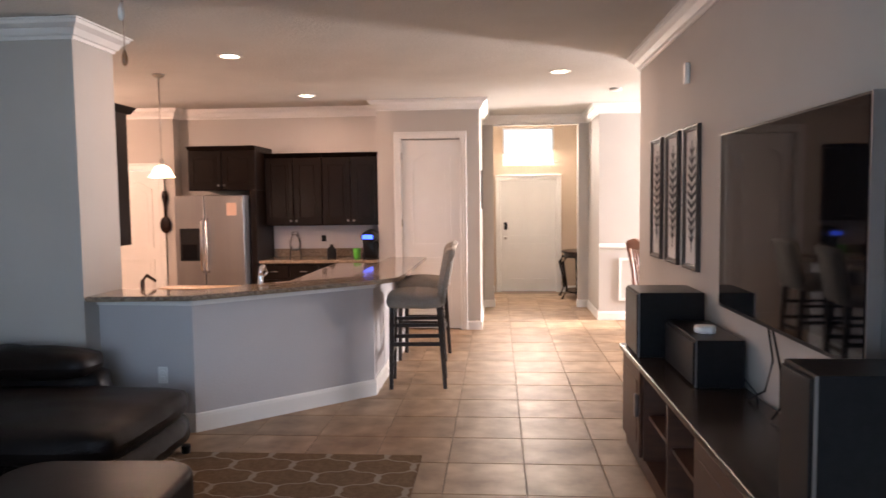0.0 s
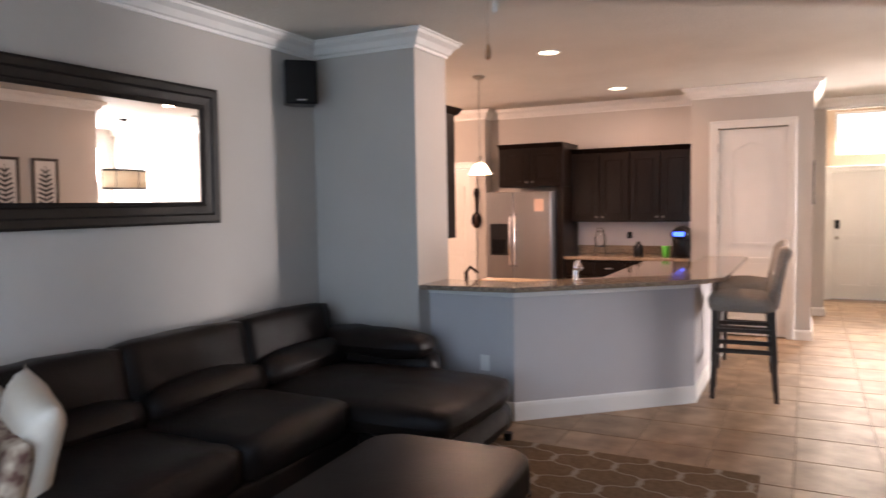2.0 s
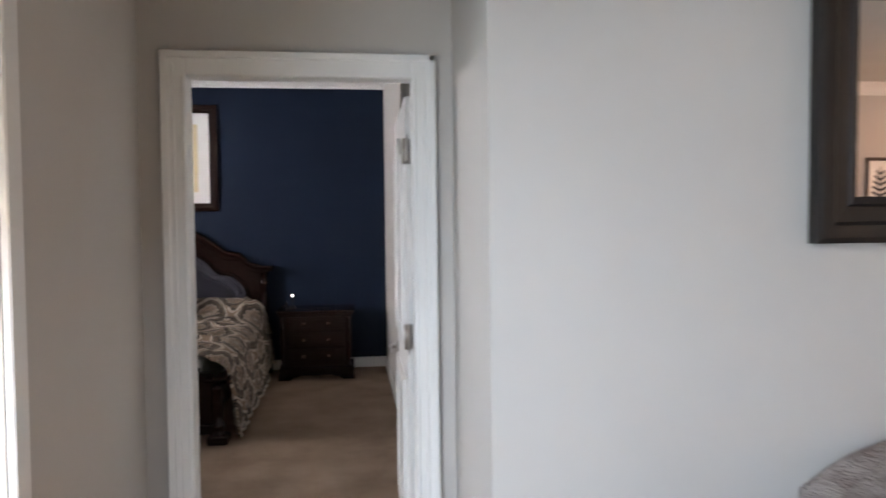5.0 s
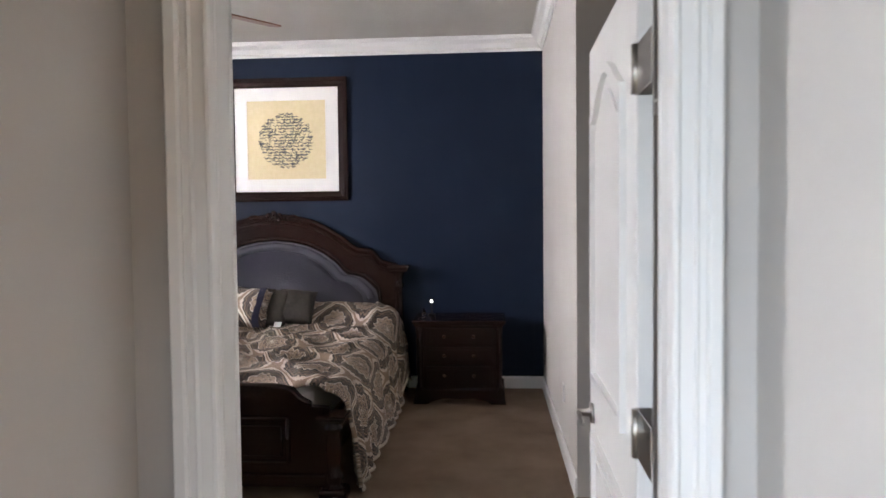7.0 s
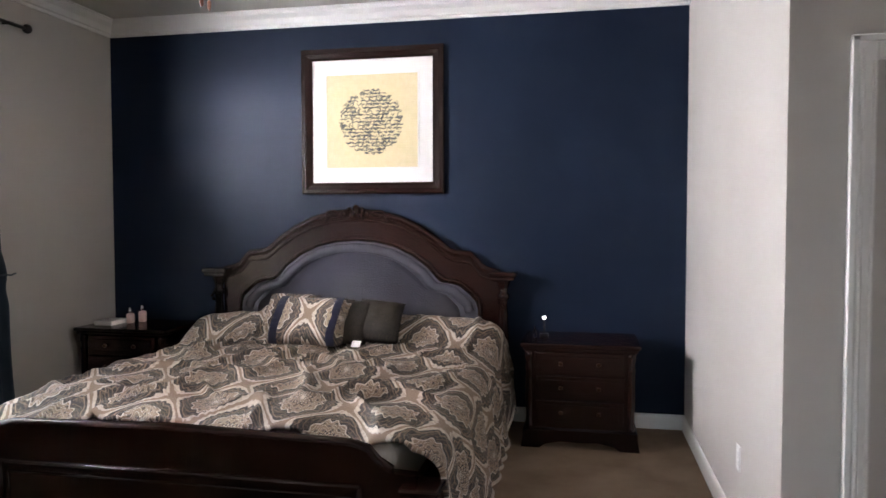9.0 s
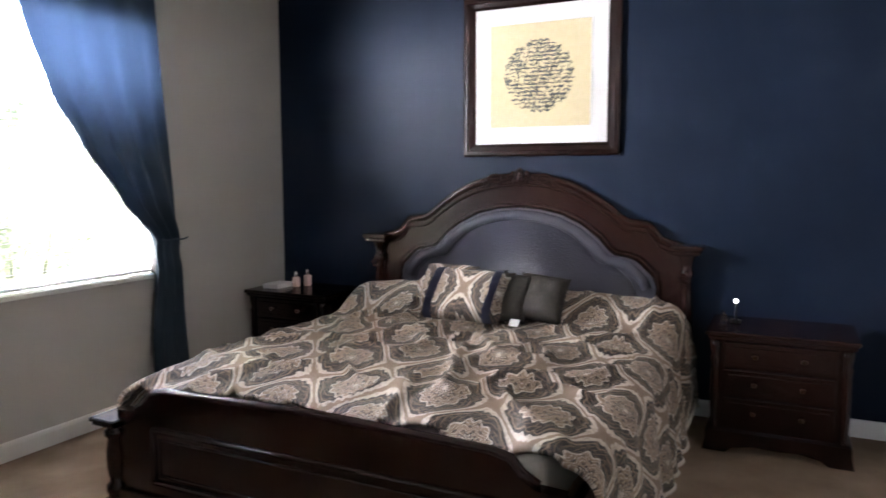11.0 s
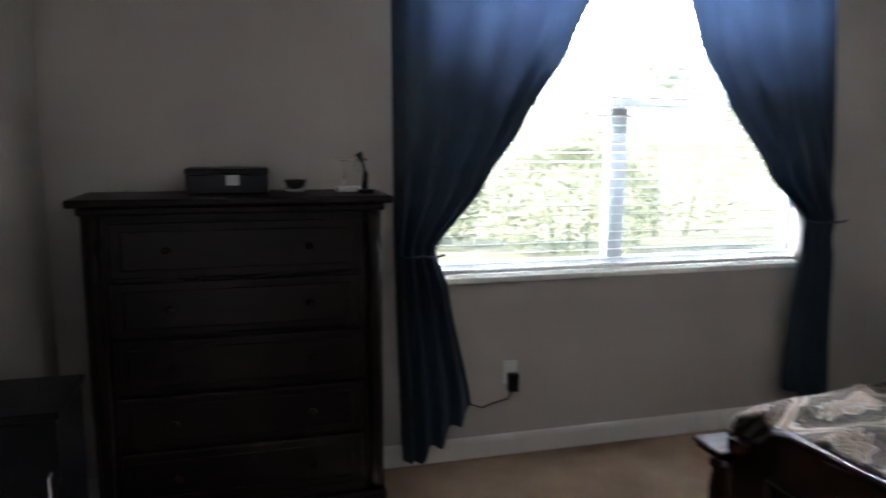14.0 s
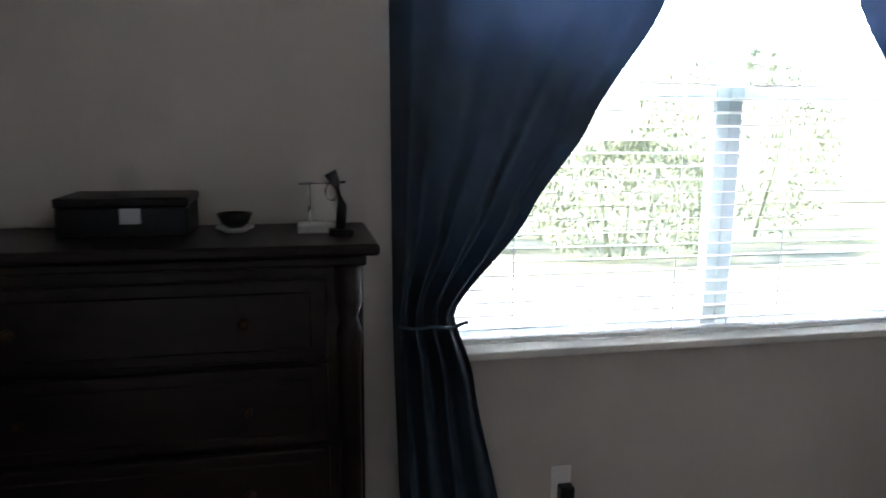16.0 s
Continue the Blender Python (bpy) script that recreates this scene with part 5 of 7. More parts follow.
single("thermostat", bm_box(PX1, 9.4, 1.45, PX1 + 0.02, 9.5, 1.95, 0.004), M_DKFRAME, "narrow dark framed piece on the hallway wall", "picture")
single("light_switch", bm_box(0.91, EY - 0.62, 1.1, 0.928, EY - 0.5, 1.22, 0.003), M_DKFRAME, "small dark wall key holder in the foyer", "key holder")

# ---- bedroom ----
BC = -1.655                             # middle of the bed along the wall
bed = thing("bed", "king bed with carved dark cherry headboard and footboard", "bed")
arch = [(1.09, 1.10), (1.02, 1.115), (0.95, 1.14), (0.90, 1.20), (0.87, 1.235), (0.74, 1.245), (0.69, 1.275), (0.60, 1.35), (0.48, 1.43), (0.34, 1.495), (0.18, 1.535), (0.0, 1.55)]
line = [(BC + u, z) for u, z in arch] + [(BC - u, z) for u, z in arch[-2::-1]]
board = [(BC - 1.09, 0.30), (BC + 1.09, 0.30)] + line
part("headboard", bm_prism(board, 0.06, "x", BX0 + 0.015), M_CHERRY, bed)
part("cornice", bm_tube([(BX0 + 0.06, u, z) for u, z in line], 0.030, 8), M_CHERRY, bed)
part("cornice_fillet", bm_tube([(BX0 + 0.078, u, z - 0.055) for u, z in line], 0.012, 6), M_CHERRY, bed)
inner = [(0.93, 0.84), (0.91, 0.90), (0.84, 0.965), (0.80, 1.00), (0.74, 1.02), (0.66, 1.03), (0.62, 1.06), (0.55, 1.14), (0.44, 1.222), (0.30, 1.288), (0.15, 1.322), (0.0, 1.333)]
iline = [(BC + u, z) for u, z in inner] + [(BC - u, z) for u, z in inner[-2::-1]]
M_HBLEATHER = mat("blue_grey_leather", (0.030, 0.030, 0.042), 0.3, second=(0.042, 0.04, 0.055), scale=4, bump=0.35, bump_scale=100)
# same leather, base colour lightened to stand in for the window's highlight
M_HBLEATHER2 = mat("highlit_leather_border", (0.055, 0.055, 0.068), 0.20, second=(0.07, 0.07, 0.085), scale=5, bump=0.35, bump_scale=100, spec=0.3)
part("panel_border", bm_prism([(BC - 0.93, 0.45), (BC + 0.93, 0.45)] + iline, 0.014, "x", BX0 + 0.0755), M_HBLEATHER2, bed, "blue-grey leather border")
part("padded_roll", bm_tube([(BX0 + 0.088, BC + (u - BC) * 0.935, 0.45 + (z - 0.45) * 0.945) for u, z in iline], 0.036, 12), M_HBLEATHER2, bed, "shiny padded leather roll")
def shrink(pts, k, kz):
    return [(BC + (u - BC) * k, 0.45 + (z - 0.45) * kz) for u, z in pts]
bm = bm_prism(shrink([(BC - 0.93, 0.45), (BC + 0.93, 0.45)] + iline, 0.86, 0.90), 0.03, "x", BX0 + 0.0765)
bmesh.ops.bevel(bm, geom=[e for e in bm.edges], offset=0.008, segments=2, affect="EDGES")
part("leather_panel", bm, M_HBLEATHER, bed, "padded blue-grey leather panel", True)
part("bead_moulding", bm_tube([(BX0 + 0.082, BC - 0.945, 0.5)] + [(BX0 + 0.082, BC + (u - BC) * 1.02, z + 0.018) for u, z in iline[::-1]] + [(BX0 + 0.082, BC + 0.945, 0.5)], 0.016, 8), M_CHERRY, bed)
beads = bmesh.new()
for k in range(len(iline) - 1):
    (u0, z0), (u1, z1) = iline[k], iline[k + 1]
    n = max(1, int(math.hypot(u1 - u0, z1 - z0) / 0.022))
    for j in range(n):
        u, z = u0 + (u1 - u0) * j / n, z0 + (z1 - z0) * j / n
        bmesh.ops.create_icosphere(beads, subdivisions=1, radius=0.008, matrix=Matrix.Translation((BX0 + 0.094, BC + (u - BC) * 1.035, z + 0.03)))
part("bead_row", beads, M_CHERRY, bed)
for u, z, r in ((0, 1.565, 0.045), (0, 1.535, 0.05), (0.05, 1.56, 0.03), (-0.05, 1.56, 0.03), (0.035, 1.52, 0.03), (-0.035, 1.52, 0.03), (0.09, 1.54, 0.026), (-0.09, 1.54, 0.026), (0, 1.495, 0.022), (0.12, 1.53, 0.02), (-0.12, 1.53, 0.02)):
    bm = bmesh.new()
    bmesh.ops.create_icosphere(bm, subdivisions=2, radius=r, matrix=Matrix.Translation((BX0 + 0.085, BC + u, z)) @ Matrix.Diagonal((0.7, 0.75, 1.0, 1)))
    part("crest_shell_lobe", bm, M_CHERRY, bed, "carved shell lobe", True)
for sgn in (-1, 1):
    pts = []
    for k in range(30):
        a = k / 29
        r = 0.055 * (1 - a) + 0.008
        pts.append((BX0 + 0.092, BC + sgn * (0.17 + r * math.cos(a * 9)), 1.545 - 0.018 + r * 0.6 * math.sin(a * 9)))
    part("crest_scroll", bm_tube(pts, [0.012 * (1 - 0.6 * k / 29) for k in range(30)], 6), M_CHERRY, bed, "carved scroll", True)
    part("crest_leaf", bm_tube([(BX0 + 0.09, BC + sgn * (0.2 + 0.012 * k), 1.515 + 0.028 * math.sin(k * 1.2) - 0.0035 * k) for k in range(9)], [0.014 - 0.0013 * k for k in range(9)], 6), M_CHERRY, bed, "carved leaf", True)
POST = [(0.055, 0.30), (0.055, 0.36), (0.03, 0.38), (0.04, 0.42), (0.045, 0.55), (0.036, 0.80), (0.028, 0.90), (0.044, 0.925), (0.044, 0.95), (0.03, 0.965), (0.036, 1.0), (0.05, 1.045), (0.05, 1.06)]
for s in (-1, 1):
    y = BC + s * 1.12
    part("post", bm_lathe(POST, 18, (BX0 + 0.10, y, 0)), M_CHERRY, bed)
    part("post_plinth", bm_box(BX0 + 0.03, y - 0.07, 0, BX0 + 0.17, y + 0.07, 0.30, 0.008, 2), M_CHERRY, bed)
    bm = bm_box(BX0 + 0.012, y - 0.085, 1.06, BX0 + 0.185, y + 0.085, 1.085, 0.005)
    bm_box(BX0 + 0.012, y - 0.1, 1.085, BX0 + 0.20, y + 0.1, 1.118, 0.008, bm=bm)
    part("post_cap", bm, M_CHERRY, bed)
    bm = bmesh.new()
    for k in range(8):
        bmesh.ops.create_icosphere(bm, subdivisions=1, radius=0.014, matrix=Matrix.Translation((BX0 + 0.14, y - 0.01, 0.70 + 0.0 * k)) @ Matrix.Translation((0, 0.03 * math.cos(k), 0.03 * math.sin(k) + 0.2)))
    part("carved_rosette", bm, M_CHERRY, bed)
# footboard
FXB = -7.215
FY0, FY1 = -2.68, -0.60
foot = [(FY0, 0.10), (FY1, 0.10), (FY1, 0.50), (FY1 - 0.10, 0.505), (FY1 - 0.16, 0.54), (FY1 - 0.20, 0.585), (FY1 - 0.27, 0.60), (BC, 0.62), (FY0 + 0.27, 0.60), (FY0 + 0.20, 0.585), (FY0 + 0.16, 0.54), (FY0 + 0.10, 0.505), (FY0, 0.50)]
part("footboard", bm_prism(foot, 0.06, "x", FXB - 0.06), M_CHERRY, bed)
part("foot_cap_rail", bm_tube([(FXB - 0.03, u, z) for u, z in foot[3:12]], 0.026, 8), M_CHERRY, bed)
for z0, z1, y0, y1 in ((0.20, 0.44, FY0 + 0.22, FY1 - 0.22),):
    bm = bmesh.new()
    for d, r in ((0.0, 0.016), (0.035, 0.008)):
        pts = [(FXB, y0 + d, z0 + d), (FXB, y1 - d, z0 + d), (FXB, y1 - d, z1 - d * 1.2), (FXB, y0 + d, z1 - d * 1.2), (FXB, y0 + d, z0 + d)]
        for a, b in zip(pts, pts[1:]):
            bm_tube([a, b], r, 8, bm)
    part("panel_moulding", bm, M_CHERRY, bed)
part("foot_base_rail", bm_box(FXB - 0.065, FY0, 0.07, FXB + 0.02, FY1, 0.14, 0.01, 2), M_CHERRY, bed)
FPOST = [(0.05, 0.0), (0.062, 0.03), (0.058, 0.07), (0.04, 0.09), (0.05, 0.11), (0.05, 0.14), (0.034, 0.16), (0.044, 0.22), (0.046, 0.30), (0.036, 0.36), (0.05, 0.38), (0.05, 0.40), (0.036, 0.41), (0.05, 0.43)]
for y in (FY0 - 0.03, FY1 + 0.03):
    part("foot_post", bm_lathe(FPOST, 18, (FXB - 0.01, y, 0)), M_CHERRY, bed)
    bm = bm_box(FXB - 0.09, y - 0.07, 0.43, FXB + 0.06, y + 0.07, 0.447, 0.004)
    bm_box(FXB - 0.10, y - 0.08, 0.447, FXB + 0.07, y + 0.08, 0.468, 0.006, bm=bm)
    part("post_cap", bm, M_CHERRY, bed)
    part("bun_foot", bm_box(FXB - 0.08, y - 0.075, 0.0, FXB + 0.065, y + 0.075, 0.07, 0.02, 3), M_CHERRY, bed)
for y in (FY0 + 0.02, FY1 - 0.06):
    part("side_rail", bm_box(BX0 + 0.08, y, 0.14, FXB - 0.06, y + 0.04, 0.36, 0.008, 2), M_CHERRY, bed)
part("mattress", bm_box(BX0 + 0.13, FY0 + 0.10, 0.30, FXB - 0.08, FY1 - 0.10, 0.60, 0.06, 4), mat("ivory_mattress_ticking", (0.6, 0.57, 0.52), 0.9), bed)


# damask cloth
def damask(name, light, mid, dark, scale_u=0.43, scale_v=0.60):
    m = mat(name, mid, 0.62, bump=0.5, bump_scale=500, spec=0.5)
    nt = m.node_tree
    uv = nt.nodes.new("ShaderNodeUVMap")
    s = nt.nodes.new("ShaderNodeSeparateXYZ")
    nt.links.new(uv.outputs[0], s.inputs[0])
    U = nmath(nt, "MULTIPLY", s.outputs[0], 2 * math.pi / scale_u)
    V = nmath(nt, "MULTIPLY", s.outputs[1], 2 * math.pi / scale_v)
    cu, cv = nmath(nt, "COSINE", nmath(nt, "MULTIPLY", U, 1.0)), nmath(nt, "COSINE", V)
    a = nmath(nt, "ARCSINE", nmath(nt, "MULTIPLY", nmath(nt, "ABSOLUTE", nmath(nt, "ADD", cu, cv)), 0.4999))
    # leafy ogee bands between medallions, scrolls and petals inside them
    ang = nmath(nt, "ARCTAN2", nmath(nt, "SINE", V), nmath(nt, "SINE", U))
    n1 = nt.nodes.new("ShaderNodeTexNoise")
    n1.inputs["Scale"].default_value, n1.inputs["Detail"].default_value = 26, 2
    nt.links.new(uv.outputs[0], n1.inputs[0])
    wob = nmath(nt, "MULTIPLY", nmath(nt, "SUBTRACT", n1.outputs[0], 0.5), 0.05)
    q = nmath(nt, "ADD", nmath(nt, "MULTIPLY", a, 2 / math.pi), wob)
    scal = nmath(nt, "MULTIPLY", nmath(nt, "SINE", nmath(nt, "MULTIPLY", ang, 12.0)), 0.045)
    rn = nmath(nt, "ADD", q, nmath(nt, "MULTIPLY", scal, nmath(nt, "MULTIPLY", q, 4.0, True)), True)
    base = nramp(nt, rn, [(0.0, mid), (0.025, mid), (0.033, light), (0.085, light), (0.095, dark), (0.145, dark), (0.155, mid), (0.175, mid), (0.185, dark), (0.39, dark), (0.40, light), (0.43, light), (0.445, mid), (0.74, mid), (0.75, dark), (0.79, dark), (0.80, light), (0.85, mid), (0.89, dark), (0.93, light), (1.0, light)])
    swirl = nmath(nt, "SINE", nmath(nt, "ADD", nmath(nt, "MULTIPLY", q, 38.0), nmath(nt, "MULTIPLY", nmath(nt, "SINE", nmath(nt, "MULTIPLY", ang, 8.0)), 2.4)))
    scroll = nramp(nt, nmath(nt, "ABSOLUTE", swirl), [(0.0, (1, 1, 1)), (0.26, (1, 1, 1)), (0.38, (0, 0, 0))])
    inside = nramp(nt, rn, [(0.44, (0, 0, 0)), (0.46, (1, 1, 1)), (0.72, (1, 1, 1)), (0.74, (0, 0, 0))])
    col = nmix(nt, nmath(nt, "MULTIPLY", nmath(nt, "MULTIPLY", scroll, inside), 0.85), base, light)
    petal = nmath(nt, "MULTIPLY", nmath(nt, "SINE", nmath(nt, "MULTIPLY", ang, 8.0)), nmath(nt, "SINE", nmath(nt, "MULTIPLY", q, 30.0)))
    spots = nramp(nt, petal, [(0.55, (0, 0, 0)), (0.66, (1, 1, 1))])
    col = nmix(nt, nmath(nt, "MULTIPLY", nmath(nt, "MULTIPLY", spots, inside), 0.8), col, dark)
    # small leaves break the dark ground
    leaf = nmath(nt, "SINE", nmath(nt, "ADD", nmath(nt, "MULTIPLY", ang, 22.0), nmath(nt, "MULTIPLY", q, 60.0)))
    ground = nramp(nt, rn, [(0.19, (0, 0, 0)), (0.21, (1, 1, 1)), (0.33, (1, 1, 1)), (0.36, (0, 0, 0))])
    col = nmix(nt, nmath(nt, "MULTIPLY", nmath(nt, "MULTIPLY", nramp(nt, leaf, [(0.60, (0, 0, 0)), (0.75, (1, 1, 1))]), ground), 0.55), col, mid)
    n3 = nt.nodes.new("ShaderNodeTexNoise")
    n3.inputs["Scale"].default_value, n3.inputs["Detail"].default_value = 60, 3
    nt.links.new(uv.outputs[0], n3.inputs[0])
    col = nmix(nt, nramp(nt, n3.outputs[0], [(0.50, (0, 0, 0)), (0.68, (0.55, 0.55, 0.55))]), col, mid)
    n2 = nt.nodes.new("ShaderNodeTexNoise")
    n2.inputs["Scale"].default_value = 160
    nt.links.new(uv.outputs[0], n2.inputs[0])
    col = nmix(nt, nmath(nt, "MULTIPLY", n2.outputs[0], 0.12), col, mid)
    nt.links.new(col, nt.nodes["Principled BSDF"].inputs["Base Color"])
    # sheen threads: lighter thread is smoother
    rr = nt.nodes.new("ShaderNodeMapRange")
    rr.inputs["To Min"].default_value, rr.inputs["To Max"].default_value = 0.34, 0.6
    nt.links.new(n1.outputs[0], rr.inputs["Value"])
    nt.links.new(rr.outputs[0], nt.nodes["Principled BSDF"].inputs["Roughness"])
    return m


M_DAMASK = damask("damask_comforter_cloth", (0.70, 0.63, 0.54), (0.29, 0.205, 0.14), (0.012, 0.010, 0.012))


def comforter():
    nx, ny = 96, 132
    bm = bmesh.new()
    uvl = bm.loops.layers.uv.new("UVMap")
    y0, y1 = FY0 - 0.06, FY1 + 0.06          # edges of the mattress top under the cloth
    drop_l, drop_r, r = 0.34, 0.50, 0.10
    wtop = y1 - y0 - 2 * r
    arc = math.pi / 2 * r
    total = drop_l + arc + wtop + arc + drop_r
    grid, uvs = [], []
    x0, x1 = BX0 + 0.13, FXB - 0.075
    for i in range(nx + 1):
        t = i / nx
        x = x0 + (x1 - x0) * t
        head = math.exp(-((t - 0.13) / 0.10) ** 2)
        row, ur = [], []
        for j in range(ny + 1):
            s = total * j / ny
            yy = (s / total - 0.5)
            topz = 0.665 + 0.02 * math.sin(t * 3) + 0.17 * head + (0.10 * (0.13 - t) / 0.13 * 0.5 if t < 0.13 else 0)
            topz -= 0.035 * max(0, (t - 0.86) / 0.14) ** 2
            edge = 0.0
            if s < drop_l:
                d = (drop_l - s)
                y, z, out = y0 - 0.03 - 0.10 * d, topz - r - d, -1
            elif s < drop_l + arc:
                a = (s - drop_l) / r
                y, z, out = y0 + r - r * math.cos(a) - 0.03 * (1 - a / 1.571), topz - r + r * math.sin(a), -1
            elif s < drop_l + arc + wtop:
                q = (s - drop_l - arc)
                y, z, out = y0 + r + q, topz, 0
            elif s < drop_l + 2 * arc + wtop:
                a = (s - drop_l - arc - wtop) / r
                y, z, out = y1 - r + r * math.sin(a) + 0.03 * (a / 1.571), topz - r + r * math.cos(a), 1
            else:
                d = s - drop_l - 2 * arc - wtop
                y, z, out = y1 + 0.03 + 0.10 * d, topz - r - d, 1
            # sag between the two hidden pillows and to the edges
            q = (y - BC) / 1.05
            if out == 0:
                z -= 0.05 * head * math.exp(-(q / 0.18) ** 2) + 0.045 * abs(q) ** 3
                z += 0.022 * noise.noise(Vector((x * 2.2, y * 2.2, 1.0))) + 0.020 * noise.noise(Vector((x * 7 + y * 3, y * 5, 4.0)))
                cr = noise.noise(Vector((x * 3.1 + 1.7 * y, y * 4.2 - x, 7.7)))
                z += 0.034 * math.exp(-(cr / 0.11) ** 2) - 0.012
            else:
                z -= 0.045
                fold = math.sin(x * 13 + 1.3 * math.sin(x * 5) + out) * 0.035 * max(0, min(1, (topz - z) / 0.3))
                y += out * (abs(fold) + 0.012 * noise.noise(Vector((x * 6, z * 6, 3))))
                z += 0.03 * noise.noise(Vector((x * 3, 2, out))) * max(0, min(1, (topz - z) / 0.4))
            row.append(bm.verts.new((x, y, max(z, 0.03))))
            ur.append((s, t * (x1 - x0)))
        grid.append(row)
        uvs.append(ur)
    for i in range(nx):
        for j in range(ny):
            f = bm.faces.new((grid[i][j], grid[i + 1][j], grid[i + 1][j + 1], grid[i][j + 1]))
            f.smooth = True
            for l, (a, b) in zip(f.loops, ((i, j), (i + 1, j), (i + 1, j + 1), (i, j + 1))):
                l[uvl].uv = uvs[a][b]
    HEMS.extend(([r[0].co.copy() for r in grid], [r[-1].co.copy() for r in grid]))
    bmesh.ops.recalc_face_normals(bm, faces=bm.faces)
    return bm


cf = thing("comforter", "cream and brown damask comforter spread over the bed", "comforter")
HEMS = []
cover = part("cover", comforter(), M_DAMASK, cf)
for edge in HEMS:
    part("hem", bm_tube(edge, 0.011, 6), M_DAMASK, cf, "rounded stitched hem")
sol = cover.modifiers.new("thickness", "SOLIDIFY")
sol.thickness, sol.offset = 0.02, -1


def uv_pillow(w, h, t, seed):
    bm = pillow(w, h, t, 14, seed)
    uvl = bm.loops.layers.uv.new("UVMap")
    for f in bm.faces:
        for l in f.loops:
            l[uvl].uv = (l.vert.co.x + 0.2, l.vert.co.z + 0.31 + 0.1 * seed)
    return bm


M_NAVYSTRIPE = mat("navy_satin_band", (0.02, 0.022, 0.05), 0.35, second=(0.03, 0.032, 0.065), scale=20)
M_LATTICE = damask("olive_lattice_cloth", (0.07, 0.052, 0.031), (0.022, 0.016, 0.010), (0.008, 0.006, 0.005), 0.05, 0.07)
M_DARKCLOTH = mat("charcoal_pillow_cloth", (0.015, 0.015, 0.018), 0.8, second=(0.03, 0.03, 0.035), scale=30, bump=0.5, bump_scale=200)


def bed_pillow(m, w, h, t, material, label, seed, band=False):
    root = thing("bed_pillow", label, "pillow", m)
    part("cover", uv_pillow(w, h, t, seed), material, root)
    if band:
        for x in (-w * 0.36, w * 0.36):
            bm = bmesh.new()
            g = []
            for k in range(17):
                v = k / 16 * 2 - 1
                kk = (1 - (0.72) ** 4) * (1 - v ** 4)
                g.append([bm.verts.new((x + o, -(t / 2 * kk ** 0.55 + 0.006), (v + 1) * h / 2)) for o in (-0.028, 0.028)])
            for a, b in zip(g, g[1:]):
                bm.faces.new((a[0], a[1], b[1], b[0])).smooth = True
            bmesh.ops.solidify(bm, geom=bm.faces[:], thickness=0.004)
            part("band", bm, M_NAVYSTRIPE, root, "navy satin band with cream piping")
    return root


bed_pillow(pose(-8.83, -1.73, 0.690, -42, 0, 87), 0.55, 0.37, 0.17, M_DAMASK, "damask accent pillow with navy bands", 1, True)
bed_pillow(pose(-9.08, -1.94, 0.765, -38, 0, 88), 0.38, 0.26, 0.15, M_DAMASK, "small rounded damask pillow behind the banded one", 2)
bed_pillow(pose(-9.10, -1.69, 0.765, -38, 0, 92), 0.26, 0.24, 0.12, M_DARKCLOTH, "dark charcoal accent pillow", 3)
bed_pillow(pose(-8.90, -1.46, 0.692, -40, 3, 95), 0.26, 0.34, 0.13, M_LATTICE, "dark brown lattice accent pillow", 4)
bed_pillow(pose(-8.95, -1.28, 0.700, -44, 6, 98), 0.30, 0.34, 0.13, M_LATTICE, "brown lattice accent pillow lying at an angle", 5)
single("pillow_tag", bm_box(-0.03, -0.002, 0, 0.03, 0.002, 0.045), M_WHITEP, "small white tag on the lattice pillow", "tag", m=pose(-8.79, -1.36, 0.70, -40, 0, 80))


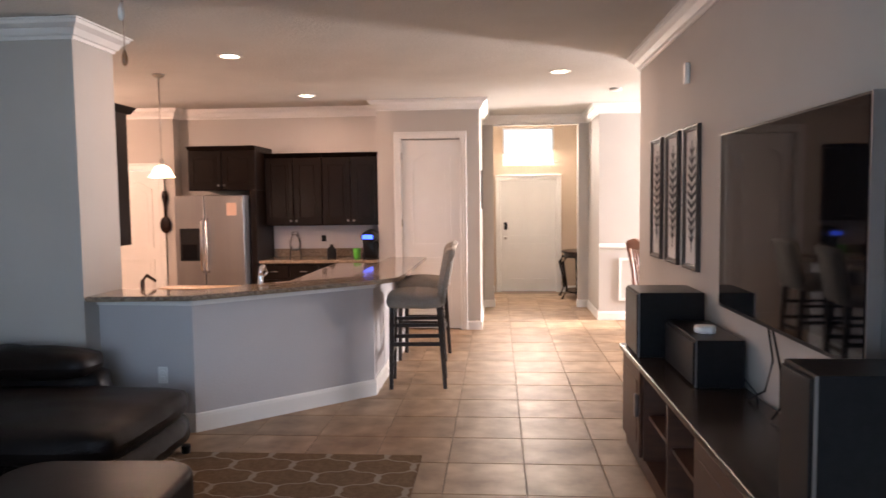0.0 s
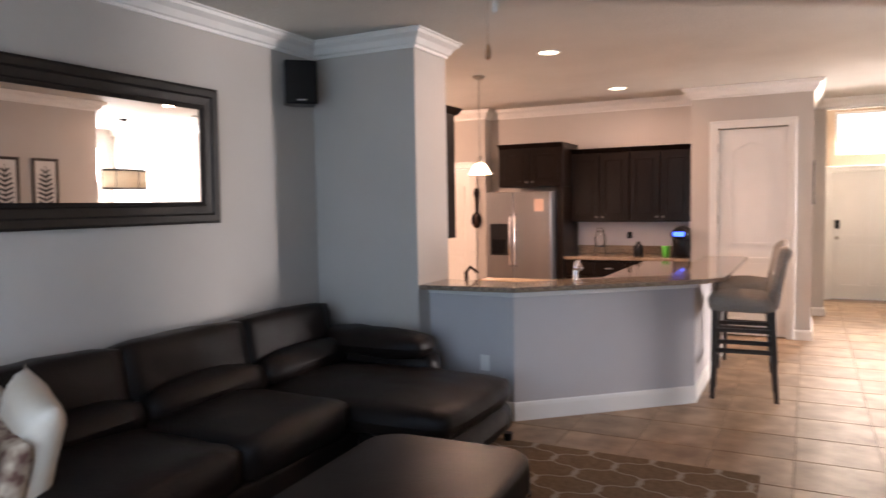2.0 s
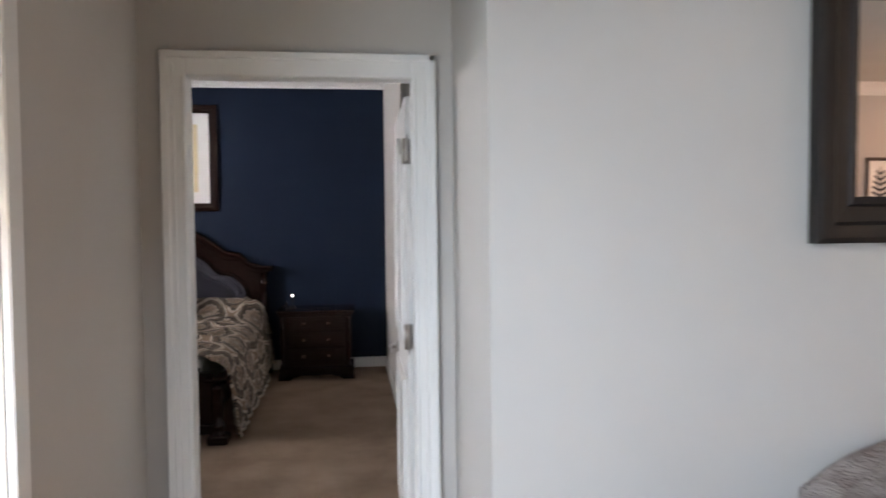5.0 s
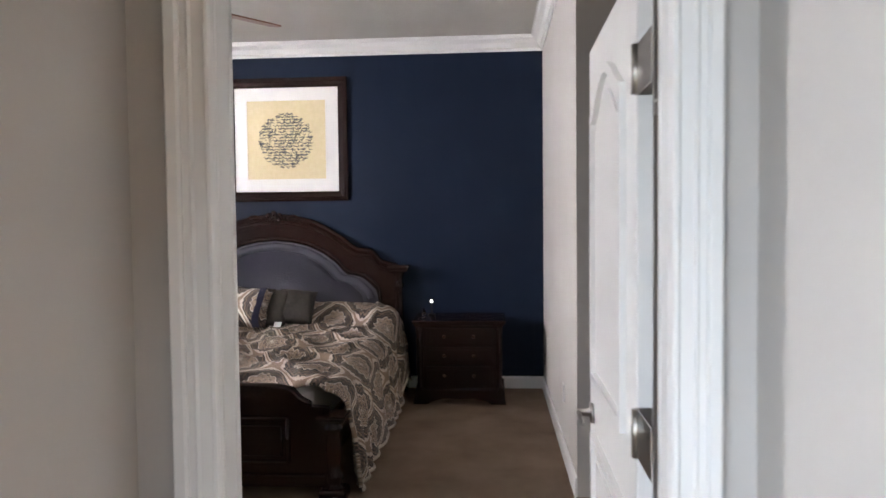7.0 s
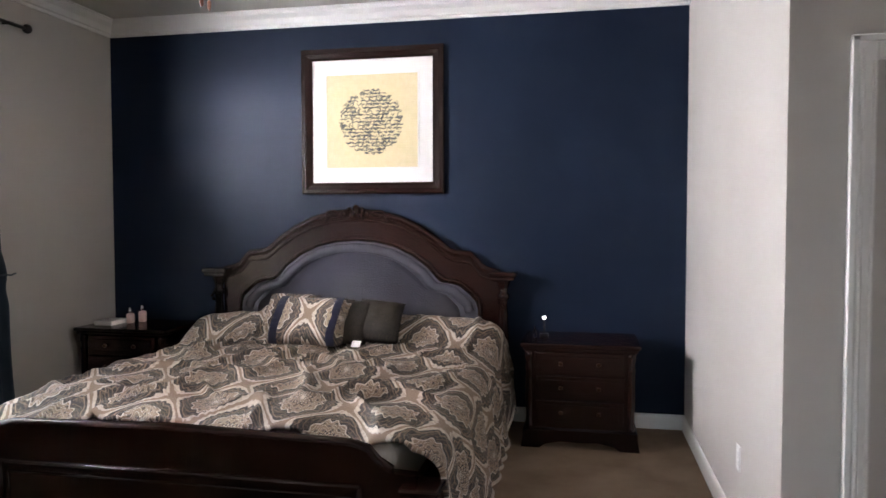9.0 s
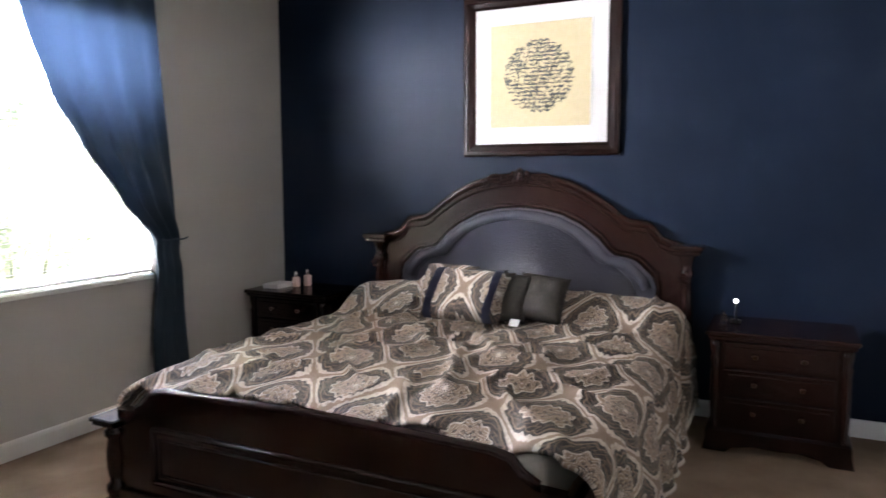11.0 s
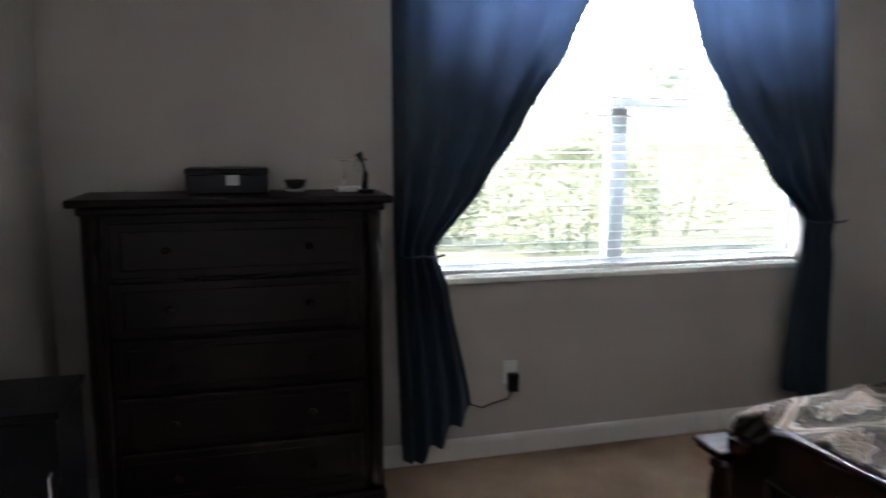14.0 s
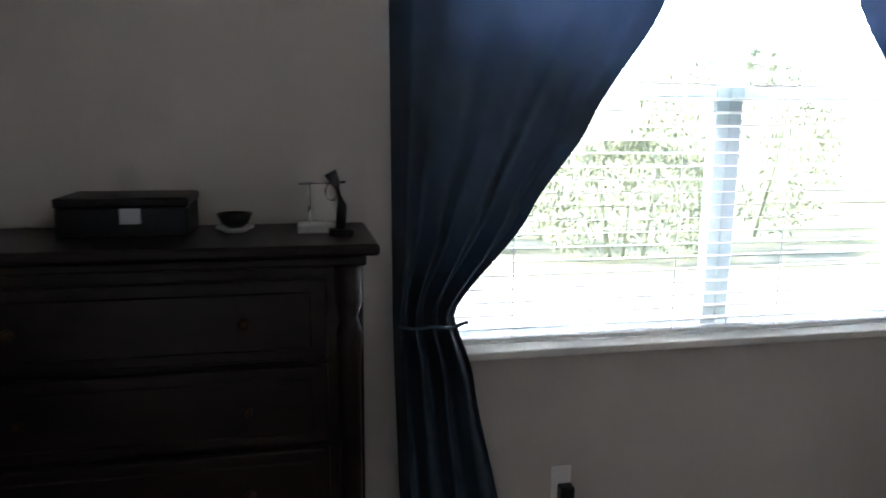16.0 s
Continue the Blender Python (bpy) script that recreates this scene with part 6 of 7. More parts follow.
# nightstands
def nightstand(m, label, knobs=True):
    root = thing("nightstand", label, "nightstand", m, "nightstands beside the bed")
    w, d, h = 0.76, 0.50, 0.69
    part("body", bm_box(-w / 2 + 0.05, -d / 2 + 0.03, 0.10, w / 2 - 0.05, d / 2, h - 0.05, 0.004), M_CHERRY, root)
    bm = bm_box(-w / 2 - 0.0, -d / 2 - 0.02, h - 0.028, w / 2 + 0.0, d / 2, h, 0.008, 2)
    bm_box(-w / 2 + 0.015, -d / 2 - 0.005, h - 0.05, w / 2 - 0.015, d / 2, h - 0.028, 0.006, 2, bm=bm)
    part("top", bm, M_CHERRY, root)
    for k, (z0, z1) in enumerate(((0.49, 0.63), (0.33, 0.475), (0.165, 0.315))):
        dr = part("drawer", bm_box(-w / 2 + 0.10, -d / 2 + 0.008, z0, w / 2 - 0.10, -d / 2 + 0.0295, z1, 0.006, 2), M_CHERRY, root)
        part("drawer_panel", bm_box(-w / 2 + 0.13, -d / 2 + 0.002, z0 + 0.025, w / 2 - 0.13, -d / 2 + 0.0075, z1 - 0.025, 0.003), M_CHERRY, dr)
        for x in (-0.12, 0.12):
            part("knob", moved(bm_lathe([(0.005, 0), (0.006, 0.012), (0.014, 0.018), (0.012, 0.026), (0.002, 0.029)], 12), pose(x, -d / 2 + 0.002, (z0 + z1) / 2, 90)), mat("antique_brass", (0.045, 0.03, 0.016), 0.4, 0.9) if "antique_brass" not in bpy.data.materials else bpy.data.materials["antique_brass"], dr)
    for s in (-1, 1):
        part("corner_column", bm_lathe([(0.026, 0.12), (0.03, 0.14), (0.02, 0.17), (0.026, 0.3), (0.024, 0.5), (0.03, 0.53), (0.02, 0.55), (0.03, 0.6), (0.03, 0.64)], 14, (s * (w / 2 - 0.055), -d / 2 + 0.03, 0)), M_CHERRY, root)
    ap = [(-w / 2 + 0.0, 0.0), (-w / 2 + 0.12, 0.0), (-w / 2 + 0.16, 0.03), (-w / 2 + 0.26, 0.05), (0, 0.045), (w / 2 - 0.26, 0.05), (w / 2 - 0.16, 0.03), (w / 2 - 0.12, 0.0), (w / 2, 0.0), (w / 2 - 0.012, 0.06), (w / 2 - 0.03, 0.12), (-w / 2 + 0.03, 0.12), (-w / 2 + 0.012, 0.06)]
    part("bracket_foot_apron", bm_prism(ap, 0.03, "y", -d / 2 - 0.005), M_CHERRY, root)
    for s in (-1, 1):
        part("side_foot", bm_box(s * (w / 2 - 0.03) - 0.02, -d / 2 + 0.03, 0.0, s * (w / 2 - 0.03) + 0.02, d / 2, 0.11, 0.006), M_CHERRY, root)
    return root


ns = nightstand(pose(BX0 + 0.335, 0.014, 0, 0, 0, 90), "dark cherry three-drawer nightstand with bracket feet")
copy_thing(ns, pose(BX0 + 0.305, -3.33, -0.0, 0, 0, 90))
nl = thing("small_lamp", "tiny dark night lamp with a glowing white bulb", "lamp", pose(BX0 + 0.30, -0.23, 0.69))
part("base", bm_lathe([(0.03, 0), (0.03, 0.015), (0.006, 0.02), (0.006, 0.11), (0.004, 0.115)], 14), M_BLACK, nl)
part("bulb", bm_lathe([(0.004, 0.115), (0.009, 0.120), (0.011, 0.128), (0.008, 0.136), (0.002, 0.138)], 12), glow("small_bulb_glow", (1, 0.97, 0.9), 2.0), nl)
single("glass_bottle", bm_lathe([(0.014, 0), (0.016, 0.004), (0.016, 0.05), (0.006, 0.06), (0.006, 0.075)], 12, (BX0 + 0.36, -0.29, 0.69)), M_GLASS, "small clear glass bottle on the nightstand", "bottle")
single("tissue_box", bm_box(BX0 + 0.26, -3.62, 0.6905, BX0 + 0.46, -3.47, 0.725, 0.006, 2), M_WHITEP, "flat white box on the nightstand", "box")
M_PINKG = mat("rose_glass", (0.5, 0.33, 0.28), 0.12, second=(0.6, 0.45, 0.4), scale=12)
for i, (x, y, h) in enumerate(((0.30, -3.42, 0.12), (0.22, -3.37, 0.13))):
    b = thing("perfume_bottle", "small rose glass perfume bottle", "bottle", pose(BX0 + x, y, 0.69))
    part("flask", bm_box(-0.025, -0.025, 0, 0.025, 0.025, h - 0.04, 0.012, 3), M_PINKG, b)
    part("cap", bm_lathe([(0.012, h - 0.04), (0.014, h - 0.03), (0.012, h), (0.004, h + 0.004)], 12), M_CHROME, b)

# art over the bed
ap = thing("framed_art", "square framed calligraphy medallion on gold and white mat", "picture")
AY0, AY1, AZ0, AZ1 = -2.105, -0.99, 1.69, 2.79
picture_frame(ap, "frame_side", AY0, AY1, AZ0, AZ1, 0.085, 0.035, M_CHERRY, lambda u, z, d: (BX0 + 0.002 + d, u, z))
part("mat_board", bm_box(BX0 + 0.004, AY0 + 0.085, AZ0 + 0.085, BX0 + 0.012, AY1 - 0.085, AZ1 - 0.085), M_MAT, ap, "white outer mat")
M_GOLD = mat("pale_gold_paper", (0.60, 0.50, 0.29), 0.75, second=(0.64, 0.54, 0.33), scale=30)
part("gold_panel", bm_box(BX0 + 0.0125, AY0 + 0.20, AZ0 + 0.20, BX0 + 0.0155, AY1 - 0.20, AZ1 - 0.20), M_GOLD, ap, "pale gold centre panel")
part("inner_mat_edge", boxes((BX0 + 0.0125, AY0 + 0.188, AZ0 + 0.188, BX0 + 0.0185, AY1 - 0.188, AZ0 + 0.1995), (BX0 + 0.0125, AY0 + 0.188, AZ1 - 0.1995, BX0 + 0.0185, AY1 - 0.188, AZ1 - 0.188), (BX0 + 0.0125, AY0 + 0.188, AZ0 + 0.1995, BX0 + 0.0185, AY0 + 0.1995, AZ1 - 0.1995), (BX0 + 0.0125, AY1 - 0.1995, AZ0 + 0.1995, BX0 + 0.0185, AY1 - 0.188, AZ1 - 0.1995)), M_MAT, ap)
ac, az, R = (AY0 + AY1) / 2 - 0.005, (AZ0 + AZ1) / 2 - 0.005, 0.25
rng = random.Random(5)
marks = bmesh.new()
for k in range(760):
    v = az - R + 2 * R * (k % 19 + 0.5 + rng.uniform(-0.16, 0.16)) / 19
    u = ac + rng.uniform(-R, R)
    tl, th = rng.uniform(0.010, 0.024), rng.choice((0.1, -0.15, 0.0, 0.2, 2.9, 1.3))
    bend = rng.uniform(-0.010, 0.010)
    if (u - ac) ** 2 + (v - az) ** 2 > R * R:
        continue
    pts = [(BX0 + 0.0165, u + math.cos(th) * tl * q - math.sin(th) * bend * (1 - q * q * 2), v + math.sin(th) * tl * q + math.cos(th) * bend * (1 - q * q * 2)) for q in (-1, -0.5, 0, 0.5, 1)]
    if all((p[1] - ac) ** 2 + (p[2] - az) ** 2 < (R + 0.004) ** 2 for p in pts):
        bm_tube(pts, [0.0012, 0.0032, 0.0036, 0.003, 0.001], 4, marks)
part("calligraphy", marks, M_INK, ap, "round medallion of dark unreadable calligraphy strokes")

# chest of drawers
M_DARKCHEST = mat("near_black_cherry", (0.009, 0.006, 0.0055), 0.34, second=(0.014, 0.009, 0.008), scale=5, detail=6, stretch=(1, 1, 6), coat=0.0, spec=0.22)
cd = thing("chest_of_drawers", "tall near-black cherry chest of drawers", "chest", pose(0, 0, 0))
CX0, CX1, CYF, CZT = -6.10, -4.985, -3.37, 1.335
part("body", bm_box(CX0 + 0.008, BY0 + 0.03, 0.10, CX1 - 0.008, CYF - 0.03, CZT - 0.06, 0.004), M_DARKCHEST, cd)
bm = bm_box(CX0 - 0.03, BY0 + 0.02, CZT - 0.03, CX1 + 0.03, CYF + 0.03, CZT, 0.010, 3)
bm_box(CX0, BY0 + 0.03, CZT - 0.06, CX1, CYF, CZT - 0.03, 0.008, 2, bm=bm)
part("top", bm, M_DARKCHEST, cd)
for k in range(5):
    z1 = CZT - 0.09 - k * 0.222
    dr = part("drawer", bm_box(CX0 + 0.10, CYF - 0.029, z1 - 0.205, CX1 - 0.10, CYF - 0.008, z1, 0.006, 2), M_DARKCHEST, cd)
    part("drawer_panel", bm_box(CX0 + 0.14, CYF - 0.0078, z1 - 0.175, CX1 - 0.14, CYF - 0.002, z1 - 0.03, 0.003), M_DARKCHEST, dr)
    for x in (CX0 + 0.3, CX1 - 0.3):
        part("knob", moved(bm_lathe([(0.005, 0), (0.006, 0.012), (0.014, 0.018), (0.012, 0.026), (0.002, 0.029)], 12), pose(x, CYF - 0.002, z1 - 0.1, -90)), bpy.data.materials["antique_brass"], dr)
for x in (CX0 + 0.045, CX1 - 0.045):
    part("corner_column", bm_lathe([(0.03, 0.12), (0.034, 0.15), (0.022, 0.2), (0.03, 0.5), (0.028, 1.0), (0.034, 1.1), (0.022, 1.14), (0.034, 1.18), (0.034, CZT - 0.06)], 14, (x, CYF - 0.028, 0)), M_DARKCHEST, cd)
part("plinth", bm_box(CX0, BY0 + 0.03, 0, CX1, CYF, 0.10, 0.012, 2), M_DARKCHEST, cd)
# things on the chest
jb = thing("jewelry_box", "dark lidded box with a silver label plate", "box")
part("body", bm_box(-5.66, -3.74, CZT, -5.35, -3.53, CZT + 0.075, 0.004), M_BLACK, jb)
part("lid", bm_box(-5.664, -3.744, CZT + 0.076, -5.346, -3.526, CZT + 0.10, 0.006, 2), M_BLACK, jb)
part("label_plate", bm_box(-5.55, -3.5255, CZT + 0.035, -5.50, -3.522, CZT + 0.075, 0.001), M_STEEL, jb, "small silver plate")
bo = thing("small_bowl", "small dark bowl on a white saucer", "bowl", pose(-5.77, -3.60, CZT))
part("saucer", bm_lathe([(0.03, 0), (0.034, 0.004), (0.05, 0.012), (0.05, 0.015), (0.02, 0.010)], 24), M_WHITEP, bo)
part("bowl", bm_lathe([(0.02, 0.012), (0.035, 0.022), (0.047, 0.05), (0.044, 0.05), (0.03, 0.026), (0.005, 0.02)], 24), M_BLACK, bo)
ws = thing("ring_stand", "white-based metal jewelry stand with a hanging ring", "jewelry stand", pose(-5.985, -3.57, CZT) @ Matrix.Scale(1.3, 4))
part("base", bm_box(-0.04, -0.03, 0, 0.04, 0.03, 0.018, 0.003), M_WHITEP, ws)
part("post", bm_tube([(0.015, 0, 0.018), (0.015, 0, 0.10)], 0.003, 8), M_CHROME, ws)
part("crossbar", bm_tube([(0.035, 0, 0.10), (-0.06, 0, 0.102)], 0.003, 8), M_CHROME, ws)
part("ring", bm_tube([(-0.03 + 0.012 * math.cos(a), 0, 0.082 + 0.018 * math.sin(a)) for a in [k * 0.45 for k in range(15)]], 0.002, 6), M_CHROME, ws)
wb = thing("watch_stand", "black curved watch holder", "stand", pose(-6.045, -3.52, CZT) @ Matrix.Scale(1.25, 4))
part("base", bm_box(-0.025, -0.03, 0, 0.025, 0.03, 0.012, 0.003), M_BLACK, wb)
part("arm", bm_tube([(0, 0, 0.01), (-0.004, 0, 0.06), (0.01, 0, 0.11), (0.02, 0, 0.13)], [0.011, 0.010, 0.010, 0.014], 8), M_BLACK, wb)

# bedroom television and cabinet
t2 = thing("bedroom_television", "black flat television on the bedroom wall", "television")
part("screen_frame", bm_box(-4.92, -2.69, 1.19, -4.88, -1.35, 1.96, 0.006, 2), M_BLACK, t2)
part("screen", bm_box(-4.923, -2.675, 1.21, -4.9195, -1.365, 1.945), M_SCREEN, t2)
part("bracket", bm_box(-4.88, -2.2, 1.4, BX1, -1.8, 1.7), M_BLACK, t2)
sc = thing("black_cabinet", "narrow black cabinet with a chrome handle", "cabinet")
part("body", bm_box(-5.08, -2.87, 0.03, BX1 - 0.005, -2.57, 0.83, 0.006, 2), M_BLACK, sc)
part("top", bm_box(-5.09, -2.88, 0.831, BX1 - 0.004, -2.56, 0.852, 0.005, 2), M_BLACK, sc)
part("handle", bm_tube([(-5.06, -2.57, 0.48), (-5.06, -2.545, 0.50), (-5.06, -2.545, 0.68), (-5.06, -2.57, 0.70)], 0.006, 8), M_CHROME, sc)
part("foot_rail", bm_box(-5.06, -2.85, 0.002, BX1 - 0.02, -2.59, 0.03), M_BLACK, sc)

# curtains
M_CURTAIN = mat("teal_blue_curtain", (0.013, 0.029, 0.048), 0.6, second=(0.018, 0.037, 0.060), scale=3, bump=0.4, bump_scale=300)
_p = M_CURTAIN.node_tree.nodes["Principled BSDF"]
_tr = M_CURTAIN.node_tree.nodes.new("ShaderNodeBsdfTranslucent")
_tr.inputs[0].default_value = (0.10, 0.17, 0.34, 1)
_mx = M_CURTAIN.node_tree.nodes.new("ShaderNodeMixShader")
_mx.inputs[0].default_value = 0.007
_o = M_CURTAIN.node_tree.nodes["Material Output"]
M_CURTAIN.node_tree.links.new(_p.outputs[0], _mx.inputs[1])
M_CURTAIN.node_tree.links.new(_tr.outputs[0], _mx.inputs[2])
M_CURTAIN.node_tree.links.new(_mx.outputs[0], _o.inputs[0])
RODZ, CY = 2.78, BY0 + 0.085


def curtain(name, label, outer, inner_pts, folds, seed):
    """outer and inner: rows (z, x), top to bottom, of the two edges of the gathered cloth."""
    nz, nu = 80, 90
    def at(pts, z):
        for (za, xa), (zb, xb) in zip(pts, pts[1:]):
            if zb <= z <= za:
                k = (za - z) / (za - zb)
                k = k * k * (3 - 2 * k) * 0.35 + k * 0.65
                return xa + (xb - xa) * k
        return pts[-1][1]
    bm = bmesh.new()
    g = []
    for i in range(nz + 1):
        row = []
        for j in range(nu + 1):
            u = j / nu
            zb = 0.03 + 0.26 * u ** 1.5 + 0.02 * math.sin(u * 20)
            z = RODZ + (zb - RODZ) * i / nz
            xo, xi = at(outer, z), at(inner_pts, z)
            w = abs(xi - xo)
            amp = 0.010 + 0.045 * math.exp(-((z - 1.05) / 0.5) ** 2) * 0.3 + 0.02 * max(0, 1 - w / 1.0)
            squeeze = 1 - 0.5 * math.exp(-((z - 1.04) / 0.07) ** 2)
            y = CY + amp * squeeze * math.sin(u * folds * 6.283 + seed + 0.6 * math.sin(z * 2 + u * 4)) + 0.010 * noise.noise(Vector((u * 5, z * 2, seed)))
            y += (BY0 + 0.006 - y) * max(0.0, 1 - u / 0.07)
            row.append(bm.verts.new((xo + (xi - xo) * u, y, z)))
        g.append(row)
    for a, b in zip(g, g[1:]):
        for k in range(nu):
            bm.faces.new((a[k], a[k + 1], b[k + 1], b[k])).smooth = True
    bmesh.ops.recalc_face_normals(bm, faces=bm.faces)
    return bm


for outer, inn, s, tx in (([(2.78, -6.20), (1.04, -6.215), (0.0, -6.25)], [(2.78, -7.40), (2.3, -7.17), (2.0, -7.03), (1.63, -6.80), (1.36, -6.62), (1.06, -6.39), (0.85, -6.46), (0.3, -6.57), (0.0, -6.57)], 0.0, -6.33),
                          ([(2.78, -8.52), (1.14, -8.61), (0.0, -8.70)], [(2.78, -7.45), (2.38, -7.56), (2.02, -7.69), (1.75, -7.86), (1.4, -8.12), (1.14, -8.36), (0.95, -8.37), (0.44, -8.30), (0.0, -8.30)], 2.0, -8.54)):
    cu = thing("curtain", "teal blue curtain tied back beside the window", "curtain", group="window curtains")
    part("cloth", curtain("cloth", "", outer, inn, 4, s), M_CURTAIN, cu)
    z = 1.04 if s == 0.0 else 1.14
    x0, x1 = (-6.42, -6.21) if s == 0.0 else (-8.605, -8.37)
    part("tieback", bm_tube([(x0 + (x1 - x0) * k / 12, CY + 0.055 + 0.03 * math.sin(math.pi * k / 12), z + 0.004 * math.cos(k)) for k in range(13)], 0.006, 8), M_CURTAIN, cu, "thin tieback cord")
    part("grommet_heading", bm_box(min(outer[0][1], inn[0][1]), CY - 0.03, RODZ - 0.02, max(outer[0][1], inn[0][1]), CY + 0.03, RODZ + 0.035, 0.01, 2), M_CURTAIN, cu)
rod = thing("curtain_rod", "dark metal curtain rod with ball finials", "curtain rod")
M_RODM = mat("dark_rod_metal", (0.03, 0.026, 0.024), 0.35, 0.8)
part("rod", bm_tube([(-8.80, CY, RODZ + 0.01), (-6.05, CY, RODZ + 0.01)], 0.012, 10), M_RODM, rod)
for x in (-8.82, -6.03):
    bm = bmesh.new()
    bmesh.ops.create_uvsphere(bm, u_segments=16, v_segments=10, radius=0.032, matrix=Matrix.Translation((x, CY, RODZ + 0.01)))
    part("finial", bm, M_RODM, rod, "", True)
for x in (-8.70, -7.45, -6.12):
    part("bracket", bm_tube([(x, CY, RODZ + 0.02), (x, BY0, RODZ + 0.02)], 0.008, 8), M_RODM, rod)

# outlet with plug and cord under the window
ol = outlet(pose(-6.79, BY0, 0.425), "white wall outlet under the bedroom window")
pl = thing("power_adapter", "black plug-in adapter with a thin cord", "adapter")
part("body", bm_box(-6.825, BY0 + 0.008, 0.335, -6.775, BY0 + 0.05, 0.425, 0.006, 2), M_BLACK, pl)
part("cord", bm_tube([(-6.79, BY0 + 0.03, 0.336), (-6.77, BY0 + 0.035, 0.30), (-6.70, BY0 + 0.03, 0.285), (-6.64, BY0 + 0.03, 0.265), (-6.58, BY0 + 0.03, 0.29), (-6.50, BY0 + 0.03, 0.30)], 0.003, 6), M_BLACK, pl)
outlet(pose(-8.0, BY1, 0.40, 0, 0, 180), "white wall outlet beside the passage")

# ceiling fan
fan = thing("ceiling_fan", "brown-bladed ceiling fan with a lit glass bowl", "ceiling fan", pose(-7.30, -1.50, 0))
part("canopy", bm_lathe([(0.03, HB - 0.07), (0.07, HB - 0.05), (0.075, HB - 0.001)], 20), M_RODM, fan)
part("downrod", bm_tube([(0, 0, 2.88), (0, 0, HB - 0.05)], 0.014, 10), M_RODM, fan)
part("motor", bm_lathe([(0.04, 2.68), (0.10, 2.70), (0.125, 2.76), (0.12, 2.83), (0.07, 2.88), (0.02, 2.89)], 28), M_RODM, fan)
part("glass_bowl", bm_lathe([(0.012, 2.515), (0.05, 2.525), (0.10, 2.565), (0.13, 2.63), (0.135, 2.665), (0.04, 2.68)], 28), glow("lit_bowl_glass", (1.0, 0.90, 0.74), 0.9), fan, "glowing frosted glass bowl")
part("finial", bm_lathe([(0.003, 2.485), (0.012, 2.495), (0.014, 2.508), (0.008, 2.516)], 12), M_NICKEL, fan)
M_BLADE = mat("fan_blade_wood", (0.16, 0.05, 0.022), 0.35, second=(0.22, 0.08, 0.035), scale=5, stretch=(1, 8, 1))
for k in range(5):
    a = 142 + 72 * k
    bl_out = [(0.20, -0.05), (0.36, -0.07), (0.68, -0.075), (0.74, -0.06), (0.76, 0.0), (0.74, 0.06), (0.68, 0.075), (0.36, 0.07), (0.20, 0.05)]
    part("blade", moved(bm_prism(bl_out, 0.008, "z", 0), pose(0, 0, 2.72, 0, 0, a) @ pose(0, 0, 0, 11)), M_BLADE, fan)
    part("blade_iron", moved(bm_box(0.10, -0.02, 0.004, 0.26, 0.02, 0.012, 0.003), pose(0, 0, 2.725, 0, 0, a)), M_RODM, fan)
for x in (0.03, -0.03):
    part("pull_chain", bm_tube([(x, 0.0, 2.40), (x, 0.0, 2.52)], 0.0015, 5), M_CHROME, fan)
    part("chain_fob", bm_lathe([(0.002, 2.36), (0.008, 2.37), (0.008, 2.395), (0.003, 2.405)], 10, (x, 0, 0)), M_BLADE, fan)

# ---- outside ----
M_LAWN = mat("green_lawn", (0.24, 0.26, 0.14), 0.95, second=(0.34, 0.33, 0.22), scale=1.2, bump=1, bump_scale=40)
single("ground", bm_box(-300, -300, -0.6, 300, 300, -0.25), M_LAWN, "green lawn outside the house", "ground", "structure")
single("garden_path", bm_box(-14.0, -9.6, -0.26, -4.6, -4.9, -0.235, 0.01), mat("pale_concrete", (0.55, 0.52, 0.46), 0.85, second=(0.47, 0.44, 0.38), scale=1.5, bump=0.3, bump_scale=60), "pale concrete garden path below the bedroom window", "pavement", "structure")
# leaf green paled: the glare haze over the garden is in this colour
M_LEAF = mat("hazed_hedge_leaf", (0.20, 0.24, 0.14), 0.6, second=(0.28, 0.31, 0.20), scale=20)


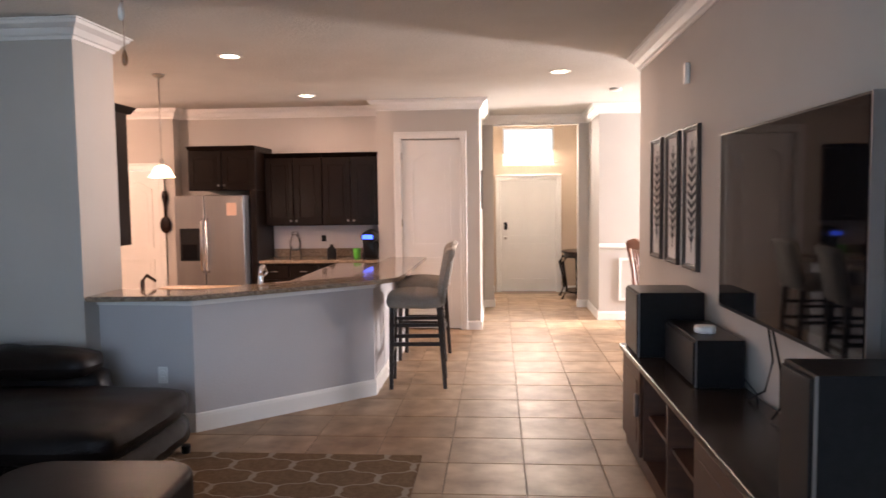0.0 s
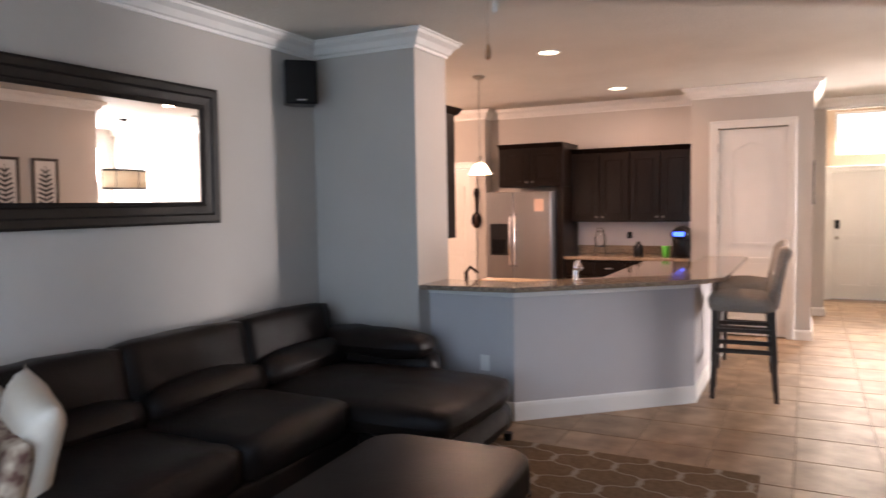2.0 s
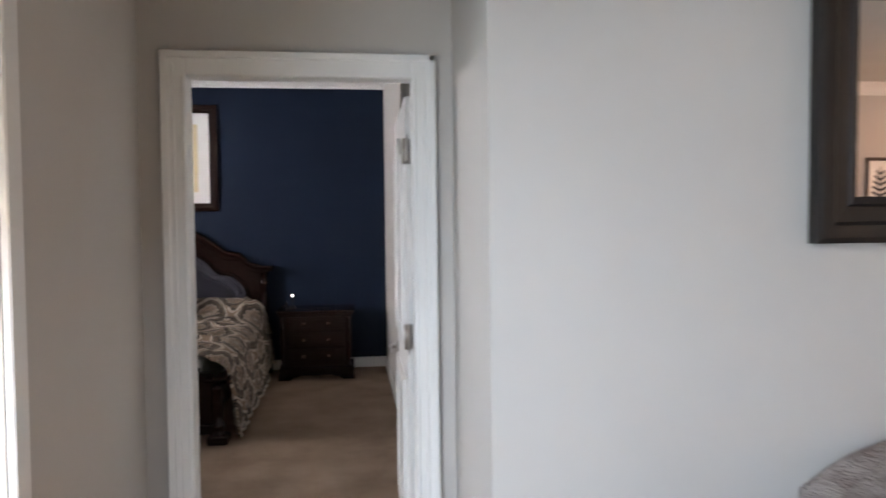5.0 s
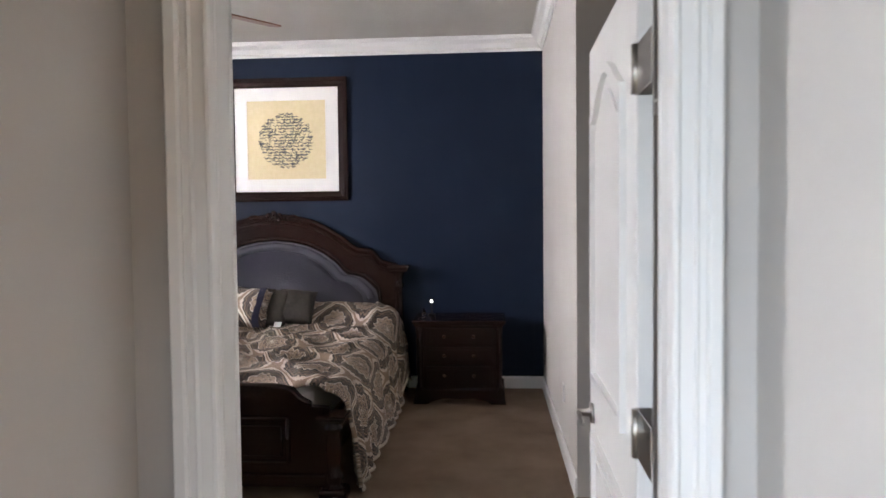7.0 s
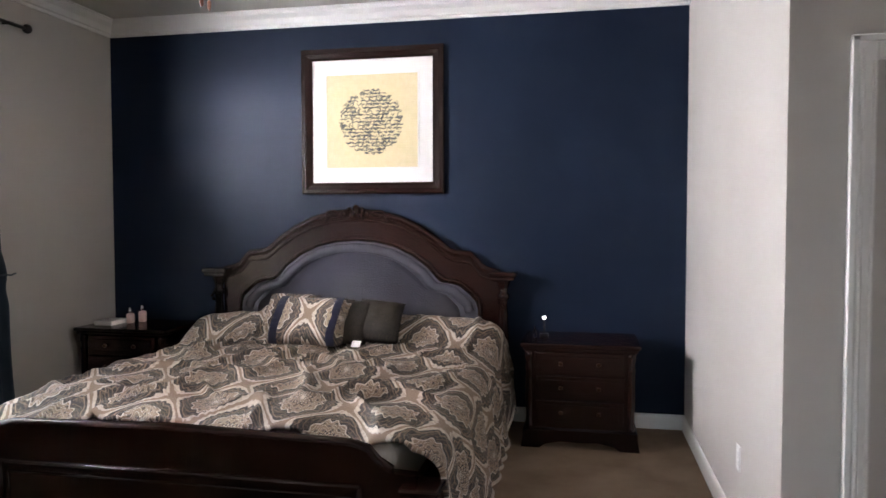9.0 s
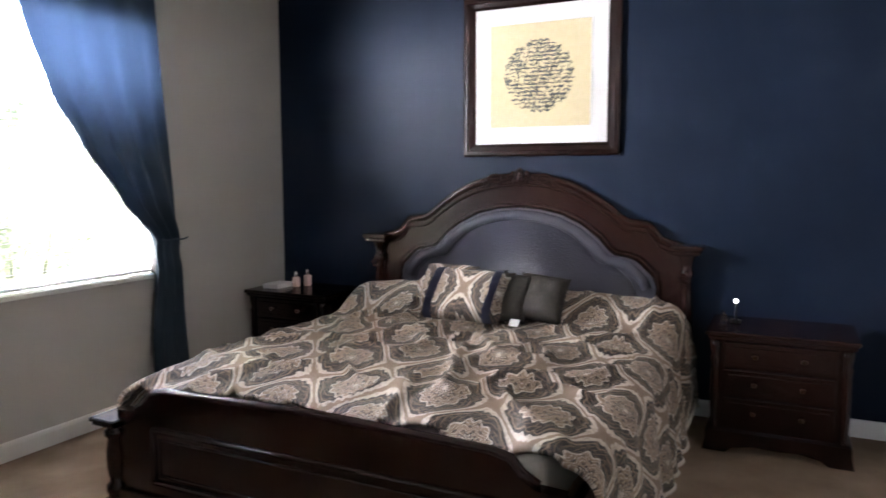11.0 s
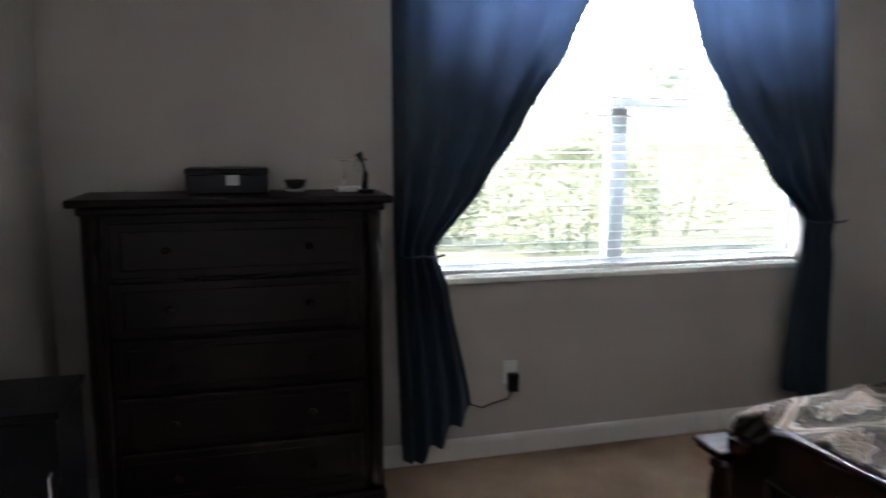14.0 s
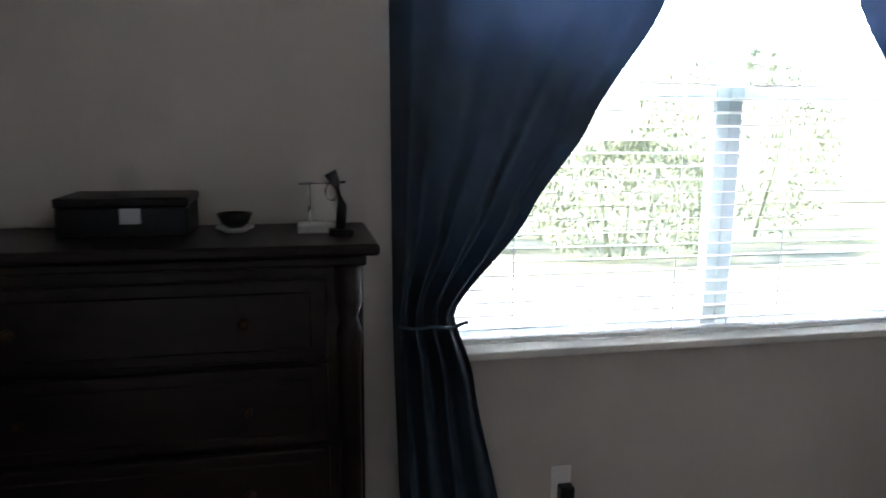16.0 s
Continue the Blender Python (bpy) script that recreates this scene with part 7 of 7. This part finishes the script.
def shrub(name, label, x, y, w, d, h, n, seed):
    rng = random.Random(seed)
    root = thing(name, label, "bush", pose(x, y, -0.25))
    bm = bmesh.new()
    for k in range(4):
        a = rng.uniform(-0.15, 0.15)
        bm_tube([(a * w, 0, 0), (a * w * 1.4, rng.uniform(-0.2, 0.2), h * 0.4), (a * w * 1.8, rng.uniform(-0.3, 0.3), h * 0.8)], [0.03, 0.02, 0.008], 6, bm)
    part("branches", bm, M_LEAF, root)
    bm = bmesh.new()
    for k in range(n):
        th, ph, r = rng.uniform(0, 6.283), rng.uniform(-0.9, 1.57), rng.uniform(0.55, 1.0) ** 0.5
        c = Vector((math.cos(th) * math.cos(ph) * w / 2 * r, math.sin(th) * math.cos(ph) * d / 2 * r, h * 0.45 + math.sin(ph) * h * 0.55 * r))
        q = Euler((rng.uniform(0, 6), rng.uniform(0, 6), rng.uniform(0, 6))).to_matrix()
        s = rng.uniform(0.035, 0.07)
        f = [bm.verts.new(c + q @ Vector(v) * s) for v in ((-1, 0, 0), (0, -0.45, 0.1), (1, 0, 0), (0, 0.45, 0.1))]
        bm.faces.new(f)
    part("leaves", bm, M_LEAF, root)
    return root


for i, (x, y, w, d, h) in enumerate(((-10.6, -11.0, 3.2, 1.6, 1.7), (-8.3, -12.2, 2.6, 1.5, 1.6), (-13.2, -12.5, 4.0, 2.2, 3.2), (-6.2, -13.0, 2.4, 1.4, 1.5))):
    shrub("garden_shrub", "sunlit green shrub in the garden", x, y, w, d, h, 2200, i)

# ---- floor tiles ----
TP, TX, TY = 0.452, -0.705, 4.43       # pitch and one joint crossing
_tile = mesh_of("tile", bm_box(0.003, 0.003, -0.008, TP - 0.003, TP - 0.003, 0.0, 0.0025), M_TILE)
fl = bpy.data.objects["floor"]
rest = bmesh.new()
for i in range(-16, 12):
    for j in range(-11, 19):
        x, y = TX + i * TP, TY + j * TP
        if x + TP < -7.9 or y < YS - 0.05 or y + TP > EY + 0.02 or (x < XD and y < 4.9) or x > 4.4:
            continue
        if -3.0 < x < 1.6 and 2.8 < y:
            o = new("tile", _tile)
            o.parent = fl
            o.location = (x, y, 0)
        else:
            bm_box(x + 0.003, y + 0.003, -0.008, x + TP - 0.003, y + TP - 0.003, 0.0, bm=rest)
ob = part("tile_field", rest, M_TILE, fl)
ob["kind"] = "stuff"
